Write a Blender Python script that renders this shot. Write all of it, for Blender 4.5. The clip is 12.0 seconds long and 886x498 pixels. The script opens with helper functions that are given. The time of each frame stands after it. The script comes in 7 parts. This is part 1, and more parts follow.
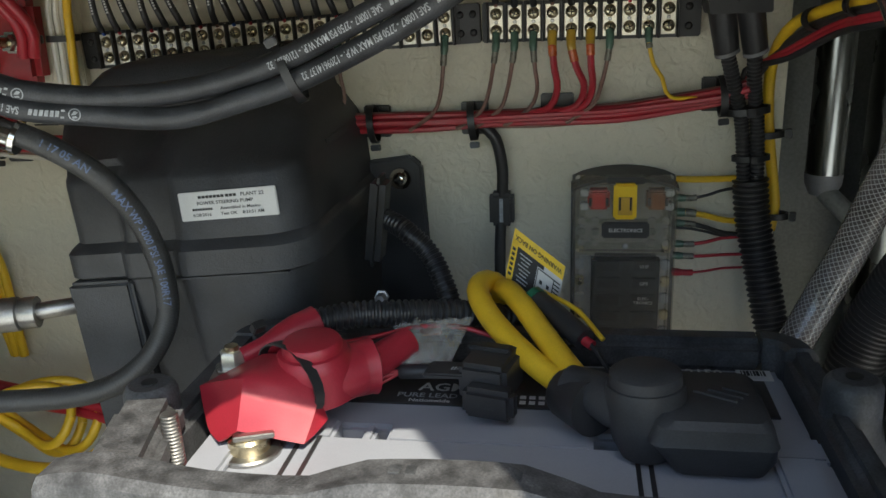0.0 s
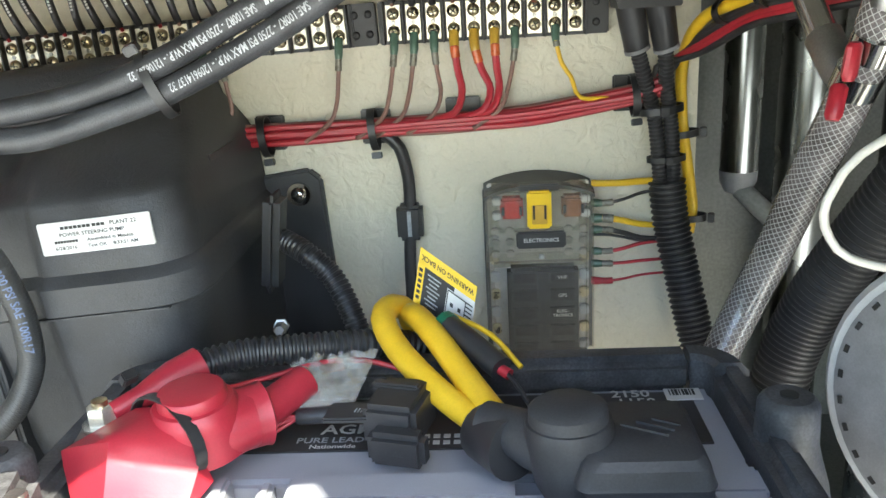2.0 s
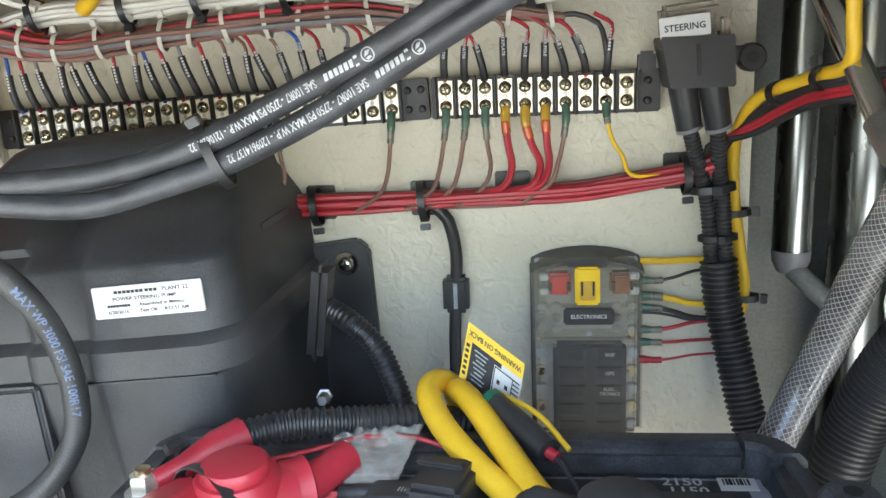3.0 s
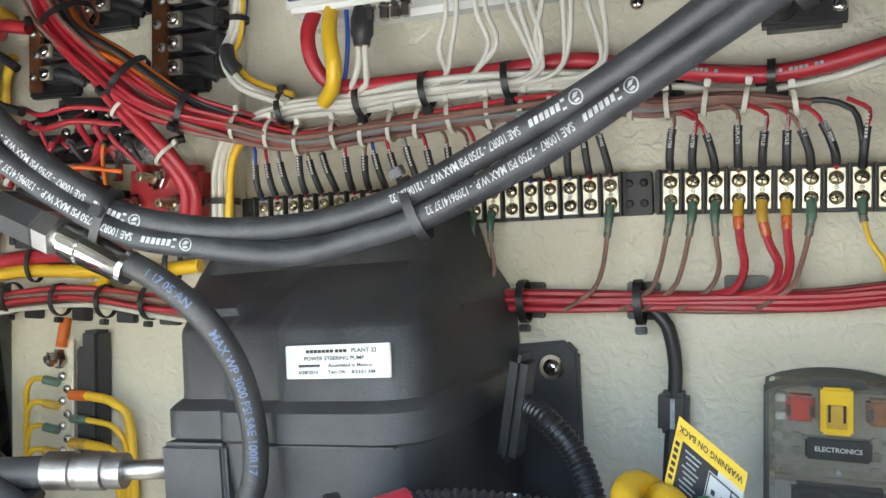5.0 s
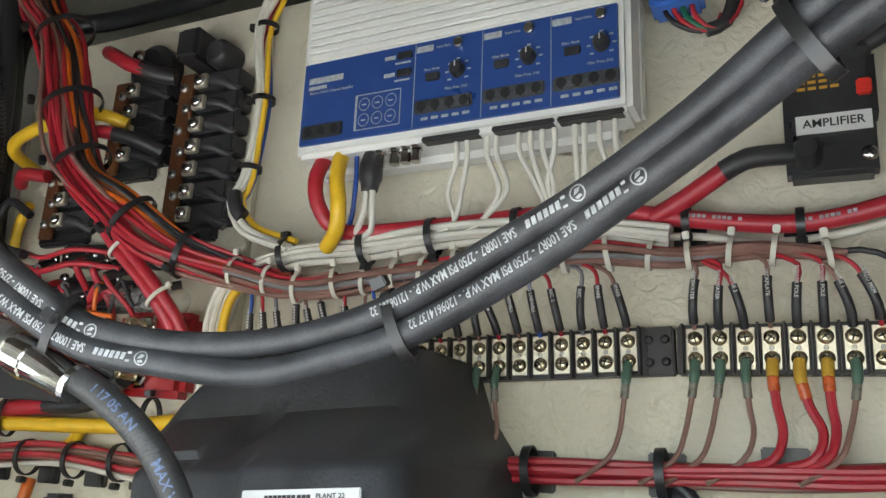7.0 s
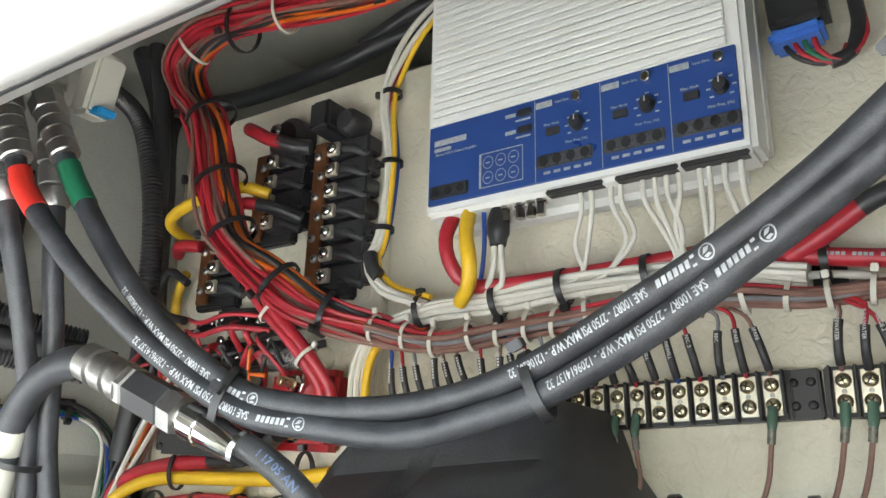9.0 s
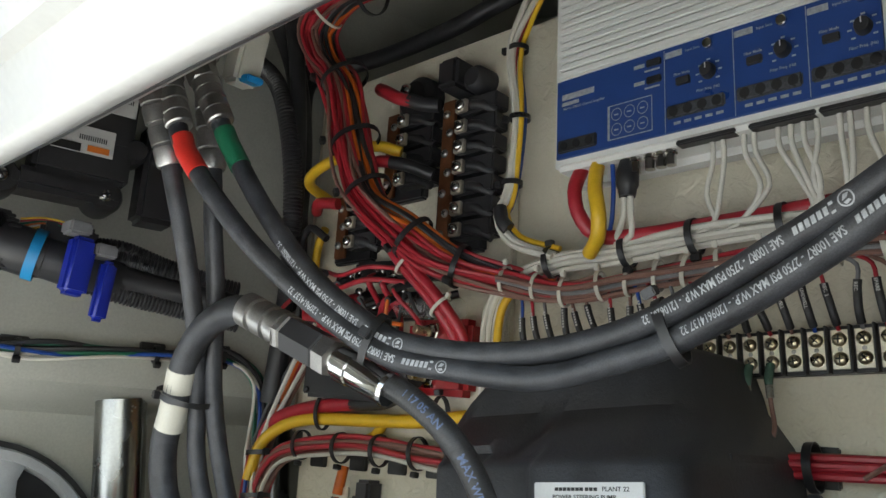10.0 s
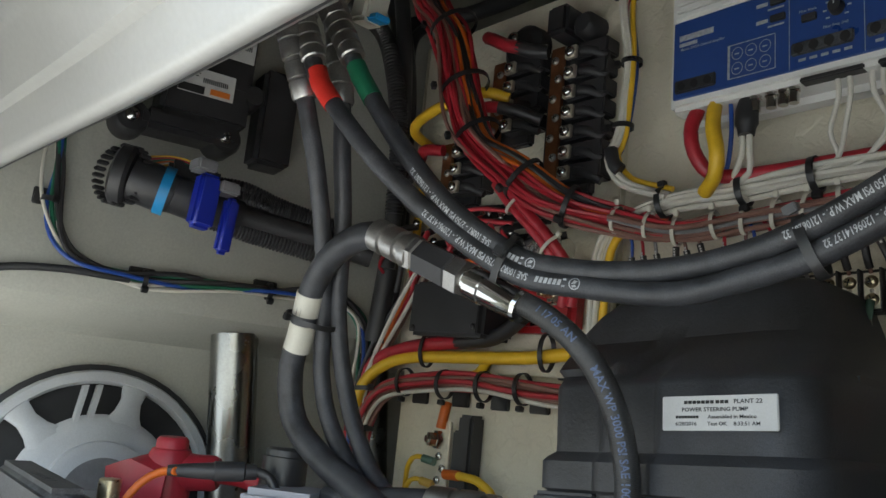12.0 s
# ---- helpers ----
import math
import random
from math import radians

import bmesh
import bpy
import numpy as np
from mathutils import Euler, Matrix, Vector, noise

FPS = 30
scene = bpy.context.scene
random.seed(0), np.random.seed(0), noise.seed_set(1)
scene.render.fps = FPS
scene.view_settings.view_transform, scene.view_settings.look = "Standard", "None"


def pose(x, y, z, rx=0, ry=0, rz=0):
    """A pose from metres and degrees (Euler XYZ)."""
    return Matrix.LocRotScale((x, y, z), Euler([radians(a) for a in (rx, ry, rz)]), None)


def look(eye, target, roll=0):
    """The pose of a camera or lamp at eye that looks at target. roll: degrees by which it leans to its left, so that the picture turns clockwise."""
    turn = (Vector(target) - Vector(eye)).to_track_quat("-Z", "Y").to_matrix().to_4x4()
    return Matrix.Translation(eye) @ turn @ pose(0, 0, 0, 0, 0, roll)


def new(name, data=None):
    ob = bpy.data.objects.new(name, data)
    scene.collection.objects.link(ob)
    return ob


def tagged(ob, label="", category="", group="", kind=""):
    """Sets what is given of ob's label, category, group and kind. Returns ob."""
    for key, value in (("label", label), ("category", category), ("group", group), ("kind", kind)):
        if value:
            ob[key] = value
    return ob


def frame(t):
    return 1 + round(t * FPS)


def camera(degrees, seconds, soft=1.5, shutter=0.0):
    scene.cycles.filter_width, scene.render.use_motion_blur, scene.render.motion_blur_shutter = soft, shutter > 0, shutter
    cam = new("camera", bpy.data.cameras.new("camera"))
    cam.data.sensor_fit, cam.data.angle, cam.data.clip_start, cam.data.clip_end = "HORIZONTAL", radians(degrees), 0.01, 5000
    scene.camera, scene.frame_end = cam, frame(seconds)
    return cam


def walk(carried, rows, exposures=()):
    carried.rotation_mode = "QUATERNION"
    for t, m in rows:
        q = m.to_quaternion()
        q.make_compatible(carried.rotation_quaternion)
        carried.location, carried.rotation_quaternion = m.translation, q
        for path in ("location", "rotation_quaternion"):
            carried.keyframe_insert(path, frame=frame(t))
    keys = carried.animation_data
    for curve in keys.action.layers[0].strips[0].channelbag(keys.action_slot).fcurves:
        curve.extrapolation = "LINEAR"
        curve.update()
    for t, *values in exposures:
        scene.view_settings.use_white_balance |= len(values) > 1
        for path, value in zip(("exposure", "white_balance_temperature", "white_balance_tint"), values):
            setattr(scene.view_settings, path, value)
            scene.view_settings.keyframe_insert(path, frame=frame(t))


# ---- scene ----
cam = camera(57.1, 12.0)
PATH = [
    (0, (0.044, 0.019, 0.651), (-0.276, 1.898, 0.043), -2.4),
    (0.5, (0.029, 0.079, 0.621), (-0.074, 1.984, 0.019), -3.5),
    (1, (0.04, 0.077, 0.628), (-0.056, 1.976, 0.007), -4.3),
    (1.5, (0.04, 0.073, 0.639), (-0.057, 1.971, 0.016), -3.4),
    (2, (0.05, 0.067, 0.647), (-0.082, 1.967, 0.036), -3.4),
    (2.5, (0.043, 0.066, 0.643), (-0.151, 2.001, 0.176), -2.7),
    (3, (0.045, 0.07, 0.651), (-0.18, 2.006, 0.202), -2.5),
    (3.5, (0.04, 0.069, 0.649), (-0.429, 2.001, 0.437), -1.9),
    (3.7, (0.041, 0.074, 0.647), (-0.526, 1.986, 0.498), -1.6),
    (5.3, (0.055, 0.105, 0.587), (-0.728, 1.945, 0.582), 0.1),
    (5.5, (0.055, 0.104, 0.587), (-0.732, 1.943, 0.607), 0.3),
    (6, (0.045, 0.119, 0.609), (-0.736, 1.942, 0.865), 0.5),
    (6.5, (0.05, 0.156, 0.583), (-0.725, 1.966, 0.929), 1.6),
    (7, (0.053, 0.161, 0.547), (-0.781, 1.902, 1.069), 3.1),
    (7.2, (0.055, 0.16, 0.543), (-0.804, 1.85, 1.179), 3.5),
    (8.8, (0.053, 0.156, 0.56), (-0.935, 1.775, 1.194), 1.2),
    (9, (0.06, 0.142, 0.557), (-1.035, 1.711, 1.141), 2.2),
    (9.5, (0.065, 0.128, 0.552), (-1.195, 1.598, 1.054), 3.3),
    (10, (0.066, 0.122, 0.55), (-1.273, 1.535, 1.012), 3.6),
    (10.5, (0.047, 0.099, 0.537), (-1.371, 1.434, 0.991), 5.0),
    (11, (0.052, 0.104, 0.506), (-1.396, 1.411, 0.949), 6.5),
    (11.5, (0.053, 0.099, 0.503), (-1.388, 1.416, 0.938), 5.8),
    (12, (0.048, 0.085, 0.511), (-1.406, 1.401, 0.903), 5.7),
]
EXPOSURES = [(t, e, 7000 if t < 2.8 else 6700, 4 if t < 2.8 else 6) for t, e in ((0, 1.2), (0.5, 2.25), (1.5, 2.8), (2.5, 3.05), (3.0, 2.95), (3.5, 2.1), (3.7, 2.1), (5.5, 2.95), (6.0, 2.7), (6.5, 1.85), (7.2, 2.72), (9.0, 2.85), (9.5, 2.3), (10.5, 1.5), (11.0, 1.35), (12, 1.3))]
walk(cam, [(t, look(eye, target, roll)) for t, eye, target, roll in PATH], EXPOSURES)

# ---- world and sun ----
SUN_TO = Vector((-0.12, 0.187, -0.30)).normalized()
world = bpy.data.worlds.new("world")
scene.world = world
world.use_nodes = True
wn = world.node_tree.nodes
sky = wn.new("ShaderNodeTexSky")
sky.sky_type, sky.sun_disc = "NISHITA", False
sky.sun_elevation = math.asin(-SUN_TO.z)
sky.sun_rotation = math.atan2(-SUN_TO.x, -SUN_TO.y)
world.node_tree.links.new(sky.outputs[0], wn["Background"].inputs[0])
wn["Background"].inputs[1].default_value = 0.15
sun = new("sun", bpy.data.lights.new("sun", "SUN"))
sun.data.energy, sun.data.angle, sun.data.color = 3.0, radians(0.5), (1.0, 0.95, 0.88)
sun.matrix_world = look((0, 0, 5), tuple(Vector((0, 0, 5)) + SUN_TO))


# ---- materials ----
def material(name, base, rough=0.5, metal=0.0, var=0.15, scale=25.0, grain=900.0, bump=0.15, depth=0.0004, spec=0.5, coat=0.0):
    """Base colour broken up by a coarse and a fine noise, which also vary the gloss and give a fine relief."""
    m = bpy.data.materials.new(name)
    m.use_nodes = True
    nt = m.node_tree
    n, l = nt.nodes, nt.links
    b = n["Principled BSDF"]
    b.inputs["Metallic"].default_value = metal
    b.inputs["Specular IOR Level"].default_value = spec
    b.inputs["Coat Weight"].default_value = coat
    tc = n.new("ShaderNodeTexCoord")
    big, fine = n.new("ShaderNodeTexNoise"), n.new("ShaderNodeTexNoise")
    big.inputs["Scale"].default_value, big.inputs["Detail"].default_value = scale, 5
    fine.inputs["Scale"].default_value, fine.inputs["Detail"].default_value = grain, 3
    for t in (big, fine):
        l.new(tc.outputs["Object"], t.inputs["Vector"])
    ramp = n.new("ShaderNodeMapRange")
    ramp.inputs[1].default_value, ramp.inputs[2].default_value = 0.3, 0.7
    ramp.inputs[3].default_value, ramp.inputs[4].default_value = 1 - var, 1 + var
    l.new(big.outputs[0], ramp.inputs[0])
    ramp2 = n.new("ShaderNodeMapRange")
    ramp2.inputs[1].default_value, ramp2.inputs[2].default_value = 0.3, 0.7
    ramp2.inputs[3].default_value, ramp2.inputs[4].default_value = 1 - var * 0.6, 1 + var * 0.6
    l.new(fine.outputs[0], ramp2.inputs[0])
    mul = n.new("ShaderNodeMath")
    mul.operation = "MULTIPLY"
    l.new(ramp.outputs[0], mul.inputs[0]), l.new(ramp2.outputs[0], mul.inputs[1])
    col = n.new("ShaderNodeVectorMath")
    col.operation = "SCALE"
    col.inputs[0].default_value = base
    l.new(mul.outputs[0], col.inputs["Scale"])
    l.new(col.outputs[0], b.inputs["Base Color"])
    rr = n.new("ShaderNodeMapRange")
    rr.inputs[1].default_value, rr.inputs[2].default_value = 0.3, 0.7
    rr.inputs[3].default_value, rr.inputs[4].default_value = max(0.03, rough - 0.08), min(1, rough + 0.08)
    l.new(big.outputs[0], rr.inputs[0])
    l.new(rr.outputs[0], b.inputs["Roughness"])
    bp = n.new("ShaderNodeBump")
    bp.inputs["Strength"].default_value, bp.inputs["Distance"].default_value = bump, depth
    l.new(fine.outputs[0], bp.inputs["Height"])
    l.new(bp.outputs[0], b.inputs["Normal"])
    return m


def add_relief(m, scale, strength, depth, distort=1.0, musg=4):
    """A second, coarser relief under the fine one: crinkled paint, cast or hand-laid surfaces."""
    n, l = m.node_tree.nodes, m.node_tree.links
    b = n["Principled BSDF"]
    old = b.inputs["Normal"].links[0].from_node
    tc = n.new("ShaderNodeTexCoord")
    t = n.new("ShaderNodeTexNoise")
    t.inputs["Scale"].default_value, t.inputs["Detail"].default_value = scale, musg
    t.inputs["Distortion"].default_value = distort
    l.new(tc.outputs["Object"], t.inputs["Vector"])
    bp = n.new("ShaderNodeBump")
    bp.inputs["Strength"].default_value, bp.inputs["Distance"].default_value = strength, depth
    l.new(t.outputs[0], bp.inputs["Height"])
    l.new(old.outputs[0], bp.inputs["Normal"])
    l.new(bp.outputs[0], b.inputs["Normal"])
    return m


def add_wrap(m, turns, pitch, strength, depth, tint=0.0, light=(0.6, 0.6, 0.6)):
    """Helical crossing threads on a swept tube, from its UV (round it, along it in metres)."""
    n, l = m.node_tree.nodes, m.node_tree.links
    b = n["Principled BSDF"]
    uv = n.new("ShaderNodeUVMap")
    sep = n.new("ShaderNodeSeparateXYZ")
    l.new(uv.outputs[0], sep.inputs[0])
    outs = []
    for sign in (1, -1):
        a = n.new("ShaderNodeMath")
        a.operation = "MULTIPLY"
        a.inputs[1].default_value = turns * sign
        l.new(sep.outputs[0], a.inputs[0])
        c = n.new("ShaderNodeMath")
        c.operation = "MULTIPLY_ADD"
        c.inputs[1].default_value = 1 / pitch
        l.new(sep.outputs[1], c.inputs[0]), l.new(a.outputs[0], c.inputs[2])
        d = n.new("ShaderNodeMath")
        d.operation = "PINGPONG"
        d.inputs[1].default_value = 0.5
        l.new(c.outputs[0], d.inputs[0])
        e = n.new("ShaderNodeMapRange")
        e.inputs[1].default_value, e.inputs[2].default_value = 0.0, 0.12
        e.inputs[3].default_value, e.inputs[4].default_value = 1.0, 0.0
        l.new(d.outputs[0], e.inputs[0])
        outs.append(e)
    mx = n.new("ShaderNodeMath")
    mx.operation = "MAXIMUM"
    l.new(outs[0].outputs[0], mx.inputs[0]), l.new(outs[1].outputs[0], mx.inputs[1])
    bp = n.new("ShaderNodeBump")
    bp.inputs["Strength"].default_value, bp.inputs["Distance"].default_value = strength, depth
    l.new(mx.outputs[0], bp.inputs["Height"])
    old = b.inputs["Normal"].links[0].from_node
    l.new(old.outputs[0], bp.inputs["Normal"])
    l.new(bp.outputs[0], b.inputs["Normal"])
    if tint:
        mix = n.new("ShaderNodeMix")
        mix.data_type = "RGBA"
        src = b.inputs["Base Color"].links[0].from_socket
        f = n.new("ShaderNodeMath")
        f.operation = "MULTIPLY"
        f.inputs[1].default_value = tint
        l.new(mx.outputs[0], f.inputs[0])
        l.new(f.outputs[0], mix.inputs[0])
        l.new(src, mix.inputs[6])
        mix.inputs[7].default_value = (*light, 1)
        l.new(mix.outputs[2], b.inputs["Base Color"])
    return m


def clear_plastic(name, tint, amount):
    """Thin smoky clear plastic: part see-through, part cloudy, glossy."""
    m = bpy.data.materials.new(name)
    m.use_nodes = True
    n, l = m.node_tree.nodes, m.node_tree.links
    b = n["Principled BSDF"]
    b.inputs["Base Color"].default_value = (*tint, 1)
    b.inputs["Roughness"].default_value = 0.18
    tr = n.new("ShaderNodeBsdfTransparent")
    tr.inputs[0].default_value = (0.92, 0.91, 0.88, 1)
    noise_t = n.new("ShaderNodeTexNoise")
    noise_t.inputs["Scale"].default_value = 60
    mr = n.new("ShaderNodeMapRange")
    mr.inputs[3].default_value, mr.inputs[4].default_value = amount - 0.1, amount + 0.1
    l.new(noise_t.outputs[0], mr.inputs[0])
    mix = n.new("ShaderNodeMixShader")
    l.new(mr.outputs[0], mix.inputs[0])
    l.new(tr.outputs[0], mix.inputs[1]), l.new(b.outputs[0], mix.inputs[2])
    l.new(mix.outputs[0], n["Material Output"].inputs[0])
    return m


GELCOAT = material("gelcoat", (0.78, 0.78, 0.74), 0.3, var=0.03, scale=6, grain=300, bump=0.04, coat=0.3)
# Grey copy of the gelcoat; the moulding's weaker light is in its colour.
DIM_GELCOAT = material("dim_gelcoat", (0.48, 0.48, 0.465), 0.32, var=0.05, scale=5, grain=250, bump=0.06, coat=0.25)
PANEL = add_relief(material("panel_paint", (0.66, 0.62, 0.50), 0.42, var=0.05, scale=8, grain=500, bump=0.1), 95, 0.7, 0.003, 0.9)
LINER = add_relief(material("hull_liner", (0.42, 0.42, 0.37), 0.55, var=0.1, scale=7, grain=400, bump=0.1), 22, 0.35, 0.004, 0.8)
# Dark tone carries the deep shade of the recess behind the board.
SHADED_HULL = add_relief(material("shaded_hull_paint", (0.22, 0.225, 0.21), 0.6, var=0.25, scale=9, grain=300, bump=0.1), 20, 0.4, 0.004)
BOARD = material("board_edge", (0.55, 0.50, 0.38), 0.6, var=0.15, scale=40)
RUBBER = material("rubber_hose", (0.036, 0.038, 0.043), 0.46, var=0.45, scale=60, grain=1200, bump=0.35, depth=0.0005)
WRAPPED = add_wrap(material("wrapped_hose", (0.040, 0.040, 0.040), 0.42, var=0.15, scale=60), 5, 0.0022, 0.35, 0.0004)
BRAID = add_wrap(material("braided_hose", (0.13, 0.115, 0.115), 0.2, var=0.45, scale=45, coat=0.6), 18, 0.0043, 0.5, 0.0005, 0.75, (0.72, 0.72, 0.71))
BLACK = material("black_plastic", (0.028, 0.028, 0.030), 0.42, var=0.2, scale=40, grain=1500, bump=0.2)
MATTE = material("matte_rubber", (0.030, 0.031, 0.034), 0.6, var=0.3, scale=50, grain=900, bump=0.25)
PUMPBLACK = add_relief(material("pump_cover_plastic", (0.040, 0.041, 0.044), 0.5, var=0.45, scale=20, grain=1800, bump=0.35, depth=0.0003), 350, 0.35, 0.0008)
LOOM = material("split_loom", (0.030, 0.030, 0.032), 0.35, var=0.2)
BLEACHED = material("bleached_plastic", (0.062, 0.062, 0.065), 0.6, var=0.55, scale=110, grain=900, bump=0.4)
HOLDER = material("hold_down_plastic", (0.058, 0.060, 0.064), 0.55, var=0.5, scale=70, grain=700, bump=0.3)
BATTERY = material("battery_case", (0.30, 0.315, 0.355), 0.5, var=0.06, scale=20, grain=1500, bump=0.12)
RED = material("red_wire", (0.40, 0.022, 0.036), 0.38, var=0.12, scale=80)
BOOT = material("red_boot", (0.37, 0.022, 0.038), 0.42, var=0.1, scale=40, bump=0.1)
YELLOW = material("yellow_wire", (0.78, 0.48, 0.03), 0.4, var=0.08, scale=60)
WHITE = material("white_wire", (0.62, 0.60, 0.53), 0.42, var=0.06, scale=80)
BROWN = material("brown_wire", (0.23, 0.125, 0.10), 0.42, var=0.15, scale=80)
ORANGE = material("orange_wire", (0.62, 0.13, 0.015), 0.4, var=0.1, scale=80)
BLUE = material("blue_wire", (0.02, 0.07, 0.32), 0.4, var=0.1, scale=80)
GREEN = material("green_wire", (0.01, 0.13, 0.07), 0.4, var=0.1, scale=80)
GREY = material("grey_wire", (0.2, 0.2, 0.21), 0.42, var=0.12, scale=80)
NYLON = material("white_nylon", (0.60, 0.58, 0.50), 0.4, var=0.06)
TIE = material("black_nylon", (0.020, 0.020, 0.021), 0.35, var=0.15)
CRIMP_G = material("green_crimp", (0.09, 0.16, 0.12), 0.3, var=0.15, coat=0.3)
CRIMP_O = material("orange_crimp", (0.55, 0.11, 0.03), 0.3, var=0.2, scale=200, coat=0.3)
CRIMP_T = material("grey_crimp", (0.17, 0.16, 0.13), 0.3, var=0.25, scale=200, coat=0.3)
FROST = material("frosted_plastic", (0.50, 0.48, 0.44), 0.4, var=0.15, scale=60)
CRIMP_Y = material("yellow_crimp", (0.55, 0.33, 0.05), 0.3, var=0.15, coat=0.3)
STEEL = material("polished_steel", (0.62, 0.61, 0.58), 0.14, 1.0, var=0.06, scale=12, grain=400, bump=0.03)
AGED = material("aged_clear_plastic", (0.24, 0.205, 0.16), 0.3, var=0.3, scale=70)
# Darker than the other steel: the recess's dimness is put in here.
DIM_STEEL = material("steel_tube", (0.32, 0.325, 0.31), 0.27, 1.0, var=0.12, scale=14, grain=400, bump=0.04)
TAGYELLOW = material("yellow_card", (0.80, 0.52, 0.012), 0.5, var=0.06, scale=80)
ZINC = material("zinc_fitting", (0.40, 0.39, 0.375), 0.40, 1.0, var=0.15, scale=60, grain=900, bump=0.15)
PLATE = material("tinned_plate", (0.70, 0.65, 0.55), 0.36, 0.75, var=0.12, scale=150)
BRASS = material("brass_screw", (0.60, 0.52, 0.35), 0.32, 1.0, var=0.15, scale=150)
COPPER = material("copper_bar", (0.27, 0.12, 0.06), 0.4, 0.7, var=0.3, scale=60)
AMPWHITE = material("white_casting", (0.72, 0.72, 0.69), 0.4, var=0.03, scale=10, bump=0.05)
AMPBLUE = material("blue_panel", (0.022, 0.060, 0.22), 0.35, var=0.05, scale=20, bump=0.05)
PAPER = material("label_paper", (0.58, 0.58, 0.565), 0.55, var=0.05, scale=40)
INK = material("black_ink", (0.015, 0.015, 0.015), 0.6, var=0.05)
INKGREY = material("white_print", (0.34, 0.36, 0.38), 0.6, var=0.25, scale=300)
INKBLUE = material("blue_print", (0.10, 0.14, 0.24), 0.6, var=0.3, scale=300)
TAPERED = material("red_tape", (0.62, 0.03, 0.02), 0.5, var=0.1)
TAPEGREEN = material("green_tape", (0.015, 0.16, 0.08), 0.5, var=0.1)
BASKET = material("pale_basket", (0.52, 0.54, 0.57), 0.45, var=0.08, scale=20, grain=600, bump=0.1)
SPEAKER = material("grey_basket", (0.46, 0.47, 0.48), 0.4, var=0.06, scale=20)
REDBLOCK = material("red_insulator", (0.30, 0.015, 0.02), 0.35, var=0.2, scale=60)
CYAN = material("cyan_ring", (0.01, 0.25, 0.55), 0.45, var=0.1)
BLUEPLUG = material("blue_plug", (0.01, 0.025, 0.32), 0.35, var=0.1)
BLUESEAL = material("blue_seal", (0.05, 0.16, 0.55), 0.45, var=0.1)
NAVY = material("navy_decal", (0.02, 0.05, 0.2), 0.4, var=0.1)
GOLD = material("gold_decal", (0.6, 0.33, 0.05), 0.4, var=0.1)
ORANGELABEL = material("orange_label", (0.75, 0.2, 0.03), 0.5, var=0.05)
SMOKE = clear_plastic("smoky_cover", (0.50, 0.48, 0.44), 0.12)
CLEAR = clear_plastic("clear_bag", (0.80, 0.79, 0.76), 0.17)


# ---- building helpers ----
def thing(name, at, label, category, group="", kind=""):
    ob = new(name)
    ob.empty_display_size = 0.01
    ob.location = at
    return tagged(ob, label, category, group, kind)


def link(name, me, mat, parent=None, label="", smooth=True):
    """One mesh object, in the place's own coordinates, under a thing or a part."""
    if mat:
        me.materials.append(mat)
    if smooth:
        me.polygons.foreach_set("use_smooth", [True] * len(me.polygons))
        me.set_sharp_from_angle(angle=radians(38))
    ob = new(name, me)
    if parent:
        ob.parent = parent
        if parent.type == "EMPTY":
            ob.matrix_parent_inverse = Matrix.Translation(parent.location).inverted()
    if label:
        ob["label"] = label
    return ob


def part(name, bm, mat, parent=None, label="", smooth=True):
    me = bpy.data.meshes.new(name)
    bm.to_mesh(me)
    bm.free()
    return link(name, me, mat, parent, label, smooth)


def box(c, s, bevel=0.0, rot=None, seg=2):
    """A bevelled box of size s about c, turned by rot (degrees about x, y, z)."""
    bm = bmesh.new()
    bmesh.ops.create_cube(bm, size=1)
    bmesh.ops.scale(bm, vec=s, verts=bm.verts)
    if bevel:
        bmesh.ops.bevel(bm, geom=bm.edges[:], offset=min(bevel, min(s) * 0.45), segments=seg, affect="EDGES")
    m = pose(*c, *(rot or (0, 0, 0)))
    bmesh.ops.transform(bm, matrix=m, verts=bm.verts)
    return bm


def axis_matrix(a, b):
    a, b = Vector(a), Vector(b)
    return Matrix.Translation(a) @ (b - a).to_track_quat("Z", "Y").to_matrix().to_4x4(), (b - a).length


def turned(a, b, profile, sides=20, flat=0.0):
    """A turned shape from a to b: profile rows (share of the way, radius)."""
    m, length = axis_matrix(a, b)
    bm = bmesh.new()
    rings = []
    for f, r in profile:
        rings.append([bm.verts.new(m @ Vector((r * math.cos(2 * math.pi * i / sides), r * math.sin(2 * math.pi * i / sides) * (1 - flat), f * length))) for i in range(sides)])
    for p, q in zip(rings, rings[1:]):
        for i in range(sides):
            bm.faces.new((p[i], p[(i + 1) % sides], q[(i + 1) % sides], q[i]))
    bm.faces.new(rings[0][::-1])
    bm.faces.new(rings[-1])
    return bm


def rod(a, b, r, sides=16, bevel=0.08):
    e = min(0.2, bevel)
    return turned(a, b, [(0, r * 0.88), (e * 0.4, r), (1 - e * 0.4, r), (1, r * 0.88)], sides)


def merge(*bms):
    """Several bmeshes joined into the first."""
    first = bms[0]
    for other in bms[1:]:
        me = bpy.data.meshes.new("join")
        other.to_mesh(me)
        first.from_mesh(me)
        bpy.data.meshes.remove(me)
        other.free()
    return first


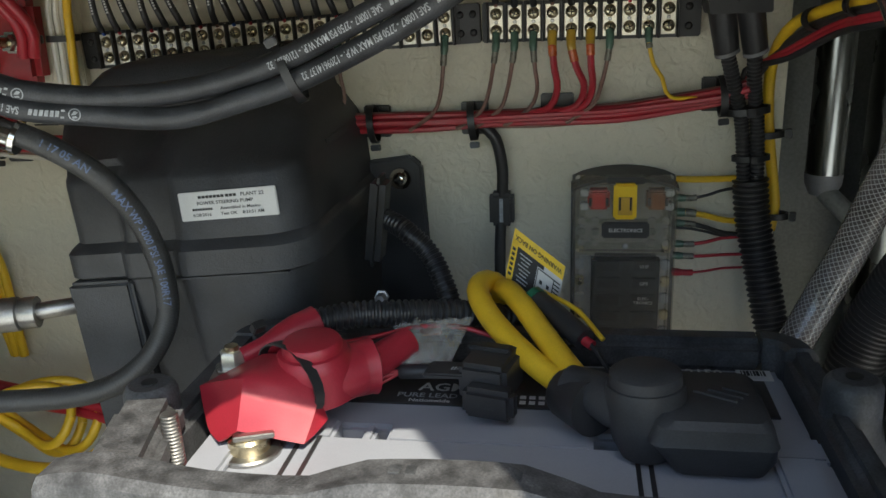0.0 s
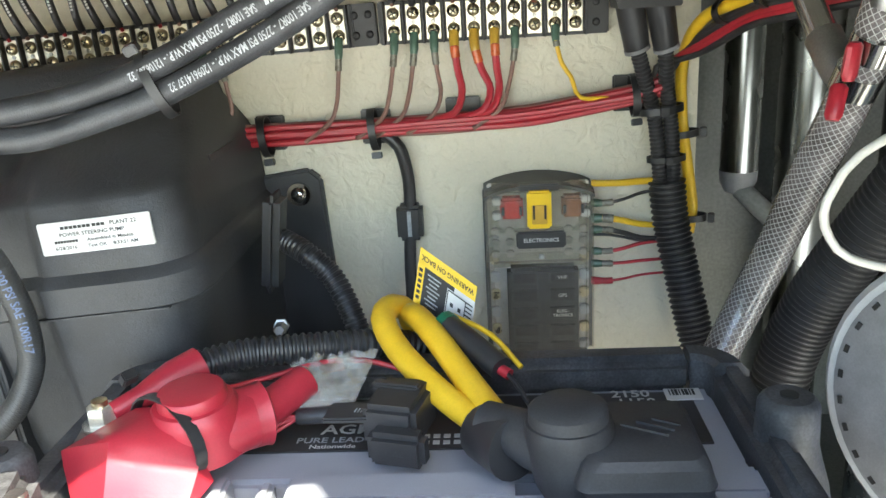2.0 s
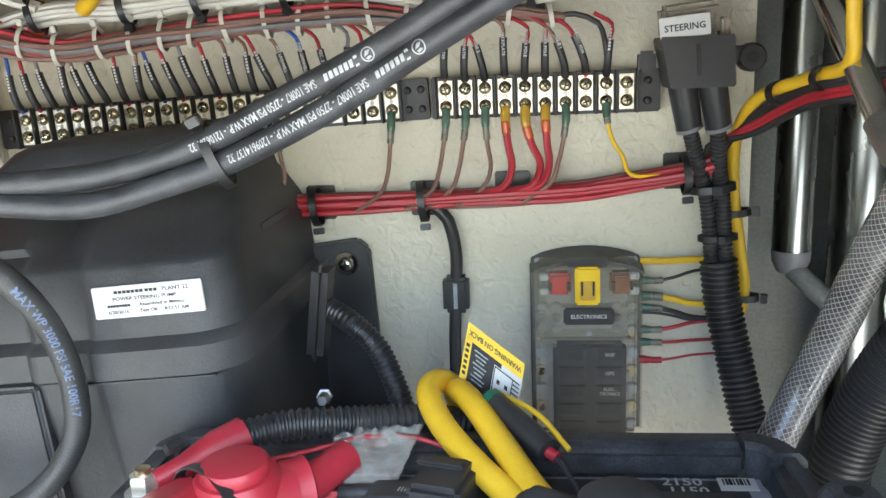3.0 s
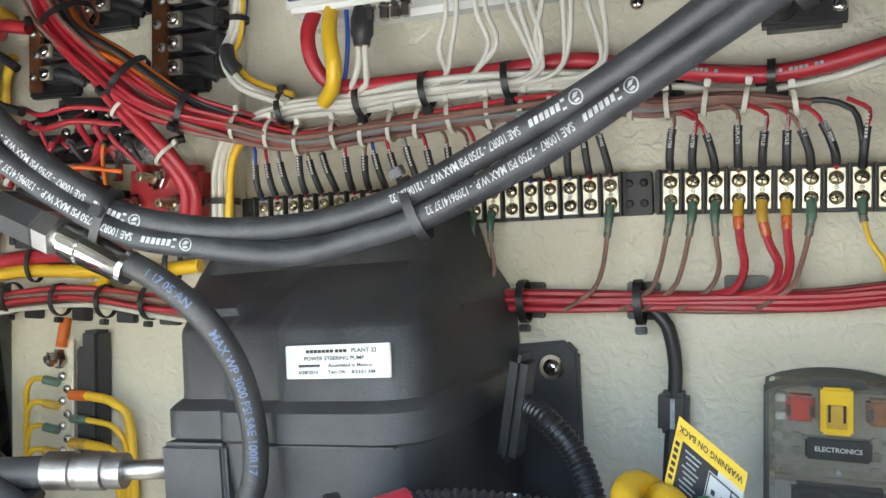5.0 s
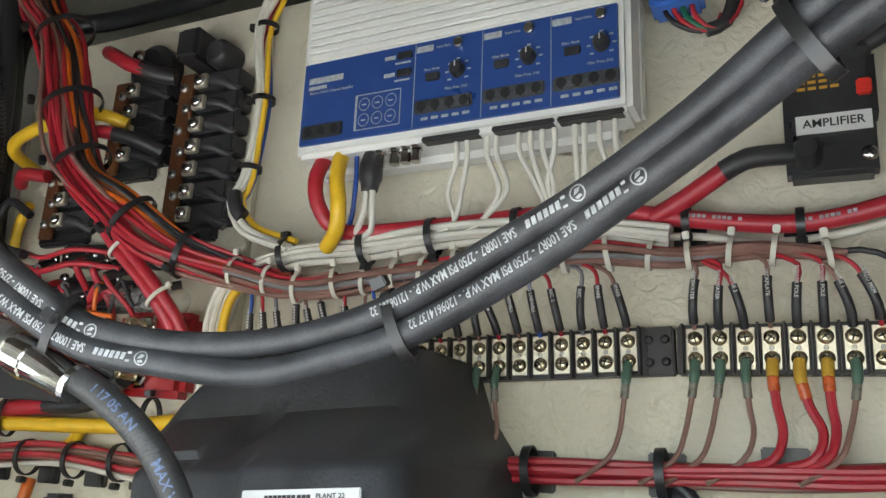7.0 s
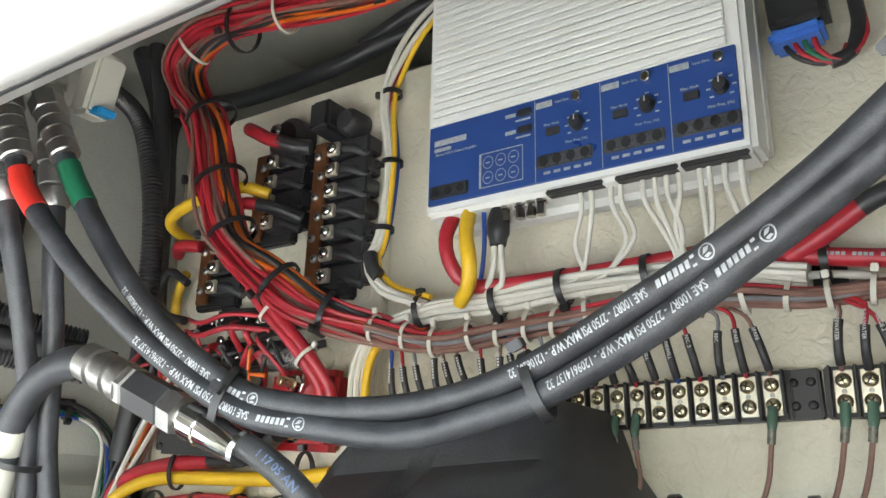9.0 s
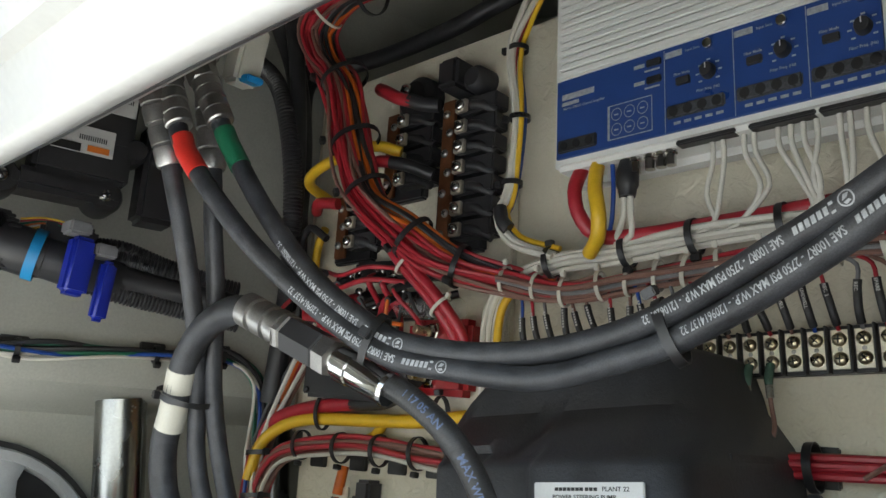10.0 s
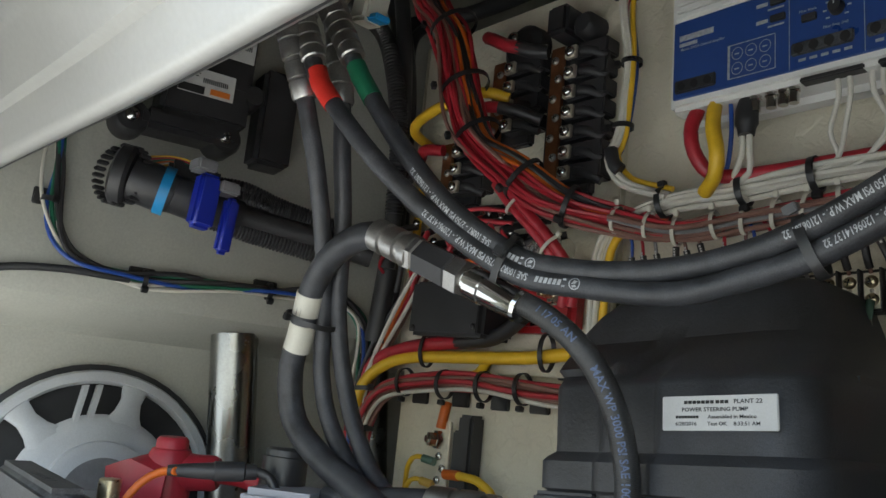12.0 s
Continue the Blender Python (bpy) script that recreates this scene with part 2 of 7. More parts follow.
def spline(pts, step):
    """A smooth line through the points, at about even steps."""
    p = [Vector(q) for q in pts]
    p = [p[0] * 2 - p[1]] + p + [p[-1] * 2 - p[-2]]
    out = []
    for a, b, c, d in zip(p, p[1:], p[2:], p[3:]):
        k = max(2, int((c - b).length / step))
        for i in range(k):
            t = i / k
            out.append(0.5 * (2 * b + (c - a) * t + (2 * a - 5 * b + 4 * c - d) * t * t + (3 * b - a - 3 * c + d) * t ** 3))
    return out + [p[-2]]


def frames_along(line):
    """Two side directions at each point of a line, carried along with no twist."""
    tang = [(b - a).normalized() for a, b in zip(line, line[1:])]
    tang.append(tang[-1])
    side = tang[0].orthogonal().normalized()
    if abs(tang[0].dot(Vector((0, 0, 1)))) < 0.9:
        side = Vector((0, 0, 1)).cross(tang[0]).normalized()
    out = []
    for t in tang:
        side = (side - t * side.dot(t)).normalized()
        out.append((t, side, t.cross(side)))
    return out


def swept(line, r, sides=10, name="tube"):
    """A tube along a line (already smooth); r a number or one radius a point. Its UV: round it, along it in metres."""
    fr = frames_along(line)
    n = len(line)
    rs = r if isinstance(r, list) else [r] * n
    ang = [2 * math.pi * i / sides for i in range(sides)]
    verts, faces, dist = [], [], [0.0]
    for a, b in zip(line, line[1:]):
        dist.append(dist[-1] + (b - a).length)
    for p, (t, u, v), rr in zip(line, fr, rs):
        verts += [p + (u * math.cos(a) + v * math.sin(a)) * rr for a in ang]
    uvs = []
    for k in range(n - 1):
        for i in range(sides):
            j = (i + 1) % sides
            faces.append((k * sides + i, k * sides + j, (k + 1) * sides + j, (k + 1) * sides + i))
            u0, u1 = i / sides, (i + 1) / sides
            uvs += [u0, dist[k], u1, dist[k], u1, dist[k + 1], u0, dist[k + 1]]
    faces.append(tuple(range(sides))[::-1])
    faces.append(tuple(range((n - 1) * sides, n * sides)))
    uvs += [0.0] * (4 * sides)
    me = bpy.data.meshes.new(name)
    me.from_pydata(verts, [], faces)
    me.uv_layers.new(name="UVMap").data.foreach_set("uv", uvs)
    return me


def cable(name, pts, r, mat, parent=None, label="", sides=10, step=0.006):
    return link(name, swept(spline(pts, step), r, sides, name), mat, parent, label)


def ribbed(name, pts, r, mat, parent=None, label="", pitch=0.0035, sides=14, rib=0.13):
    line = spline(pts, pitch / 4)
    prof = [1.0, 1.0, 1 - rib, 1 - rib]
    return link(name, swept(line, [r * prof[i % 4] for i in range(len(line))], sides, name), mat, parent, label)


def bundle(name, pts, wires, spread, parent, flat=1.0, wander=0.35, step=0.008, seed=1, sides=7, wire_name="wire", thin=1.0):
    """Wires that run together along a line: wires is a list of (material, radius)."""
    rnd = random.Random(seed)
    line = spline(pts, step)
    fr = frames_along(line)
    total = sum((b - a).length for a, b in zip(line, line[1:]))
    for k, (mat, r) in enumerate(wires):
        a = k * 2.399963
        d = spread * math.sqrt((k + 0.5) / len(wires))
        ph, ph2, sp = rnd.uniform(0, 6.3), rnd.uniform(0, 6.3), rnd.uniform(18, 40)
        out, s, prev = [], 0.0, line[0]
        for p, (t, u, v) in zip(line, fr):
            s += (p - prev).length
            prev = p
            f = 1.0 - (1.0 - thin) * max(0.0, s / total - 0.6) / 0.4
            du = f * d * math.cos(a) + wander * spread * 0.5 * math.sin(sp * s + ph)
            dv = f * d * math.sin(a) * flat + wander * spread * 0.5 * flat * math.sin(sp * 0.8 * s + ph2)
            out.append(p + u * du + v * dv)
        link(wire_name, swept(out, r, sides, wire_name), mat, parent)


def tie(parent, at, along, rx, rz=None, width=0.0045, mat=None, head=(0, -1, 0), up=(0, 0, 1)):
    """A cable tie: a thin band round a bundle at a point, and its square head."""
    rz = rz or rx
    at, along = Vector(at), Vector(along).normalized()
    u = (Vector(up) - along * Vector(up).dot(along)).normalized()
    v = along.cross(u)
    bm = bmesh.new()
    n, th = 20, 0.0011
    rings = []
    for i in range(n):
        a = 2 * math.pi * i / n
        dirv = u * math.cos(a) * rz + v * math.sin(a) * rx
        out = dirv.normalized() * th
        rings.append([bm.verts.new(at + dirv + out * o + along * w) for o, w in ((0, -width / 2), (1, -width / 2), (1, width / 2), (0, width / 2))])
    for i in range(n):
        p, q = rings[i], rings[(i + 1) % n]
        for k in range(4):
            bm.faces.new((p[k], p[(k + 1) % 4], q[(k + 1) % 4], q[k]))
    h = Vector(head)
    h = (h - along * h.dot(along)).normalized()
    hr = abs(h.dot(u)) * rz + abs(h.dot(v)) * rx
    hb = box((0, 0, 0), (width * 1.35, 0.005, width * 1.2), 0.0006)
    m = Matrix((along, h, along.cross(h))).transposed().to_4x4()
    m.translation = at + h * (hr + 0.0025)
    bmesh.ops.transform(hb, matrix=m, verts=hb.verts)
    return part("cable_tie", merge(bm, hb), mat or TIE, parent)


def screw(at, normal, r, parent, mat=None, name="screw", cross=True):
    """A pan-head screw with a recessed cross."""
    a = Vector(at)
    nrm = Vector(normal).normalized()
    bm = turned(a - nrm * r * 0.3, a + nrm * r * 0.62, [(0, r), (0.45, r), (0.78, r * 0.82), (1, r * 0.45)], 14)
    ob = part(name, bm, mat or STEEL, parent)
    if cross:
        m, _ = axis_matrix(a, a + nrm)
        c = merge(box((0, 0, r * 0.5), (r * 1.15, r * 0.22, r * 0.3)), box((0, 0, r * 0.5), (r * 0.22, r * 1.15, r * 0.3)))
        bmesh.ops.transform(c, matrix=m @ pose(0, 0, 0, 0, 0, (at[0] * 9000) % 90), verts=c.verts)
        part("slot", c, INK, ob, smooth=False)
    return ob


TEXTS = {}


def text_mesh(body, size, align="CENTER"):
    key = (body, size, align)
    if key not in TEXTS:
        cu = bpy.data.curves.new("text", "FONT")
        cu.body, cu.size, cu.align_x, cu.align_y, cu.resolution_u = body, size, align, "CENTER", 2
        cu.offset = 0.018 * size
        ob = new("text", cu)
        TEXTS[key] = bpy.data.meshes.new_from_object(ob.evaluated_get(bpy.context.evaluated_depsgraph_get()))
        bpy.data.objects.remove(ob)
    return TEXTS[key].copy()


FACE = pose(0, 0, 0, 90, 0, 0)  # writing on a face that looks towards -y


def lettering(body, size, m, mat, parent, align="CENTER"):
    me = text_mesh(body, size, align)
    me.transform(m)
    return link("lettering", me, mat, parent, smooth=False)


def bars(rows, m, mat, parent, name="print_bar"):
    """Small writing as plain bars: rows of (x, y, width, height) on the plane of m."""
    bms = []
    for x, y, w, h in rows:
        b = box((x, y, 0), (w, h, 0.0003))
        bmesh.ops.transform(b, matrix=m, verts=b.verts)
        bms.append(b)
    return part(name, merge(*bms), mat, parent, smooth=False)


def wrap_mesh(me, line, r, start, angle, mat, parent, flip=False, name="lettering", squeeze=1.0):
    """A flat mesh wrapped on a tube: start in metres along its line, angle in degrees up from the side that faces the opening."""
    dist = [0.0]
    for a, b in zip(line, line[1:]):
        dist.append(dist[-1] + (b - a).length)
    for vert in me.vertices:
        x, y = vert.co.x * squeeze, vert.co.y
        if flip:
            x, y = -x, -y
        s = min(max(start + x, 0), dist[-1] - 1e-4)
        i = min(max(int(np.searchsorted(dist, s, side="right")) - 1, 0), len(line) - 2)
        f = (s - dist[i]) / max(1e-9, dist[i + 1] - dist[i])
        p = line[i].lerp(line[i + 1], f)
        t0 = (line[min(i + 1, len(line) - 1)] - line[max(i - 1, 0)]).normalized()
        t1 = (line[min(i + 2, len(line) - 1)] - line[i]).normalized()
        t = t0.lerp(t1, f).normalized()
        out = Vector((0, -1, 0))
        out = (out - t * out.dot(t)).normalized()
        side = out.cross(t)
        if side.dot(Vector((-t.z, 0, t.x))) < 0:
            side = -side
        a = radians(angle) + y / r
        vert.co = p + (out * math.cos(a) + side * math.sin(a)) * (r + 0.0003)
    return link(name, me, mat, parent, smooth=False)


def on_tube(line, r, body, size, start, angle, mat, parent, flip=False, squeeze=1.0):
    """Writing wrapped on a tube."""
    return wrap_mesh(text_mesh(body, size, "LEFT"), line, r, start, angle, mat, parent, flip, "lettering", squeeze)


def maker_mark(line, r, start, angle, mat, parent, length=0.021):
    """A round emblem and a row of slanting bars printed on a tube, in place of a maker's name."""
    def piece(name, rings, closed=False):
        bm = bmesh.new()
        rows = [[bm.verts.new((x, y, 0)) for x, y in ring] for ring in rings]
        if closed:
            n = len(rows[0])
            for k in range(n):
                bm.faces.new((rows[0][k], rows[0][(k + 1) % n], rows[1][(k + 1) % n], rows[1][k]))
        else:
            bm.faces.new(rows[0])
        me = bpy.data.meshes.new(name)
        bm.to_mesh(me), bm.free()
        wrap_mesh(me, line, r, start, angle, mat, parent, True, name)
    turn = [2 * math.pi * k / 18 for k in range(18)]
    piece("emblem_ring", [[(q * math.cos(a), q * math.sin(a)) for a in turn] for q in (0.0036, 0.0029)], True)
    piece("emblem_wave", [[(-0.0020, -0.0016), (0.0004, -0.0020), (0.0020, 0.0004), (-0.0006, 0.0000)]])
    piece("emblem_wave", [[(-0.0008, 0.0008), (0.0018, 0.0012), (0.0010, 0.0024), (-0.0016, 0.0018)]])
    n = 7
    for k in range(n):
        x, w = 0.0055 + length * k / n, length / n * 0.70
        h = 0.0025 if k == 0 else 0.0017
        piece("name_bar", [[(x, -h), (x + w, -h), (x + w + 0.0006, h), (x + 0.0006, h)]])


def plate_poly(outline, depth, y, bevel=0.0):
    """A flat plate with the outline (x, z), its face at y and its back at y + depth."""
    bm = bmesh.new()
    f = bm.faces.new([bm.verts.new((x, y, z)) for x, z in outline])
    g = bmesh.ops.extrude_face_region(bm, geom=[f])
    bmesh.ops.translate(bm, vec=(0, depth, 0), verts=[e for e in g["geom"] if isinstance(e, bmesh.types.BMVert)])
    bmesh.ops.recalc_face_normals(bm, faces=bm.faces)
    if bevel:
        bmesh.ops.bevel(bm, geom=bm.edges[:], offset=bevel, segments=2, affect="EDGES")
    return bm


def loft(rings):
    """A closed skin over rings of equal length."""
    bm = bmesh.new()
    rv = [[bm.verts.new(p) for p in ring] for ring in rings]
    n = len(rings[0])
    for p, q in zip(rv, rv[1:]):
        for i in range(n):
            bm.faces.new((p[i], p[(i + 1) % n], q[(i + 1) % n], q[i]))
    bm.faces.new(rv[0][::-1])
    bm.faces.new(rv[-1])
    bmesh.ops.recalc_face_normals(bm, faces=bm.faces)
    return bm


def round_rect(x0, x1, y0, y1, z, r, seg=5):
    out = []
    for cx, cy, a0 in ((x1 - r, y1 - r, 0), (x0 + r, y1 - r, 90), (x0 + r, y0 + r, 180), (x1 - r, y0 + r, 270)):
        for k in range(seg + 1):
            a = radians(a0 + 90 * k / seg)
            out.append((cx + r * math.cos(a), cy + r * math.sin(a), z))
    return out


# ---- structure ----
P = 0.68  # face of the equipment panel
panel = tagged(part("wall_panel", box((-0.2265, P + 0.012, 0.515), (0.857, 0.024, 0.85), 0.002), PANEL), "cream crinkle-painted equipment board on the bulkhead", "wall", kind="structure")
sub = thing("wall_backing_board", (-0.55, P, 0.7), "thin cream backing board under the power posts", "board", kind="structure")
part("board", box((-0.513, P - 0.005, 0.745), (0.285, 0.009, 0.386), 0.001), PANEL, sub)
part("board_edge", box((-0.6585, P - 0.003, 0.745), (0.005, 0.013, 0.386), 0.001), BOARD, sub, "bare wooden edge")
tagged(part("wall_back", box((-0.2, 1.02, 0.7), (2.2, 0.04, 1.6)), SHADED_HULL), "hull side behind the board, its dimness put into the colour", "wall", kind="structure")
tagged(part("wall_right", box((0.62, 0.6, 0.7), (0.04, 0.84, 1.6)), SHADED_HULL), "inner hull side, its dimness put into the colour", "wall", kind="structure")
tagged(part("floor", box((-0.2, 0.6, 0.09), (1.7, 0.84, 0.04)), SHADED_HULL), "compartment floor in the same dark-toned paint", "floor", kind="structure")
tagged(part("ceiling", box((-0.2, 0.64, 1.13), (1.7, 0.80, 0.04)), LINER), "underside of the moulded deck", "ceiling", kind="structure")
# the left side: an upper face that bulges over a recess
bm = bmesh.new()
prof = [(0.0, 1.12), (0.0, 0.64), (0.004, 0.61), (-0.006, 0.585), (-0.03, 0.572), (-0.085, 0.565), (-0.10, 0.555), (-0.105, 0.10), (-0.16, 0.10), (-0.16, 1.12)]
rows = []
for y in (0.10, 0.26, 0.42, 0.58, 0.74, 1.0):
    rows.append([bm.verts.new((-0.762 + 0.2 * (y - 0.4) + dx, y, z)) for dx, z in prof])
for p, q in zip(rows, rows[1:]):
    for i in range(len(prof)):
        bm.faces.new((p[i], q[i], q[(i + 1) % len(prof)], p[(i + 1) % len(prof)]))
bm.faces.new(rows[0])
bm.faces.new(rows[-1][::-1])
bmesh.ops.recalc_face_normals(bm, faces=bm.faces)
tagged(part("wall_left", bm, LINER), "cream fibreglass side wall bulging over a recess", "wall", kind="structure")
# front face of the moulding above the hatch opening, with its turned-in lip
LIP = [(0.95, 0.3, 0.683), (0.3, 0.262, 0.678), (0.05, 0.246, 0.671), (-0.15, 0.238, 0.667), (-0.4, 0.24, 0.666), (-0.7, 0.246, 0.676), (-1.3, 0.26, 0.693)]
lip = spline(LIP, 0.03)
bm = bmesh.new()
prof = [(0.045, 0.035), (0.010, 0.004), (0.004, 0.0005), (0.0, 0.0), (-0.004, 0.002), (-0.006, 0.006), (-0.016, 0.028), (-0.024, 0.030), (-0.042, 0.058), (-0.045, 0.060), (-0.052, 0.0645), (-0.056, 0.070), (-0.078, 0.14), (-0.098, 0.25), (-0.12, 0.50), (-0.14, 0.9), (0.05, 0.9)]
rows = [[bm.verts.new((p.x, p.y + dy, p.z + dz)) for dy, dz in prof] for p in lip]
for p, q in zip(rows, rows[1:]):
    for i in range(len(prof)):
        bm.faces.new((p[i], q[i], q[(i + 1) % len(prof)], p[(i + 1) % len(prof)]))
bm.faces.new(rows[0])
bm.faces.new(rows[-1][::-1])
bmesh.ops.recalc_face_normals(bm, faces=bm.faces)
coaming = tagged(part("wall_front", bm, DIM_GELCOAT), "glossy white gelcoat moulding above the hatch opening, its shade put into a grey base", "wall", kind="structure")
# Thin black strip that draws a dark line along the lip.
link("seal", swept(spline([(x, y + 0.014, z + 0.010) for x, y, z in LIP], 0.02), 0.003, 8), BLACK, coaming, "thin black strip just inside the lip")
# Unseen panel, added to keep the sun off the black boot.
tagged(part("wall_sun_block_right", box((0.545, 0.215, 0.560), (0.79, 0.04, 0.28), 0.015), GELCOAT), "unseen white panel added beside the hatch to block the sun", "wall", kind="structure")
tagged(part("wall_front_sill", box((-0.35, 0.185, 0.17), (1.26, 0.03, 0.18), 0.01), GELCOAT), "white gelcoat sill of the hatch opening", "wall", kind="structure")
# Out of view; added to shade the speaker and second battery.
tagged(part("wall_sun_block_left", box((-0.82, 0.08, 0.81), (0.98, 0.03, 0.54), 0.012), GELCOAT), "unseen white panel added to shade the left of the compartment", "wall", kind="structure")
# Added caster behind the camera for the slanting shadow edge on the lid.
tagged(part("wall_shadow_caster", box((0.60, -0.03, 0.98), (0.74, 0.03, 0.36), 0.012), GELCOAT), "unseen white panel added to cast the shadow on the battery lid", "wall", kind="structure")
# Unseen slab that reflects the sun up into the compartment.
tagged(part("ground", box((0, -2.4, 0.06), (9, 5.2, 0.04)), GELCOAT), "white cockpit deck, out of view, added to bounce sunlight in", "deck", kind="structure")


# ---- battery and its hold-down ----
BT = 0.437  # top of the battery
battery = thing("battery", (0.02, 0.39, 0.11), "grey marine battery under a black hold-down frame", "battery")
part("case", box((0.020, 0.385, 0.266), (0.312, 0.168, 0.312), 0.006), BATTERY, battery)
# raised lid plates with a recessed strip for the label
part("lid", box((0.020, 0.336, BT - 0.009), (0.306, 0.084, 0.018), 0.003), BATTERY, battery)
for xa, xb in ((-0.133, -0.068), (-0.040, 0.064), (0.090, 0.173)):
    part("lid_tongue", box(((xa + xb) / 2, 0.3855, BT - 0.0092), (xb - xa, 0.021, 0.018), 0.002), BATTERY, battery)
part("lid_strip", box((0.020, 0.438, BT - 0.014), (0.306, 0.084, 0.018), 0.003), BATTERY, battery)
for x in (-0.054, 0.077):
    part("grip", box((x + 0.003, 0.385, BT - 0.009), (0.007, 0.020, 0.012), 0.002), BATTERY, battery)
    part("grip_eye", turned((x + 0.003, 0.3747, BT - 0.007), (x + 0.003, 0.3755, BT - 0.007), [(0, 0.0022), (1, 0.0022)], 12), BLACK, battery)
for x in (-0.083, -0.074, 0.084, 0.090):
    part("lid_groove", box((x, 0.335, BT + 0.0002), (0.0022, 0.08, 0.001)), BLACK, battery)
for x in (-0.120, 0.155):
    part("lid_step", box((x, 0.335, BT + 0.002), (0.020, 0.07, 0.006), 0.002), BATTERY, battery)
label = part("label", box((0.030, 0.447, BT - 0.0045), (0.262, 0.052, 0.001)), BLACK, battery, "black printed battery label")
TOP = pose(0, 0, BT - 0.0035)
lettering("2150", 0.0105, TOP @ Matrix.Translation((0.129, 0.4705, 0.0)), PAPER, label)
lettering("1150", 0.0105, TOP @ Matrix.Translation((0.131, 0.4615, 0.0)), PAPER, label)
lettering("AGM", 0.013, TOP @ Matrix.Translation((-0.020, 0.440, 0.0)), PAPER, label)
lettering("PURE LEAD", 0.007, TOP @ Matrix.Translation((-0.028, 0.430, 0.0)), INKGREY, label)
lettering("Nationwide", 0.005, TOP @ Matrix.Translation((-0.026, 0.424, 0.0)), PAPER, label)
code = part("barcode", box((0.157, 0.469, BT - 0.0036), (0.019, 0.012, 0.0008)), PAPER, label, "white bar-code sticker")
bars([(0.150 + 0.0018 * k, 0.4705, 0.0006 + 0.0005 * (k % 3), 0.006) for k in range(8)], pose(0, 0, BT - 0.003), INK, code)
bars([(-0.095 + 0.004 * (j % 3), 0.461 - 0.0035 * j, 0.030 - 0.006 * (j % 4), 0.0012) for j in range(9)] + [(0.095, 0.470 - 0.0032 * j, 0.022 - 0.004 * (j % 3), 0.0011) for j in range(6)], pose(0, 0, BT - 0.0036), INKGREY, label, "small_print")
bars([(-0.005 + 0.0052 * k, 0.426 + 0.006 * j, 0.0034, 0.0034) for k in range(11) for j in (0, 1)], pose(0, 0, BT - 0.0036), PAPER, label, "icon_row")

frame_thing = thing("hold_down_frame", (0.02, 0.39, 0.42), "scuffed black plastic hold-down frame round the battery top", "battery frame")
FZ = 0.440
FRAME_BARS = [("back_bar", (0.008, 0.487, FZ), (0.316, 0.022, 0.022)), ("side_bar", (0.182, 0.375, FZ - 0.006), (0.018, 0.20, 0.030)), ("side_bar", (-0.152, 0.39, FZ - 0.006), (0.022, 0.20, 0.030))]
for nm, c, s in FRAME_BARS:
    part(nm, box(c, s, 0.006, seg=3), HOLDER, frame_thing)
for sx in (-1, 1):
    cx = 0.0145 + sx * 0.1485
    arc = []
    for k in range(7):
        a = radians(15 * k)
        dirx, diry = sx * math.sin(a), math.cos(a)
        arc.append([(cx + dirx * q, 0.470 + diry * q, z) for q, z in ((0.010, FZ - 0.016), (0.010, FZ + 0.008), (0.013, FZ + 0.0108), (0.024, FZ + 0.0108), (0.0285, FZ + 0.006), (0.0285, FZ - 0.016))])
    part("back_corner", loft(arc), HOLDER, frame_thing)
front = [(-0.172, 0.462), (-0.150, 0.466), (-0.10, 0.461), (-0.055, 0.461), (-0.030, 0.468), (0.035, 0.469), (0.065, 0.461), (0.12, 0.460), (0.20, 0.462)]
rings = []
for x, z in spline([(x, 0, z) for x, z in front], 0.012) and [(p.x, p.z) for p in spline([(x, 0, z) for x, z in front], 0.012)]:
    yb = 0.308 + 0.5 * max(0, z - 0.461)
    rings.append([(x, 0.285, z - 0.03), (x, 0.287, z - 0.004), (x, 0.291, z), (x, yb - 0.003, z), (x, yb, z - 0.004), (x, yb, z - 0.03)])
part("front_bar", loft(rings), BLEACHED, frame_thing, "sun-bleached scuffed front bar")
bars([(0.004 + 0.007 * k, 0, 0.005, 0.006) for k in range(-3, 5)], pose(0.0, 0.301, 0.469), HOLDER, frame_thing, "moulded_mark")
for x, y in ((0.190, 0.409), (-0.164, 0.375)):
    eye = part("corner_boss", turned((x, y, 0.385), (x, y, 0.464), [(0, 0.026), (0.45, 0.020), (0.60, 0.0165), (0.70, 0.0145), (0.95, 0.0138), (0.98, 0.0125), (1, 0.0105)], 24), HOLDER, frame_thing)
    part("boss_hole", turned((x, y, 0.455), (x, y, 0.4647), [(0, 0.0042), (1, 0.0042)], 16), INK, eye)
part("corner_arm", box((-0.150, 0.330, 0.452), (0.034, 0.075, 0.022), 0.007, (0, 0, 14), 3), BLEACHED, frame_thing)
rodt = thing("threaded_rod", (-0.137, 0.335, 0.40), "bare threaded steel hold-down rod", "rod")
ribbed("rod", [(-0.133, 0.338, 0.36), (-0.133, 0.338, 0.41), (-0.134, 0.338, 0.468)], 0.0045, ZINC, rodt, pitch=0.0018, sides=10)

# positive terminal: red boots, post nut, cable
post = thing("battery_terminal", (-0.12, 0.39, 0.435), "steel battery post clamp with a plated nut", "terminal")
part("clamp", box((-0.139, 0.409, 0.446), (0.034, 0.034, 0.016), 0.003, (0, 0, 10)), ZINC, post)
part("washer", turned((-0.143, 0.407, 0.4535), (-0.143, 0.407, 0.4565), [(0, 0.0098), (1, 0.0098)], 20), STEEL, post)
part("nut", turned((-0.143, 0.407, 0.4565), (-0.143, 0.407, 0.4655), [(0, 0.0072), (0.85, 0.0072), (1, 0.0060)], 6), PLATE, post, "plated hex nut")
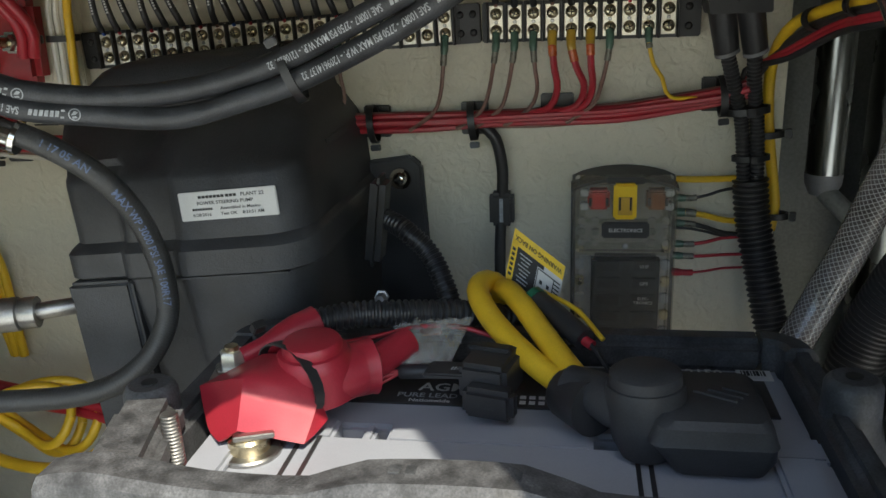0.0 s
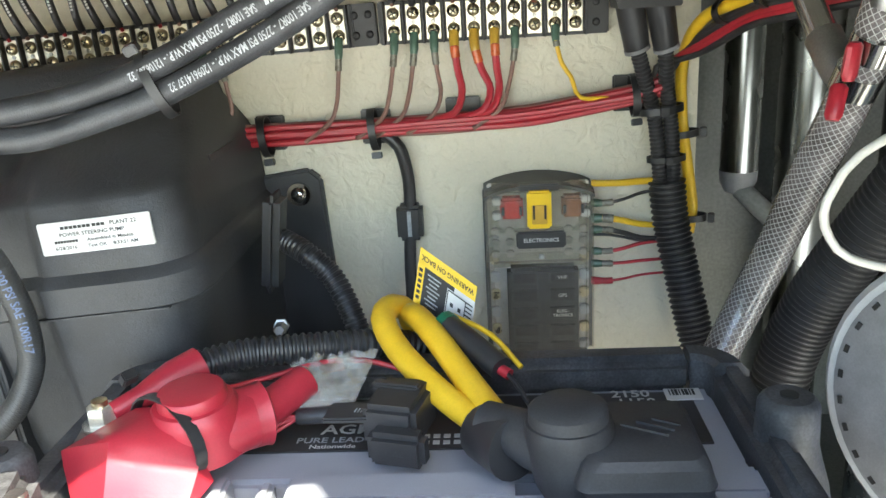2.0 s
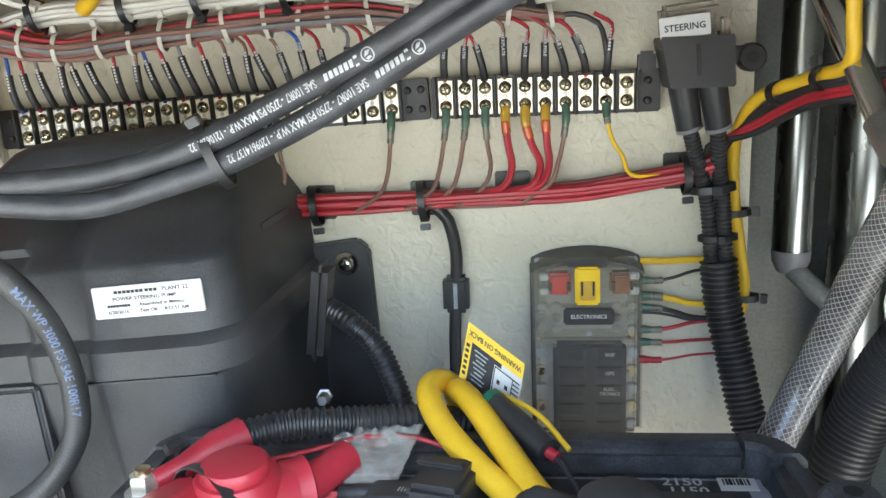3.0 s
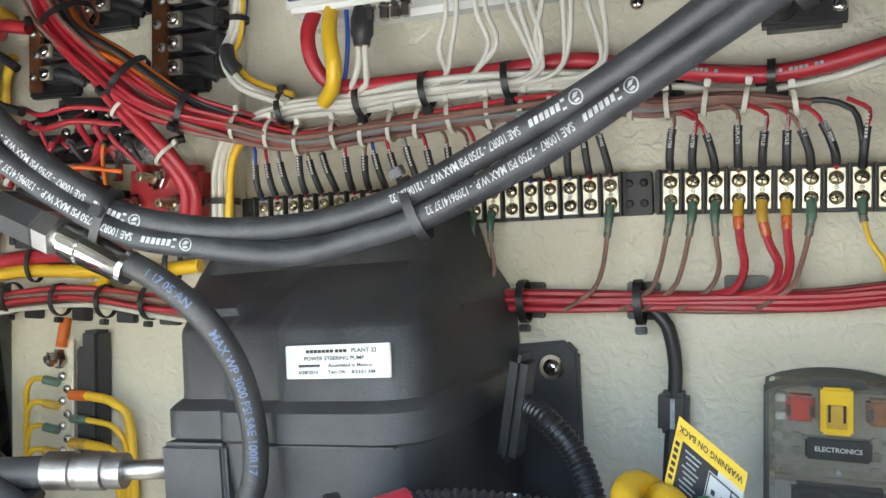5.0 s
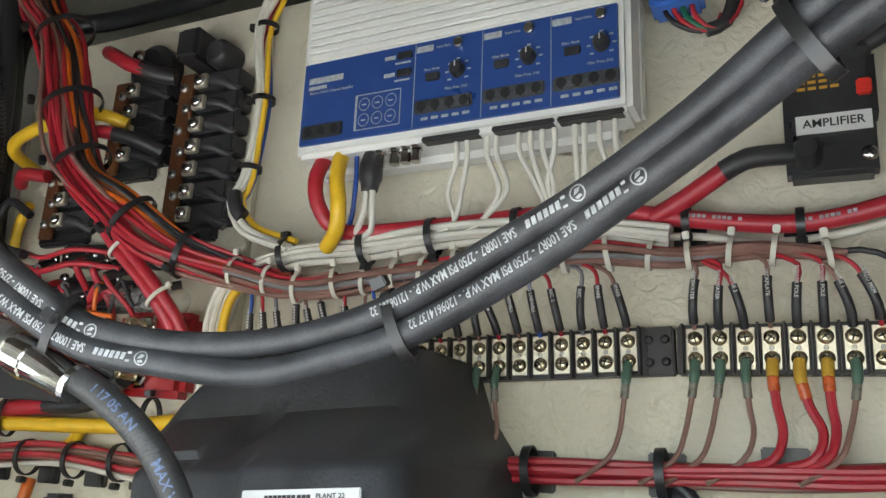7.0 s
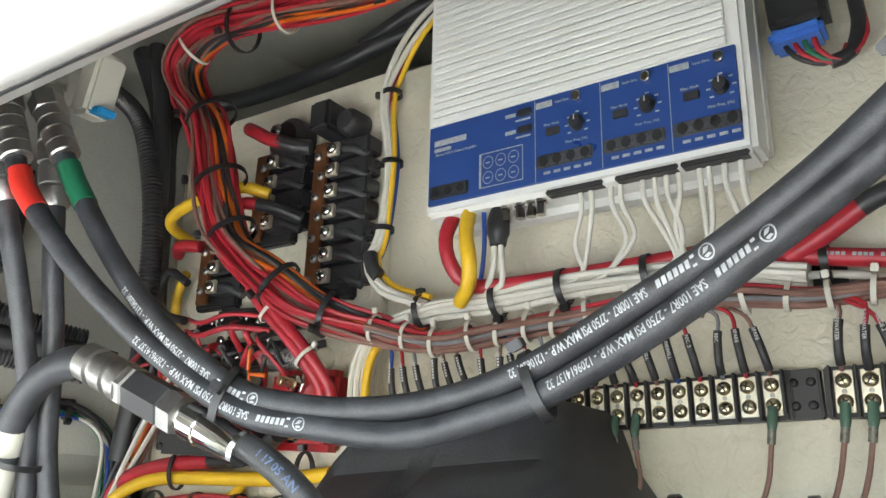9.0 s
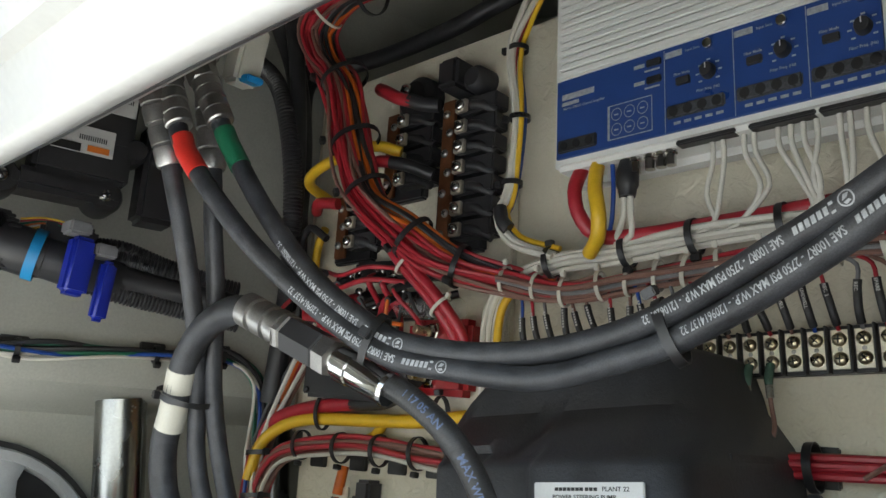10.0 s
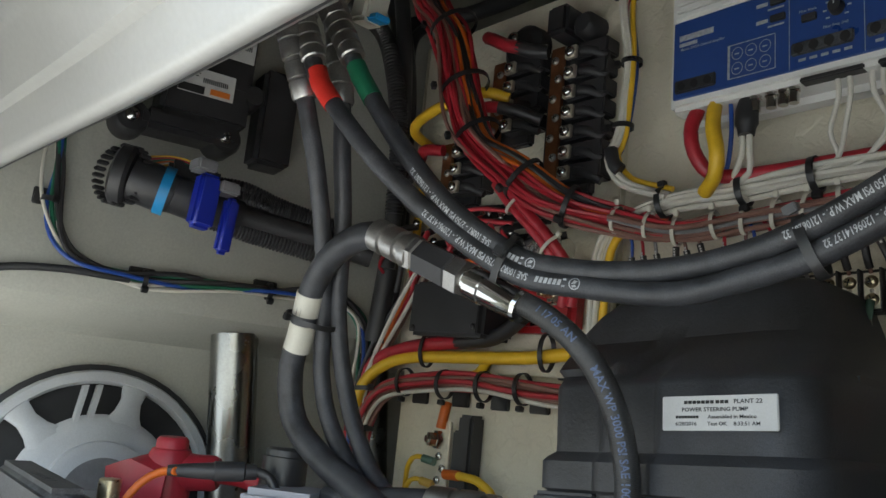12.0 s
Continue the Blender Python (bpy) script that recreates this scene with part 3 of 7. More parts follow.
part("stud", rod((-0.143, 0.407, 0.46), (-0.143, 0.407, 0.4685), 0.0038), BRASS, post)
part("base_ring", turned((-0.115, 0.355, 0.4345), (-0.115, 0.355, 0.4375), [(0, 0.0160), (0.7, 0.0160), (1, 0.0150)], 28), ZINC, post, "lead post collar")
part("post_nut", turned((-0.115, 0.355, 0.4375), (-0.115, 0.355, 0.4450), [(0, 0.0105), (0.8, 0.0105), (1, 0.0090)], 18), BRASS, post, "brass nut under the boot")
part("clamp_plate", box((-0.114, 0.361, 0.4465), (0.020, 0.026, 0.003), 0.0006, (0, 0, 20)), ZINC, post)

boot = thing("terminal_boot", (-0.10, 0.38, 0.435), "red rubber boot with a creased hood over the positive post", "cable boot")
# the hood: a creased skirt, open below at the front, gathered at the tie
bm = bmesh.new()
HV = {k: bm.verts.new(p) for k, p in dict(A=(-0.1535, 0.383, 0.4555), Ab=(-0.1425, 0.366, 0.4400), Am=(-0.1275, 0.3475, 0.4440), F=(-0.1175, 0.361, 0.4725), Fb=(-0.1190, 0.350, 0.4490), R=(-0.0825, 0.370, 0.4535), Rb=(-0.0865, 0.3555, 0.4395), TL=(-0.1230, 0.4030, 0.4665), TM=(-0.1060, 0.3930, 0.4715), TR=(-0.0885, 0.3790, 0.4650), TLb=(-0.1330, 0.4060, 0.4470), TRb=(-0.0800, 0.3770, 0.4420)).items()}
for names in ("A F Fb Am Ab", "F R Rb Fb", "A TL F", "TL TM F", "F TM TR", "F TR R", "A Ab TLb TL", "R TR TRb Rb"):
    bm.faces.new([HV[k] for k in names.split()])
bmesh.ops.recalc_face_normals(bm, faces=bm.faces)
bmesh.ops.subdivide_edges(bm, edges=bm.edges[:], cuts=2, use_grid_fill=True)
bmesh.ops.smooth_vert(bm, verts=bm.verts, factor=0.18, use_axis_x=True, use_axis_y=True, use_axis_z=True)
bmesh.ops.solidify(bm, geom=bm.faces[:], thickness=0.0016)
part("hood", bm, BOOT, boot)
part("bulb", turned((-0.106, 0.385, 0.457), (-0.070, 0.408, 0.457), [(0, 0.0135), (0.15, 0.0160), (0.45, 0.0185), (0.75, 0.0175), (0.9, 0.0162), (1, 0.0155)], 28, 0.12), BOOT, boot)
part("cap", turned((-0.0915, 0.3965, 0.448), (-0.0920, 0.3945, 0.4795), [(0, 0.0215), (0.55, 0.0212), (0.72, 0.0200), (0.80, 0.0182), (0.81, 0.0160), (0.93, 0.0158), (0.98, 0.0148), (1, 0.0125)], 32), BOOT, boot)
part("sleeve", turned((-0.086, 0.398, 0.457), (-0.0645, 0.4135, 0.456), [(0, 0.0165), (0.4, 0.0150), (0.85, 0.0152), (0.95, 0.0160), (1, 0.0135)], 24), BOOT, boot)
part("tail", turned((-0.0665, 0.412, 0.456), (-0.050, 0.437, 0.460), [(0, 0.0092), (1, 0.0088)], 18), BOOT, boot)
part("heat_shrink", turned((-0.138, 0.408, 0.461), (-0.104, 0.440, 0.4695), [(0, 0.0050), (0.3, 0.0058), (0.55, 0.0085), (0.7, 0.0098), (1, 0.0100)], 20), BOOT, boot, "red shrink sleeve")
tie(boot, (-0.1035, 0.3880, 0.4585), (0.60, 0.80, 0.0), 0.0262, 0.0190, 0.0055, head=(-0.72, 0.5, 0.75))

cond = thing("battery_cable", (-0.05, 0.48, 0.45), "black corrugated conduit with the positive battery cable", "cable")
ribbed("conduit", [(-0.1075, 0.437, 0.4695), (-0.086, 0.4515, 0.4695), (-0.063, 0.4605, 0.4675), (-0.040, 0.4710, 0.4640), (-0.018, 0.4835, 0.4590), (0.004, 0.500, 0.450), (0.02, 0.52, 0.44)], 0.0082, LOOM, cond, pitch=0.0040, sides=18, rib=0.16)
cable("red_wire", [(-0.095, 0.430, 0.459), (-0.070, 0.444, 0.4595), (-0.045, 0.455, 0.4615), (-0.022, 0.459, 0.4600), (0.002, 0.457, 0.4540)], 0.0015, RED, cond)

holder = thing("fuse_holder", (0.0, 0.41, 0.435), "black inline fuse holder lying on the battery", "fuse holder")
HR = (0, 0, -14)
part("body", box((0.0000, 0.4175, 0.4515), (0.027, 0.034, 0.023), 0.003, HR), BLACK, holder)
part("body_rib", box((-0.0015, 0.4235, 0.4635), (0.024, 0.006, 0.003), 0.001, HR), BLACK, holder)
part("cap", box((0.0010, 0.3955, 0.4460), (0.028, 0.012, 0.017), 0.003, HR), BLACK, holder)
part("tongue", box((-0.0235, 0.4135, 0.4545), (0.024, 0.017, 0.003), 0.001, (0, -4, -8)), BLACK, holder)
lettering("FUSE", 0.0042, pose(-0.0004, 0.3891, 0.4462, 90, 0, -14), HOLDER, holder)
bars([(0, 0, 0.0006, 0.0036), (0.0016, 0, 0.0006, 0.0036), (0.0032, 0, 0.0006, 0.0036)], pose(-0.0205, 0.4125, 0.4564, 0, 0, -14), INKGREY, holder)
part("lead_sleeve", rod((-0.052, 0.4215, 0.4485), (-0.012, 0.4215, 0.4505), 0.0042), BLACK, holder)
for dz in (-0.002, 0.0, 0.002):
    cable("red_wire", [(-0.066, 0.414 + dz, 0.4440), (-0.060, 0.4175 + dz, 0.4470 + dz), (-0.051, 0.4215, 0.4485)], 0.0011, RED, holder)

bag = thing("plastic_bag", (-0.04, 0.443, 0.435), "small crumpled clear plastic bag with a brown slip inside", "bag")
for name_b, dz, seed in (("film_top", 0.0025, 1.0), ("film_bottom", -0.0025, 7.0)):
    bm = bmesh.new()
    bmesh.ops.create_grid(bm, x_segments=26, y_segments=26, size=0.5)
    for v in bm.verts:
        u, w = v.co.x, v.co.y
        edge = (1 - (2 * u) ** 4) * (1 - (2 * w) ** 4)
        v.co = Vector((-0.041 + 0.042 * u * (1 + 0.18 * w) + 0.004 * w, 0.4445 + 0.040 * w + 0.006 * u, 0.4575 + 0.010 * w + dz * edge + 0.0085 * noise.noise(Vector((u * 8, w * 8, seed))) * (0.25 + 0.75 * edge)))
    bmesh.ops.solidify(bm, geom=bm.faces[:], thickness=0.0003)
    part(name_b, bm, CLEAR, bag)
part("slip", box((-0.040, 0.4550, 0.4600), (0.013, 0.011, 0.0015), 0.0004, (14, 0, 18)), COPPER, bag, "brown paper slip")

# negative terminal: black boot, two yellow cables
nb = thing("negative_boot", (0.10, 0.37, 0.435), "black rubber boot over the negative post", "cable boot")
NB = [(0.4380, 0.0890, 0.1300, 0.3500, 0.3960), (0.4480, 0.0835, 0.1325, 0.3440, 0.3990), (0.4545, 0.0785, 0.1325, 0.3430, 0.4000), (0.4560, 0.0770, 0.1330, 0.3420, 0.4005), (0.4580, 0.0778, 0.1322, 0.3424, 0.3995), (0.4650, 0.0800, 0.1300, 0.3420, 0.3965), (0.4680, 0.0830, 0.1275, 0.3450, 0.3935)]
part("hood", loft([round_rect(x0, x1, y0, y1, z, 0.006) for z, x0, x1, y0, y1 in NB]), MATTE, nb)
part("cap", turned((0.0785, 0.3675, 0.4380), (0.0765, 0.3690, 0.4810), [(0, 0.0120), (0.2, 0.0160), (0.5, 0.0182), (0.76, 0.0186), (0.84, 0.0180), (0.845, 0.0168), (0.96, 0.0164), (1, 0.0140)], 36), MATTE, nb)
part("sleeve", turned((0.0800, 0.3640, 0.4600), (0.0420, 0.3940, 0.4590), [(0, 0.0150), (0.45, 0.0130), (0.6, 0.0112), (1, 0.0098)], 24), MATTE, nb)
for k in range(3):
    part("vent_rib", box((0.108 + 0.005 * k, 0.368 + 0.003 * k, 0.4683), (0.0010, 0.020 - 0.004 * k, 0.0012), 0, (0, 0, 62)), MATTE, nb)
yc = thing("yellow_cable", (0.03, 0.45, BT), "pair of thick yellow battery cables bent in a loop", "cable")
cable("cable", [(0.062, 0.388, 0.463), (0.050, 0.408, 0.463), (0.030, 0.43, 0.468), (0.008, 0.458, 0.478), (-0.003, 0.482, 0.486), (0.000, 0.50, 0.487), (0.008, 0.512, 0.478), (0.012, 0.52, 0.46), (0.012, 0.53, 0.42)], 0.0069, YELLOW, yc, sides=14)
cable("cable", [(0.064, 0.393, 0.466), (0.054, 0.414, 0.468), (0.040, 0.442, 0.474), (0.026, 0.468, 0.482), (0.016, 0.486, 0.485), (0.010, 0.500, 0.480), (0.012, 0.515, 0.46), (0.014, 0.53, 0.42)], 0.0069, YELLOW, yc, sides=14)
part("shrink_sleeve", turned((0.051, 0.402, 0.463), (0.066, 0.382, 0.465), [(0, 0.0125), (0.1, 0.0135), (1, 0.0150)], 20), BLACK, yc, "black shrink sleeve")
tagt = thing("warning_tag", (0.03, 0.49, 0.47), "yellow and white paper warning tag on the cable", "tag")
o, ex, ey = Vector((0.020, 0.494, 0.489)), Vector((0.031, -0.011, -0.021)) / 0.042, Vector((0.006, 0.006, 0.030)) / 0.030
TG = Matrix((ex, ey, ex.cross(ey).normalized())).transposed().to_4x4()
TG.translation = o + Vector((0.010, 0.003, 0.002))
b = box((0, 0, 0), (0.042, 0.030, 0.0005))
bmesh.ops.transform(b, matrix=TG, verts=b.verts)
sheet = part("sheet", b, PAPER, tagt, "white printed sheet", smooth=False)
bars([(0, 0.011, 0.042, 0.0085), (-0.0185, -0.003, 0.005, 0.024)], TG @ Matrix.Translation((0, 0, 0.0005)), TAGYELLOW, tagt, "yellow_band")
lettering("WARNING ON BACK", 0.0040, TG @ Matrix.Translation((0, 0.011, 0.0009)) @ pose(0, 0, 0, 0, 0, 180), INK, tagt)
bars([(-0.0050, -0.0040, 0.022, 0.0215)], TG @ Matrix.Translation((0, 0, 0.0006)), INK, tagt, "black_panel")
bars([(0.0085 + dx, -0.003 + dy, w, h) for dx, dy, w, h in ((0, 0.0065, 0.0135, 0.0006), (0, -0.0065, 0.0135, 0.0006), (-0.0065, 0, 0.0006, 0.013), (0.0065, 0, 0.0006, 0.013), (-0.0028, 0, 0.0022, 0.0022), (0.0028, 0, 0.0022, 0.0022))] + [(0.0175, 0.0035 - 0.0022 * k, 0.0050, 0.0007) for k in range(6)], TG @ Matrix.Translation((0, 0, 0.0012)), INK, tagt, "diagram")
bars([(0.0085, -0.003, 0.0145, 0.0145)], TG @ Matrix.Translation((0, 0, 0.0009)), PAPER, tagt, "diagram_field")
bars([(-0.0085, 0.004 - 0.0022 * k, 0.010 - 0.002 * (k % 3), 0.0007) for k in range(8)], TG @ Matrix.Translation((0, 0, 0.0009)), INKGREY, tagt, "small_print")
bars([(-0.0185, 0.004 - 0.0030 * k, 0.0025, 0.0018) for k in range(6)], TG @ Matrix.Translation((0, 0, 0.0009)), INK, tagt, "margin_print")
sens = thing("sensor_lead", (0.06, 0.44, 0.46), "small black sleeved sensor lead with coloured wires", "wire")
cable("sleeve", [(0.030, 0.478, 0.476), (0.044, 0.460, 0.472), (0.060, 0.440, 0.466)], 0.0065, BLACK, sens)
cable("green_band", [(0.030, 0.478, 0.476), (0.033, 0.474, 0.475)], 0.0071, GREEN, sens)
cable("wire", [(0.060, 0.440, 0.466), (0.066, 0.432, 0.463), (0.074, 0.418, 0.455)], 0.0012, BLACK, sens)
cable("wire", [(0.058, 0.442, 0.466), (0.064, 0.437, 0.464)], 0.003, RED, sens)
cable("wire", [(0.035, 0.482, 0.478), (0.055, 0.462, 0.475), (0.070, 0.445, 0.464)], 0.0015, YELLOW, sens)


for ob in (battery, frame_thing, rodt, yc, tagt, sens):
    ob.location += Vector((-0.010, -0.003, -0.002))
yc.location += Vector((-0.001, 0.0, -0.009))
tagt.location.z -= 0.006


# ---- power steering pump cover ----
pump = thing("pump", (-0.19, 0.60, 0.30), "black moulded plastic power steering pump under a domed cover", "pump")
TILT = Matrix.Translation((-0.19, 0, 0.51)) @ pose(0, 0, 0, 0, -4.5, 0) @ Matrix.Translation((0.19, 0, -0.51))


def tilted(bm):
    """The cover and all that is on it lean by a few degrees on the panel."""
    bmesh.ops.transform(bm, matrix=TILT, verts=bm.verts)
    return bm


def ease(v):
    return 0.5 + 0.5 * math.tanh(v)


def cover_ring(z, x0, x1, yf, r, n=56):
    """One level of the cover: a stepped front with a proud middle, two flutes pressed into the shoulder, rounded corners."""
    out = [(x1, P - 0.004, z)]
    flute = math.exp(-((z - 0.561) / 0.0105) ** 2)
    for k in range(n + 1):
        x = x1 + (x0 - x1) * k / n
        d = 0.0050 * ease((-0.2560 - x) / 0.0012) + 0.0042 * ease((-0.2150 - x) / 0.0015) if z < 0.552 else 0.0
        d += flute * (0.012 * math.exp(-((x + 0.240) / 0.0105) ** 2) + 0.010 * math.exp(-((x + 0.146) / 0.0125) ** 2))
        for edge, rr in ((x1 - x, r * 1.5), (x - x0, r * 0.7)):
            if edge < rr:
                d += rr - math.sqrt(max(0.0, rr * rr - (rr - edge) ** 2))
        out.append((x, yf + d, z))
    return out + [(x0, P - 0.004, z)]


R = [(0.6160, -0.280, -0.164, 0.600, 0.014), (0.6150, -0.286, -0.158, 0.585, 0.018), (0.6110, -0.296, -0.153, 0.578, 0.020), (0.5990, -0.311, -0.150, 0.570, 0.022), (0.5880, -0.321, -0.147, 0.566, 0.022), (0.578, -0.328, -0.145, 0.563, 0.023), (0.571, -0.324, -0.140, 0.552, 0.023), (0.566, -0.321, -0.137, 0.543, 0.023), (0.561, -0.317, -0.134, 0.534, 0.022), (0.556, -0.312, -0.131, 0.524, 0.022), (0.551, -0.307, -0.129, 0.514, 0.022), (0.5475, -0.3035, -0.128, 0.508, 0.021), (0.5445, -0.3020, -0.127, 0.5035, 0.020), (0.541, -0.3010, -0.1265, 0.5010, 0.020), (0.506, -0.2990, -0.126, 0.4975, 0.020), (0.5020, -0.2990, -0.126, 0.4970, 0.020), (0.4985, -0.3030, -0.123, 0.4925, 0.020), (0.4960, -0.3045, -0.122, 0.4900, 0.020), (0.4795, -0.3045, -0.122, 0.4895, 0.020), (0.4785, -0.3030, -0.123, 0.4915, 0.020), (0.4770, -0.3025, -0.1235, 0.4930, 0.020), (0.40, -0.292, -0.130, 0.500, 0.022), (0.28, -0.27, -0.14, 0.512, 0.025)]
part("cover", tilted(loft([cover_ring(*row) for row in R])), PUMPBLACK, pump)
part("side_box", tilted(box((-0.2780, 0.5235, 0.420), (0.048, 0.06, 0.115), 0.003, (0, 0, 0), 3)), PUMPBLACK, pump)
part("side_pillar", tilted(box((-0.134, 0.600, 0.522), (0.014, 0.070, 0.064), 0.005)), PUMPBLACK, pump)
part("seam", tilted(box((-0.1750, 0.4985, 0.42), (0.0016, 0.008, 0.11), 0, (-4, 0, 0))), INK, pump)
part("parting_line", tilted(box((-0.180, 0.4920, 0.4778), (0.080, 0.004, 0.0010))), HOLDER, pump)
pl = part("label", tilted(box((-0.175, 0.4980, 0.524), (0.067, 0.002, 0.0188), 0.0005, (-3, 0, 0))), PAPER, pump, "white printed pump label")
PL = TILT @ pose(-0.175, 0.4967, 0.524, 87, 0, 0) @ Matrix.Diagonal((0.84, 0.74, 1, 1))
bars([(-0.013 + 0.0031 * k - 0.009, 0.0080, 0.0024, 0.0024) for k in range(7)] + [(0.0035 + 0.0031 * k - 0.003, 0.0080, 0.0024, 0.0024) for k in range(3)], PL, INK, pl)
lettering("PLANT 22", 0.0044, PL @ Matrix.Translation((0.021, 0.0080, 0)), INK, pl)
lettering("POWER STEERING PUMP", 0.0042, PL @ Matrix.Translation((-0.002, 0.0025, 0)), INK, pl)
lettering("Assembled in Mexico", 0.0038, PL @ Matrix.Translation((0.010, -0.0028, 0)), INK, pl)
lettering("Test OK", 0.0038, PL @ Matrix.Translation((0.0, -0.0078, 0)), INK, pl)
lettering("6/28/2016", 0.0038, PL @ Matrix.Translation((-0.022, -0.0078, 0)), INK, pl)
lettering("8:33:51 AM", 0.0038, PL @ Matrix.Translation((0.020, -0.0078, 0)), INK, pl)
bars([(-0.0285 + 0.0021 * k, -0.0028, 0.0016, 0.0020) for k in range(8)], PL, INK, pl)
part("bracket", plate_poly([(-0.13, 0.516), (-0.091, 0.521), (-0.082, 0.513), (-0.078, 0.43), (-0.057, 0.39), (-0.057, 0.30), (-0.13, 0.30)], 0.009, P - 0.010, 0.002), PUMPBLACK, pump, "black mounting flange")
part("bolt_washer", turned((-0.100, P - 0.010, 0.502), (-0.100, P - 0.013, 0.502), [(0, 0.0095), (1, 0.0090)], 20), STEEL, pump)
screw((-0.100, P - 0.013, 0.502), (0, -1, 0), 0.006, pump, STEEL, "bolt")
part("latch", box((-0.104, 0.60, 0.486), (0.012, 0.03, 0.070), 0.005, (0, 8, 0)), BLACK, pump)
part("hex_bolt", turned((-0.096, 0.565, 0.437), (-0.094, 0.550, 0.440), [(0, 0.0055), (0.2, 0.0055), (0.22, 0.0040), (0.9, 0.0040), (1, 0.0032)], 6), ZINC, pump)
pc = thing("pump_lead", (-0.06, 0.58, 0.45), "black corrugated lead below the pump flange", "cable")
ribbed("conduit", [(-0.098, 0.60, 0.487), (-0.080, 0.585, 0.482), (-0.062, 0.58, 0.466), (-0.050, 0.57, 0.446), (-0.040, 0.56, 0.42)], 0.008, LOOM, pc, pitch=0.0035)

# ---- steering hoses ----
HA = [(-0.4245, 0.3985, 0.768), (-0.411, 0.404, 0.742), (-0.369, 0.415, 0.6852), (-0.329, 0.43, 0.6402), (-0.288, 0.448, 0.6102), (-0.262, 0.455, 0.6022), (-0.22, 0.465, 0.5982), (-0.172, 0.474, 0.6022), (-0.125, 0.478, 0.6152), (-0.068, 0.472, 0.6402), (-0.028, 0.465, 0.6582), (0.015, 0.452, 0.6802), (0.053, 0.432, 0.7002), (0.095, 0.405, 0.7192), (0.17, 0.365, 0.7422), (0.3, 0.33, 0.7772)]
HB = [(-0.4405, 0.3775, 0.762), (-0.428, 0.382, 0.733), (-0.382, 0.4, 0.6772), (-0.338, 0.425, 0.6332), (-0.284, 0.446, 0.5982), (-0.237, 0.459, 0.5892), (-0.188, 0.468, 0.5852), (-0.147, 0.475, 0.5942), (-0.112, 0.478, 0.6052), (-0.054, 0.47, 0.6312), (-0.005, 0.46, 0.6582), (0.035, 0.446, 0.6792), (0.06, 0.43, 0.6902), (0.105, 0.402, 0.7052), (0.18, 0.362, 0.7292), (0.31, 0.328, 0.7642)]
def hose_end(a, d, hose, low=0.012):
    """Crimped collar, two hex nuts and the stem of a hydraulic hose end."""
    part("crimp_collar", turned(a - d * low, a + d * 0.026, [(0, 0.0088), (0.03, 0.0098), (0.22, 0.0098), (0.23, 0.0091), (0.26, 0.0091), (0.27, 0.0098), (0.46, 0.0098), (0.47, 0.0088), (0.52, 0.0088), (0.53, 0.0101), (0.72, 0.0101), (0.73, 0.0094), (0.76, 0.0094), (0.77, 0.0101), (0.97, 0.0101), (1, 0.0092)], 26), ZINC, hose)
    part("hex_nut", turned(a + d * 0.025, a + d * 0.038, [(0, 0.0100), (0.08, 0.0114), (0.92, 0.0114), (1, 0.0100)], 6), ZINC, hose)
    part("neck", rod(a + d * 0.037, a + d * 0.054, 0.0066), ZINC, hose)
    part("hex_nut", turned(a + d * 0.052, a + d * 0.067, [(0, 0.0092), (0.08, 0.0106), (0.92, 0.0106), (1, 0.0092)], 6), ZINC, hose)
    part("stem", rod(a + d * 0.065, a + d * 0.11, 0.0068), ZINC, hose)


for nm, pts, tape, words, s0, ang in (("green", HA, TAPEGREEN, "SAE 100R7 - 2750 PSI MAX W.P. - 12106201 32", 0.491, -4), ("red", HB, TAPERED, "SAE 100R7 - 2750 PSI MAX W.P. - 1209614137 32", 0.542, 6)):
    hose = thing("hydraulic_hose", pts[5], "black rubber steering hose marked with " + nm + " tape", "hose", "steering hoses")
    line = spline(pts, 0.006)
    body = link("hose", swept(line, 0.0068, 18, "hose"), RUBBER, hose)
    link("tape", swept(spline([Vector(pts[0]).lerp(Vector(pts[1]), f) for f in (0.64, 0.82, 1.0)] + [Vector(line_pt) for line_pt in line if line_pt.x < -0.36 and line_pt.z < pts[1][2] - 0.002 and line_pt.z > pts[1][2] * 0.64 + pts[2][2] * 0.36], 0.004), 0.0074, 18), tape, hose, nm + " marking tape")
    a, b = Vector(pts[0]), Vector(pts[1])
    d = (a - b).normalized()
    hose_end(a, d, hose)
    for s in (s0 - 0.257, s0, s0 + 0.257):
        on_tube(line, 0.0068, words, 0.0060, s - 0.031, ang, INKGREY, body, True, 0.66 if nm == "green" else 0.70)
        maker_mark(line, 0.0068, s, ang, INKGREY, body)
both = thing("hose_tie", (-0.11, 0.48, 0.615), "black cable ties holding the two steering hoses together", "cable tie")
tie(both, (-0.119, 0.479, 0.608), (0.9, 0.0, 0.38), 0.0085, 0.017, 0.0055, head=(-0.2, -0.3, 1), up=(-0.42, 0, 0.9))
tie(both, (-0.292, 0.446, 0.605), (0.8, 0.35, -0.4), 0.010, 0.017, 0.005, head=(0, -1, 0.4), up=(0.4, 0, 0.9))
tie(both, (0.055, 0.432, 0.693), (0.8, -0.35, 0.42), 0.0085, 0.017, 0.0055, head=(-0.2, -0.5, 1), up=(-0.42, 0, 0.9))

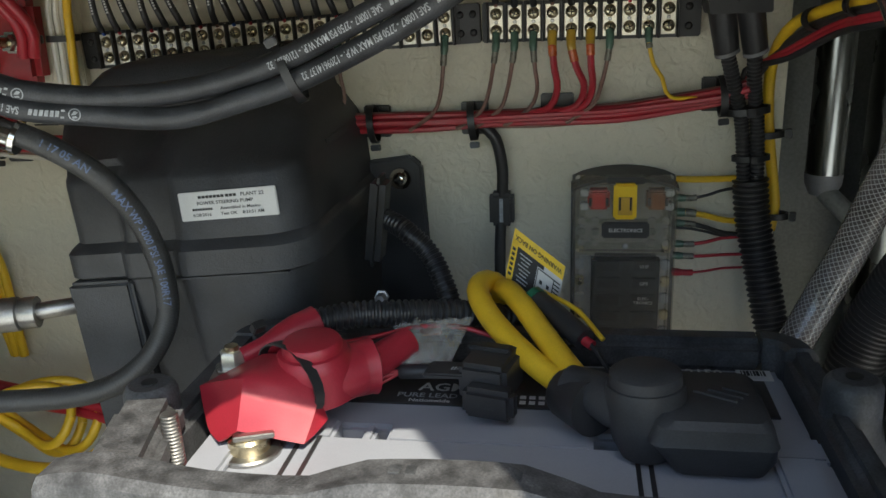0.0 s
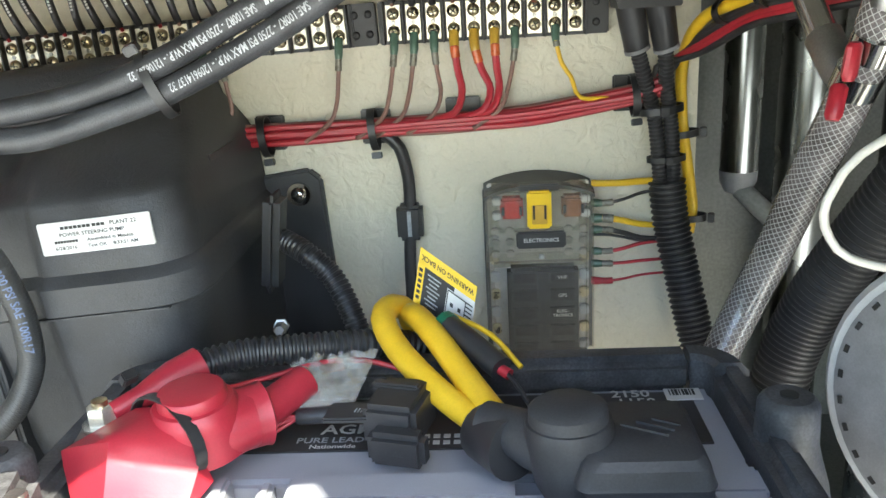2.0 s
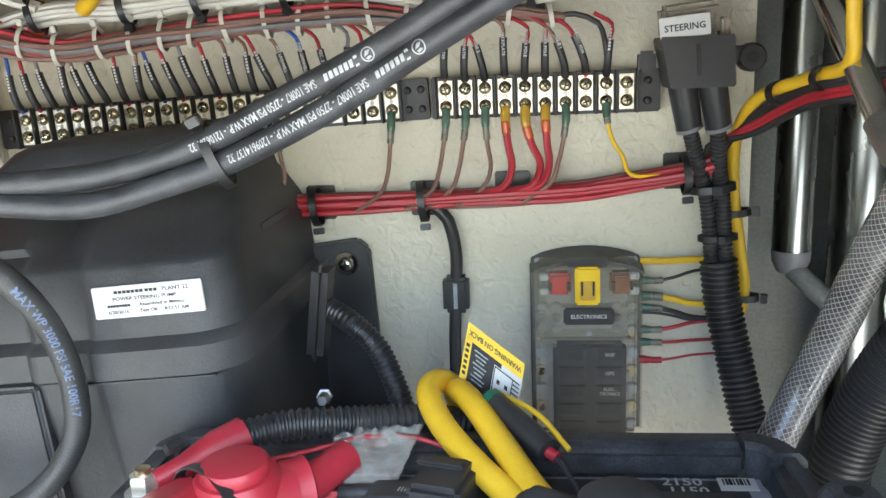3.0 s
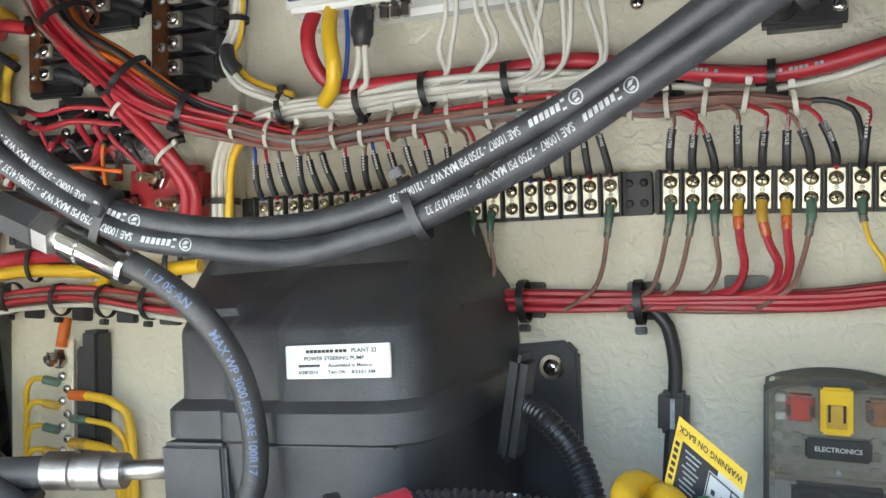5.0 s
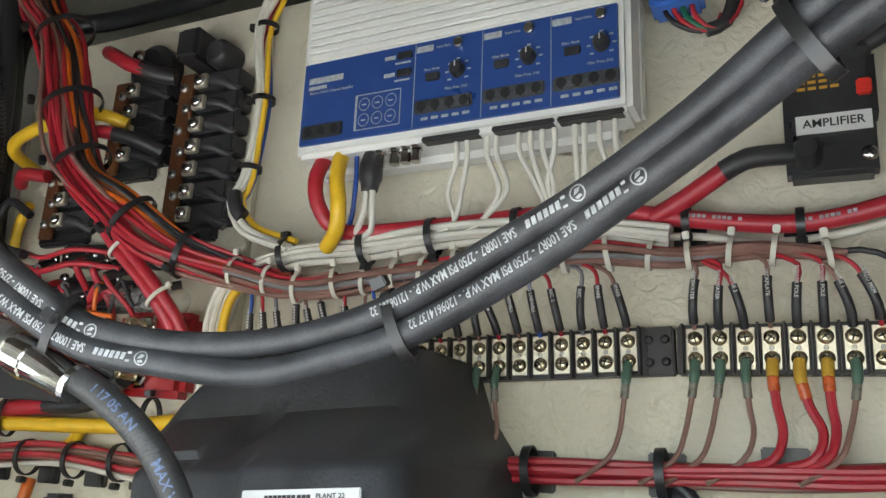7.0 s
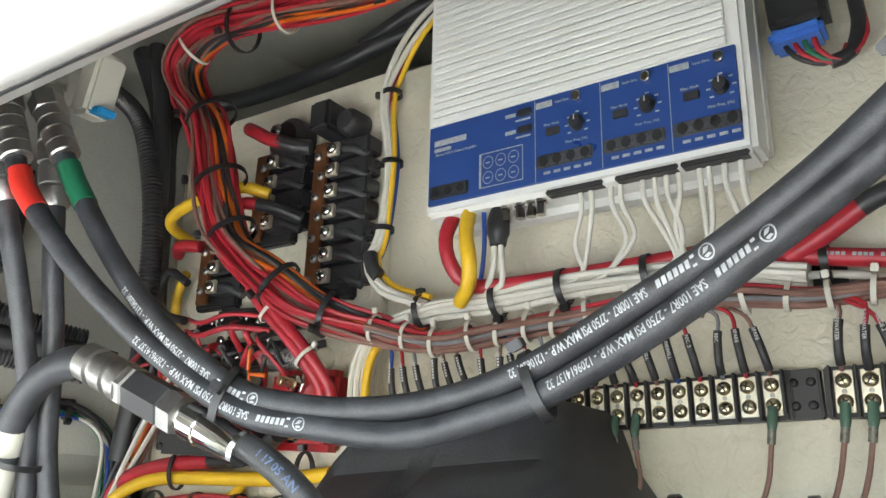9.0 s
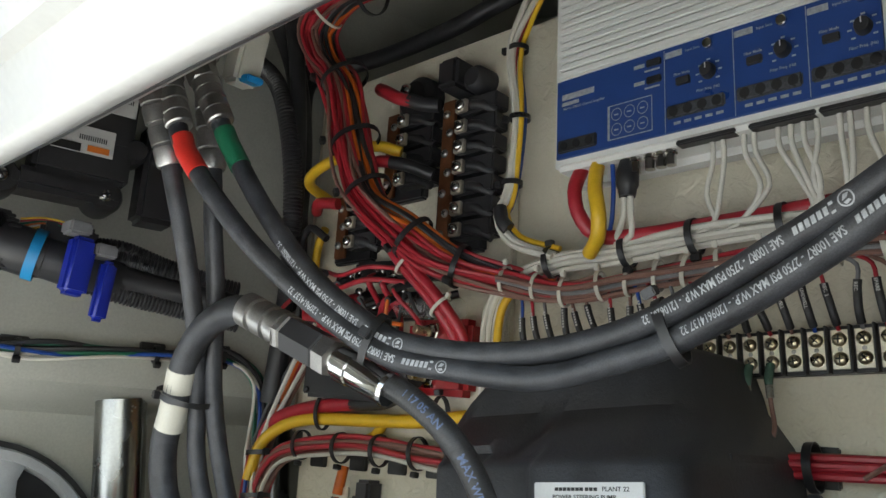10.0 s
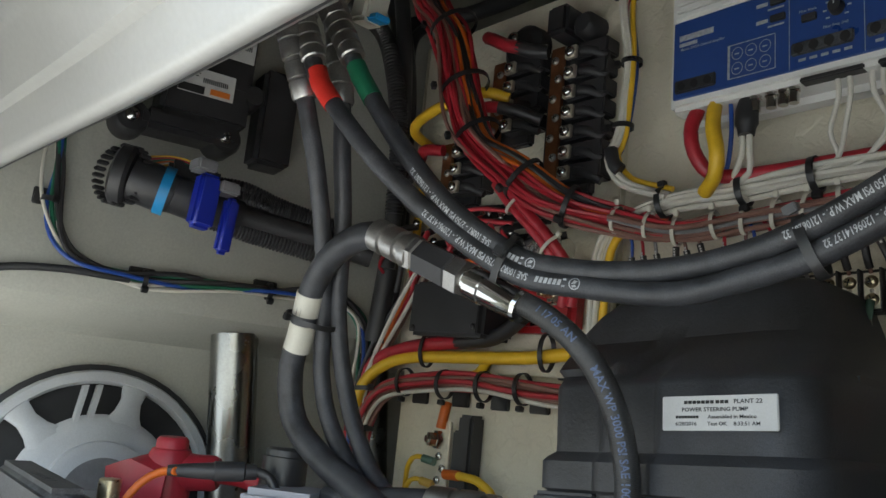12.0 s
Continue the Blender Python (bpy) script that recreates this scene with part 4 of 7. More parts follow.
low = thing("return_hose", (-0.30, 0.42, 0.55), "black hose with plated swivel fittings and a black hex union", "hose")
DN = [(-0.281, 0.4485, 0.581), (-0.266, 0.450, 0.5745), (-0.246, 0.453, 0.562), (-0.232, 0.461, 0.545), (-0.2235, 0.471, 0.522), (-0.2195, 0.477, 0.499), (-0.2175, 0.479, 0.478), (-0.2185, 0.476, 0.452), (-0.232, 0.465, 0.427), (-0.262, 0.452, 0.411), (-0.32, 0.44, 0.408), (-0.40, 0.43, 0.41)]
line = spline(DN, 0.006)
body = link("hose", swept(line, 0.0073, 18, "hose"), WRAPPED, low)
on_tube(line, 0.0073, "1 17 05 AN", 0.0062, 0.018, 24, INKBLUE, body)
on_tube(line, 0.0073, "MAX WP 3000 PSI SAE 100R17", 0.0066, 0.064, 24, INKBLUE, body)
fa, fz = Vector((-0.400, 0.426, 0.629)), Vector((-0.278, 0.449, 0.577))
ax = (fz - fa)
at = lambda f: fa + ax * f
part("ferrule", turned(at(0), at(0.30), [(0, 0.0102), (0.04, 0.0118), (0.30, 0.0118), (0.32, 0.0098), (0.40, 0.0098), (0.42, 0.0118), (0.68, 0.0118), (0.70, 0.0098), (0.80, 0.0098), (0.82, 0.0122), (1, 0.0122)], 28), ZINC, low, "dull zinc crimped ferrule")
part("swivel", turned(at(0.29), at(0.36), [(0, 0.0125), (0.6, 0.0125), (1, 0.008)], 6), ZINC, low)
part("union", turned(at(0.35), at(0.57), [(0, 0.0125), (0.95, 0.0125), (1, 0.011)], 6), BLACK, low, "black hex union")
part("swivel", turned(at(0.57), at(0.66), [(0, 0.0095), (0.05, 0.0125), (0.9, 0.0125), (1, 0.010)], 6), ZINC, low)
part("crimp_collar", turned(at(0.65), at(1.0), [(0, 0.0088), (0.10, 0.0088), (0.12, 0.0112), (0.36, 0.0112), (0.38, 0.0103), (0.92, 0.0099), (0.94, 0.0106), (1, 0.0100)], 10), STEEL, low, "bright plated collar")
UP = [(-0.388, 0.428, 0.625), (-0.412, 0.426, 0.629), (-0.440, 0.427, 0.623), (-0.464, 0.429, 0.610), (-0.482, 0.432, 0.590), (-0.494, 0.436, 0.564), (-0.508, 0.440, 0.532), (-0.503, 0.446, 0.494), (-0.465, 0.450, 0.468), (-0.41, 0.452, 0.448), (-0.35, 0.455, 0.42)]
cable("hose", UP, 0.0100, RUBBER, low, sides=18)
cable("tape", [(-0.482, 0.432, 0.591), (-0.487, 0.434, 0.581), (-0.4895, 0.435, 0.575)], 0.0107, NYLON, low, "silver tape band", sides=18)
cable("tape", [(-0.4925, 0.436, 0.568), (-0.496, 0.437, 0.559), (-0.501, 0.438, 0.548)], 0.0107, NYLON, low, "silver tape band", sides=18)
tie(low, (-0.488, 0.440, 0.571), (0.35, 0, 1), 0.020, 0.020, 0.004, up=(1, 0, 0))
for pts in ([(-0.4505, 0.371, 0.757), (-0.4475, 0.379, 0.735), (-0.445, 0.385, 0.715), (-0.447, 0.400, 0.677), (-0.460, 0.422, 0.631), (-0.479, 0.444, 0.585), (-0.488, 0.456, 0.53), (-0.472, 0.462, 0.488), (-0.42, 0.464, 0.445), (-0.36, 0.465, 0.42)],
            [(-0.4485, 0.409, 0.765), (-0.447, 0.412, 0.745), (-0.445, 0.415, 0.725), (-0.445, 0.420, 0.691), (-0.456, 0.436, 0.643), (-0.474, 0.455, 0.576), (-0.468, 0.468, 0.516), (-0.435, 0.472, 0.465), (-0.38, 0.474, 0.43)]):
    hose = thing("hydraulic_hose", pts[3], "black rubber hose hanging down from a plated fitting", "hose", "hanging hoses")
    cable("hose", pts, 0.0068, RUBBER, hose, sides=16)
    a, b = Vector(pts[0]), Vector(pts[1])
    d = (a - b).normalized()
    hose_end(a, d, hose, 0.034)
# plug hose end at the lower left of the pump
e = thing("hose_fitting", (-0.35, 0.48, 0.45), "zinc crimped hose end screwed into the pump side", "hose fitting")
cable("hose", [(-0.46, 0.455, 0.440), (-0.41, 0.462, 0.446), (-0.360, 0.471, 0.451)], 0.0100, RUBBER, e, sides=16)
part("ferrule", turned((-0.366, 0.470, 0.451), (-0.318, 0.486, 0.452), [(0, 0.0105), (0.03, 0.0118), (0.36, 0.0118), (0.38, 0.0104), (0.46, 0.0104), (0.48, 0.0118), (0.76, 0.0118), (0.78, 0.0100), (0.84, 0.0110), (1, 0.0108)], 26), ZINC, e)
part("stem", rod((-0.321, 0.485, 0.452), (-0.296, 0.500, 0.452), 0.006), ZINC, e)


# ---- terminal strip ----
PITCH = 0.0143
ZS = 0.6218
YS = P - 0.016
SLOPE = 0.0353


def strip_z(x):
    """Height of the strips' middle line: the long strip sags towards its far end."""
    return ZS + 0.002 + SLOPE * (x + 0.06) if x < -0.03 else ZS + 0.003


def terminal_strip(x_first, count, blank_left):
    """A black barrier strip: body, walls between the ways, a tinned plate and two screws for each way."""
    x0, x1 = x_first - 0.011, x_first + PITCH * (count - 1) + 0.011
    ob = thing("terminal_strip", ((x0 + x1) / 2, P, ZS), "black barrier terminal strip with tinned plates and brass screws", "terminal strip", "terminal strips")
    part("body", box(((x0 + x1) / 2, P - 0.006, ZS), (x1 - x0, 0.012, 0.030), 0.001), BLACK, ob)
    ends = []
    if not blank_left:
        ends = [(x1 + 0.004, 0.018)]
    else:
        ends = [(x0 - 0.005, 0.018), (x1 + 0.006, 0.020)]
    for cx, w in ends:
        part("mounting_end", box((cx, P - 0.005, ZS), (w, 0.010, 0.030), 0.001), BLACK, ob)
        for dx in ((-0.005, 0.005) if w > 0.019 else (0,)):
            for dz in (-0.007, 0.007):
                screw((cx + dx, P - 0.0105, ZS + dz), (0, -1, 0), 0.0028, ob, BLACK)
    wall = box((0, P - 0.009, ZS), (0.0016, 0.018, 0.030), 0.0004, seg=1)
    me = bpy.data.meshes.new("divider")
    wall.to_mesh(me), wall.free()
    me.materials.append(BLACK)
    pm = bpy.data.meshes.new("plate")
    pb = box((0, P - 0.0128, ZS), (0.0106, 0.0016, 0.0250), 0.0003, seg=1)
    pb.to_mesh(pm), pb.free()
    pm.materials.append(PLATE)
    rm = bpy.data.meshes.new("rivet")
    rb = turned((0, P - 0.0130, ZS), (0, P - 0.0142, ZS), [(0, 0.0015), (0.8, 0.0015), (1, 0.0010)], 10)
    rb.to_mesh(rm), rb.free()
    rm.materials.append(ZINC)
    for k in range(count + 1):
        dv = new("divider", me)
        dv.location.x = x_first + PITCH * (k - 0.5)
        dv.parent, dv.matrix_parent_inverse = ob, Matrix.Translation(ob.location).inverted()
    for k in range(count):
        pt = new("plate", pm)
        pt.location.x = x_first + PITCH * k
        pt.parent, pt.matrix_parent_inverse = ob, Matrix.Translation(ob.location).inverted()
        rv = new("rivet", rm)
        rv.location.x = x_first + PITCH * k
        rv.parent, rv.matrix_parent_inverse = ob, Matrix.Translation(ob.location).inverted()
        for dz in (-0.0062, 0.0062):
            screw((x_first + PITCH * k, P - 0.0140, ZS + dz), (0, -1, 0), 0.0045, ob, BRASS)
    ob.location.z = strip_z((x0 + x1) / 2)
    if x1 < 0:
        ob.rotation_euler.y = -math.atan(SLOPE)
    return ob


terminal_strip(-0.0175, 10, False)
terminal_strip(-0.0575 - PITCH * 20, 21, True)
RIGHT = [-0.0175 + PITCH * k for k in range(10)]
LEFT = [-0.0575 - PITCH * k for k in range(21)]


# ---- amplifier ----
amp = thing("amplifier", (-0.16, P, 0.86), "white finned audio amplifier with a blue control panel", "amplifier")
AY = 0.622
AR = (0, -0.9, 0)
part("skirt", box((-0.1765, 0.658, 0.866), (0.262, 0.044, 0.214), 0.016, AR, 4), AMPWHITE, amp)
part("top_case", box((-0.1715, 0.640, 0.8665), (0.250, 0.034, 0.203), 0.004, AR), AMPWHITE, amp)
AM = Matrix.Translation((-0.1708, AY + 0.001, 0.8660)) @ pose(0, 0, 0, 0, -0.9, 0) @ FACE @ Matrix.Diagonal((0.868, 0.97, 1, 1))
panel_bm = box((-0.002, -0.0615, 0.001), (0.274, 0.068, 0.003), 0.0005)
bmesh.ops.transform(panel_bm, matrix=AM, verts=panel_bm.verts)
face = part("control_panel", panel_bm, AMPBLUE, amp, "blue control panel with white print")
for k in range(19):
    f = box((-0.004, -0.0225 + 0.0066 * k, 0.0012), (0.266, 0.0052, 0.0048), 0.0009, seg=2)
    bmesh.ops.transform(f, matrix=AM, verts=f.verts)
    part("fin", f, AMPWHITE, amp)
AT = AM @ Matrix.Translation((0, 0, 0.0028))


def ap(bm, name, mat, parent=face):
    bmesh.ops.transform(bm, matrix=AT, verts=bm.verts)
    return part(name, bm, mat, parent)


bars([(-0.116, -0.043, 0.034, 0.005), (-0.124, -0.049, 0.018, 0.003)], AT, INKGREY, face, "maker_mark")
lettering("Marine 3/4/5/6 Channel Amplifier", 0.0032, AT @ Matrix.Translation((-0.1095, -0.0535, 0.0005)), INKGREY, face)
ap(box((-0.116, -0.086, 0.0005), (0.040, 0.011, 0.003), 0.001), "input_block", BLACK)
for k in range(3):
    ap(turned((-0.129 + 0.013 * k, -0.086, 0), (-0.129 + 0.013 * k, -0.086, 0.0025), [(0, 0.004), (1, 0.0036)], 14), "input_hole", INK)
for r in range(2):
    for c in range(3):
        bm = bmesh.new()
        x, y = -0.076 + 0.0125 * c, -0.070 - 0.0125 * r
        pts = [(x + q * math.cos(2 * math.pi * i / 20), y + q * math.sin(2 * math.pi * i / 20), 0.0003) for q in (0.0052, 0.0046) for i in range(20)]
        vs = [bm.verts.new(p) for p in pts]
        for i in range(20):
            bm.faces.new((vs[i], vs[(i + 1) % 20], vs[20 + (i + 1) % 20], vs[20 + i]))
        ap(bm, "jack_ring", INKGREY)
bars([(-0.0635, -0.062, 0.042, 0.0006), (-0.0635, -0.090, 0.042, 0.0006), (-0.084, -0.076, 0.002, 0.028), (-0.0425, -0.076, 0.0006, 0.028)] + [(-0.0765 + 0.0125 * c, -0.070 - 0.0125 * r, 0.004, 0.001) for r in range(2) for c in range(3)], AT, INKGREY, face)
for x in (-0.026, 0.033, 0.089):
    bars([(x - 0.0045, -0.0620, 0.0005, 0.066)], AT, INKGREY, face, "divider_line")
    lx = x + 0.024
    bars([(x + 0.004, -0.034, 0.015, 0.005)], AT, INKGREY, face, "channel_flag")
    ap(turned((x + 0.034, -0.0345, 0), (x + 0.034, -0.0345, 0.003), [(0, 0.0040), (0.8, 0.0040), (1, 0.0034)], 16), "trim_screw", STEEL)
    ap(turned((x + 0.034, -0.056, 0), (x + 0.034, -0.056, 0.006), [(0, 0.0062), (0.8, 0.0056), (1, 0.0048)], 20), "knob", BLACK)
    bars([(x + 0.034, -0.0535, 0.0008, 0.004)], AT @ Matrix.Translation((0, 0, 0.0062)), PAPER, face, "knob_mark")
    bars([(x + 0.034 + 0.0095 * math.cos(radians(a)), -0.056 + 0.0095 * math.sin(radians(a)), 0.0030, 0.0012) for a in (-40, 0, 40, 90, 140, 180, 220)], AT, INKGREY, face, "scale_print")
    ap(box((x + 0.012, -0.0575, 0.0005), (0.012, 0.006, 0.003), 0.0006), "switch", BLACK)
    lettering("Filter Mode", 0.0030, AT @ Matrix.Translation((x + 0.011, -0.0515, 0.0005)), INKGREY, face)
    lettering("Input Sens.", 0.0030, AT @ Matrix.Translation((x + 0.021, -0.0345, 0.0005)), INKGREY, face)
    lettering("Filter Freq. (Hz)", 0.0030, AT @ Matrix.Translation((x + 0.033, -0.0690, 0.0005)), INKGREY, face)
    ap(box((x + 0.022, -0.0805, 0.0005), (0.050, 0.0105, 0.003), 0.002), "speaker_block", HOLDER)
    for k in range(4):
        ap(turned((x + 0.004 + 0.0122 * k, -0.0805, 0), (x + 0.004 + 0.0122 * k, -0.0805, 0.0025), [(0, 0.0042), (0.9, 0.004), (1, 0.0028)], 14), "speaker_hole", INK)
    bars([(x + 0.006 + 0.009 * k, -0.0895, 0.006, 0.0022) for k in range(5)], AT, INKGREY, face)
for y in (-0.036, -0.050):
    ap(box((-0.040, y, 0.0005), (0.013, 0.0055, 0.003), 0.0006), "switch", BLACK)
    bars([(-0.054, y, 0.010, 0.003), (-0.042, y - 0.0055, 0.014, 0.0014)], AT, INKGREY, face)
for x, w in ((0.000, 0.05), (0.060, 0.05), (0.112, 0.05)):
    ap(box((x, -0.1025, -0.010), (w, 0.004, 0.010), 0.001), "connector_slot", BLACK, amp)
for k, x in enumerate((-0.066, -0.052, -0.042, -0.033)):
    part("phono_jack", turned(AT @ Vector((x, -0.103, -0.012)), AT @ Vector((x, -0.116, -0.012)), [(0, 0.0048), (0.3, 0.0048), (0.35, 0.0038), (1, 0.0038)], 14), STEEL, amp)
for c in ((0.149, -0.118, -0.045),):
    screw(tuple(AT @ Vector(c)), (0, -1, 0), 0.005, amp)


# ---- wiring on the panel ----
def sleeve_wire(parent, pts, r, mat, crimp, sleeve_from, sleeve_to, crimp_to):
    """A wire with a crimp on its end and a printed sleeve: shares of the way along its line."""
    line = spline(pts, 0.004)
    n = len(line)
    w = link("wire", swept(line, r, 8, "wire"), mat, parent)
    if crimp:
        k = max(3, int(n * crimp_to))
        h = max(2, int(k * 0.5))
        big_end, tail_end = (0.0036, 0.0033) if r > 0.002 else (0.0031, 0.0025)
        link("crimp", swept(line[:h + 1], [big_end] * h + [tail_end], 10, "crimp"), crimp, w)
        link("crimp_tail", swept(line[h:k], tail_end, 10, "crimp_tail"), CRIMP_O if mat is RED and crimp is CRIMP_Y else CRIMP_T if crimp is CRIMP_G else crimp, w)
    if sleeve_to > sleeve_from:
        a, b2 = int(n * sleeve_from), max(int(n * sleeve_to), int(n * sleeve_from) + 3)
        link("sleeve", swept(line[a:b2], 0.0027, 10, "sleeve"), BLACK, w)
    return w


rnd = random.Random(4)
# feeds above the strip: every way has a sleeved wire that rises into the brown and red bundle
upper = thing("wire_harness", (-0.15, P, 0.68), "brown and red wire harness laced with white ties above the strip", "wiring harness")
UPPER = [(-0.352, 0.634, 0.684), (-0.298, 0.650, 0.671), (-0.235, 0.655, 0.677), (-0.157, 0.656, 0.683), (-0.079, 0.657, 0.686), (-0.027, 0.660, 0.681), (0.022, 0.661, 0.683), (0.068, 0.662, 0.677)]
bundle("wire", UPPER, [(BROWN, 0.0020)] * 8 + [(GREY, 0.0018), (BROWN, 0.0020)] * 3 + [(RED, 0.0019)] + [(BROWN, 0.0020)] * 4, 0.0100, upper, flat=0.75, wander=0.3, seed=3, thin=0.3)
for k in range(17):
    f = k / 16
    x = -0.345 + 0.40 * f + rnd.uniform(-0.004, 0.004)
    i = min(range(len(UPPER)), key=lambda q: abs(UPPER[q][0] - x))
    z = np.interp(x, [p[0] for p in UPPER], [p[2] for p in UPPER])
    y = np.interp(x, [p[0] for p in UPPER], [p[1] for p in UPPER])
    tie(upper, (x, y, z), (1, 0.03, rnd.uniform(-0.2, 0.2)), 0.0086 if x < -0.06 else 0.0076, 0.0108 if x < -0.06 else 0.0084, 0.0032, NYLON, head=(0.1, -0.3, 1))
words_up = dict(zip(range(21, 29), ("FRESWATER", "RAWWATER", "BILGE 2", "JACKPLATE", "POWER POLE", "POWER POLE", "BILGE 1", "STEREO MEM")))
words_up.update({0: "SPARE", 1: "SPARE", 2: "REC.", 3: "REC. 2", 4: "FWD LIVEWELL", 5: "AFT LIVEWELL"})
up_mats = [BROWN, RED, GREY, RED, BLUE, BROWN, RED, BROWN]
for k, x in enumerate(LEFT + RIGHT[:9]):
    z1 = 0.672 + rnd.uniform(-0.003, 0.002)
    lean = rnd.uniform(-0.016, 0.004)
    m = up_mats[k % 8] if x < -0.02 else (RED if k % 3 else BROWN)
    sleeve_wire(upper, [(x, P - 0.015, strip_z(x) + 0.012), (x + lean * 0.1, P - 0.022, strip_z(x) + 0.022), (x + lean * 0.5, P - 0.024, strip_z(x) + 0.036), (x + lean, P - 0.024, z1), (x + lean - 0.012, P - 0.020, z1 + 0.008)], 0.0014, m, None, 0.08, 0.62, 0)
    down = pose(x + lean * 0.42, P - 0.0270, strip_z(x) + 0.036, 90) @ pose(0, 0, 0, 0, 0, math.degrees(math.atan2(-0.03, -0.8 * lean)))
    if k in words_up:
        lettering(words_up[k], 0.0031, down, PAPER, upper)
    else:
        bars([(0.0022 * q - 0.0066, 0, 0.0015, 0.0016) for q in range(7)], down, PAPER, upper)
cable("wire", [(RIGHT[8], P - 0.015, strip_z(0.1) + 0.012), (RIGHT[8] - 0.001, P - 0.024, strip_z(0.1) + 0.03), (RIGHT[8] - 0.006, P - 0.022, 0.672), (RIGHT[8] - 0.022, P - 0.02, 0.679), (0.065, P - 0.02, 0.678)], 0.0019, BLACK, upper)

# loads below the strip drop into the red bundle
lower = thing("wire_harness", (0.02, P, 0.555), "red wire harness held by black tie mounts below the strip", "wiring harness")
LOWER = [(-0.20, 0.665, 0.546), (-0.125, 0.664, 0.549), (-0.037, 0.663, 0.5505), (0.063, 0.663, 0.5545), (0.110, 0.662, 0.560), (0.152, 0.660, 0.566), (0.172, 0.655, 0.572)]
bundle("wire", LOWER, [(RED, 0.0024)] * 10 + [(BROWN, 0.0022)] * 2, 0.0105, lower, flat=0.6, wander=0.35, seed=8)
for x, z in ((-0.118, 0.549), (-0.037, 0.5505), (0.152, 0.566)):
    part("tie_mount", box((x, P - 0.003, z), (0.026 if x > 0.1 else 0.022, 0.006, 0.026), 0.001), TIE, lower)
    tie(lower, (x, 0.661, z), (1, 0, 0.08), 0.0125, 0.0145, 0.0055, head=(0, -0.2, -1))
part("tie_mount", box((0.029, P - 0.003, 0.563), (0.026, 0.006, 0.012), 0.001), TIE, lower)
drops = [(LEFT[0], BROWN, CRIMP_G, -0.004), (RIGHT[0], BROWN, CRIMP_G, -0.006), (RIGHT[1], BROWN, CRIMP_G, -0.006), (RIGHT[2], BROWN, CRIMP_G, 0.003), (RIGHT[3], RED, CRIMP_Y, 0.004), (RIGHT[4], RED, CRIMP_Y, 0.010), (RIGHT[5], RED, CRIMP_Y, 0.002), (RIGHT[6], BROWN, CRIMP_G, -0.006), (RIGHT[8], YELLOW, CRIMP_G, 0.010), (LEFT[6], BROWN, CRIMP_G, 0.004), (LEFT[7], BROWN, CRIMP_G, 0.003), (LEFT[8], BROWN, CRIMP_G, 0.006)]
for x, m, c, lean in drops:
    zb = float(np.interp(x + lean, [p[0] for p in LOWER], [p[2] for p in LOWER]))
    r = 0.0027 if m is RED else 0.0016
    end = -1 if m in (BROWN, RED) else 1
    sleeve_wire(lower, [(x, P - 0.0165, strip_z(x) - 0.008), (x, P - 0.021, strip_z(x) - 0.018), (x + lean * 0.4, P - 0.022, strip_z(x) - 0.034), (x + lean, P - 0.024, zb + 0.022), (x + lean + 0.006 * end, P - 0.027, zb + 0.008), (x + lean + 0.026 * end, P - 0.024, zb + (0.002 if m is RED else -0.006 if m is BROWN else 0.006))], r, m, c, 0, 0, 0.33 if m is not YELLOW else 0.28)

# black cable down from the red bundle, in a clip
drop = thing("cable", (-0.016, P, 0.5), "flat black charger cable in a plastic clip on the panel", "cable")
cable("cable", [(-0.030, 0.668, 0.545), (-0.020, 0.668, 0.535), (-0.015, 0.670, 0.510), (-0.016, 0.671, 0.48), (-0.018, 0.668, 0.44), (-0.018, 0.66, 0.38)], 0.0048, BLACK, drop)
part("clip", box((-0.016, P - 0.008, 0.476), (0.020, 0.016, 0.028), 0.003), BLACK, drop)
bars([(0.0, 0.0, 0.003, 0.020)], pose(-0.016, P - 0.0163, 0.476, 90), INKGREY, drop)

# white speaker harness and heavy red cable under the amplifier
wh = thing("wire_harness", (-0.2, P, 0.70), "white speaker wire harness with black ties under the amplifier", "wiring harness")
WH = [(-0.376, 0.655, 0.585), (-0.373, 0.652, 0.625), (-0.370, 0.650, 0.655), (-0.354, 0.650, 0.682), (-0.305, 0.650, 0.697), (-0.243, 0.650, 0.699), (-0.189, 0.650, 0.703), (-0.128, 0.652, 0.705), (-0.079, 0.655, 0.703), (-0.03, 0.660, 0.695)]
bundle("wire", WH, [(WHITE, 0.0026)] * 9, 0.0095, wh, flat=0.7, wander=0.2, seed=5)
for x, z in ((-0.312, 0.697), (-0.243, 0.699), (-0.189, 0.703), (-0.126, 0.705)):
    tie(wh, (x, 0.650, z), (1, 0, 0.1), 0.0115, 0.0125, 0.005, head=(0, -0.1, -1 if x > -0.28 else 1))
tie(wh, (-0.3725, 0.652, 0.625), (0, 0, 1), 0.012, 0.012, 0.005, up=(1, 0, 0), head=(-1, -0.4, 0))
cable("wire", [(-0.366, 0.648, 0.585), (-0.362, 0.645, 0.62), (-0.358, 0.645, 0.66), (-0.345, 0.65, 0.682)], 0.0035, YELLOW, wh)
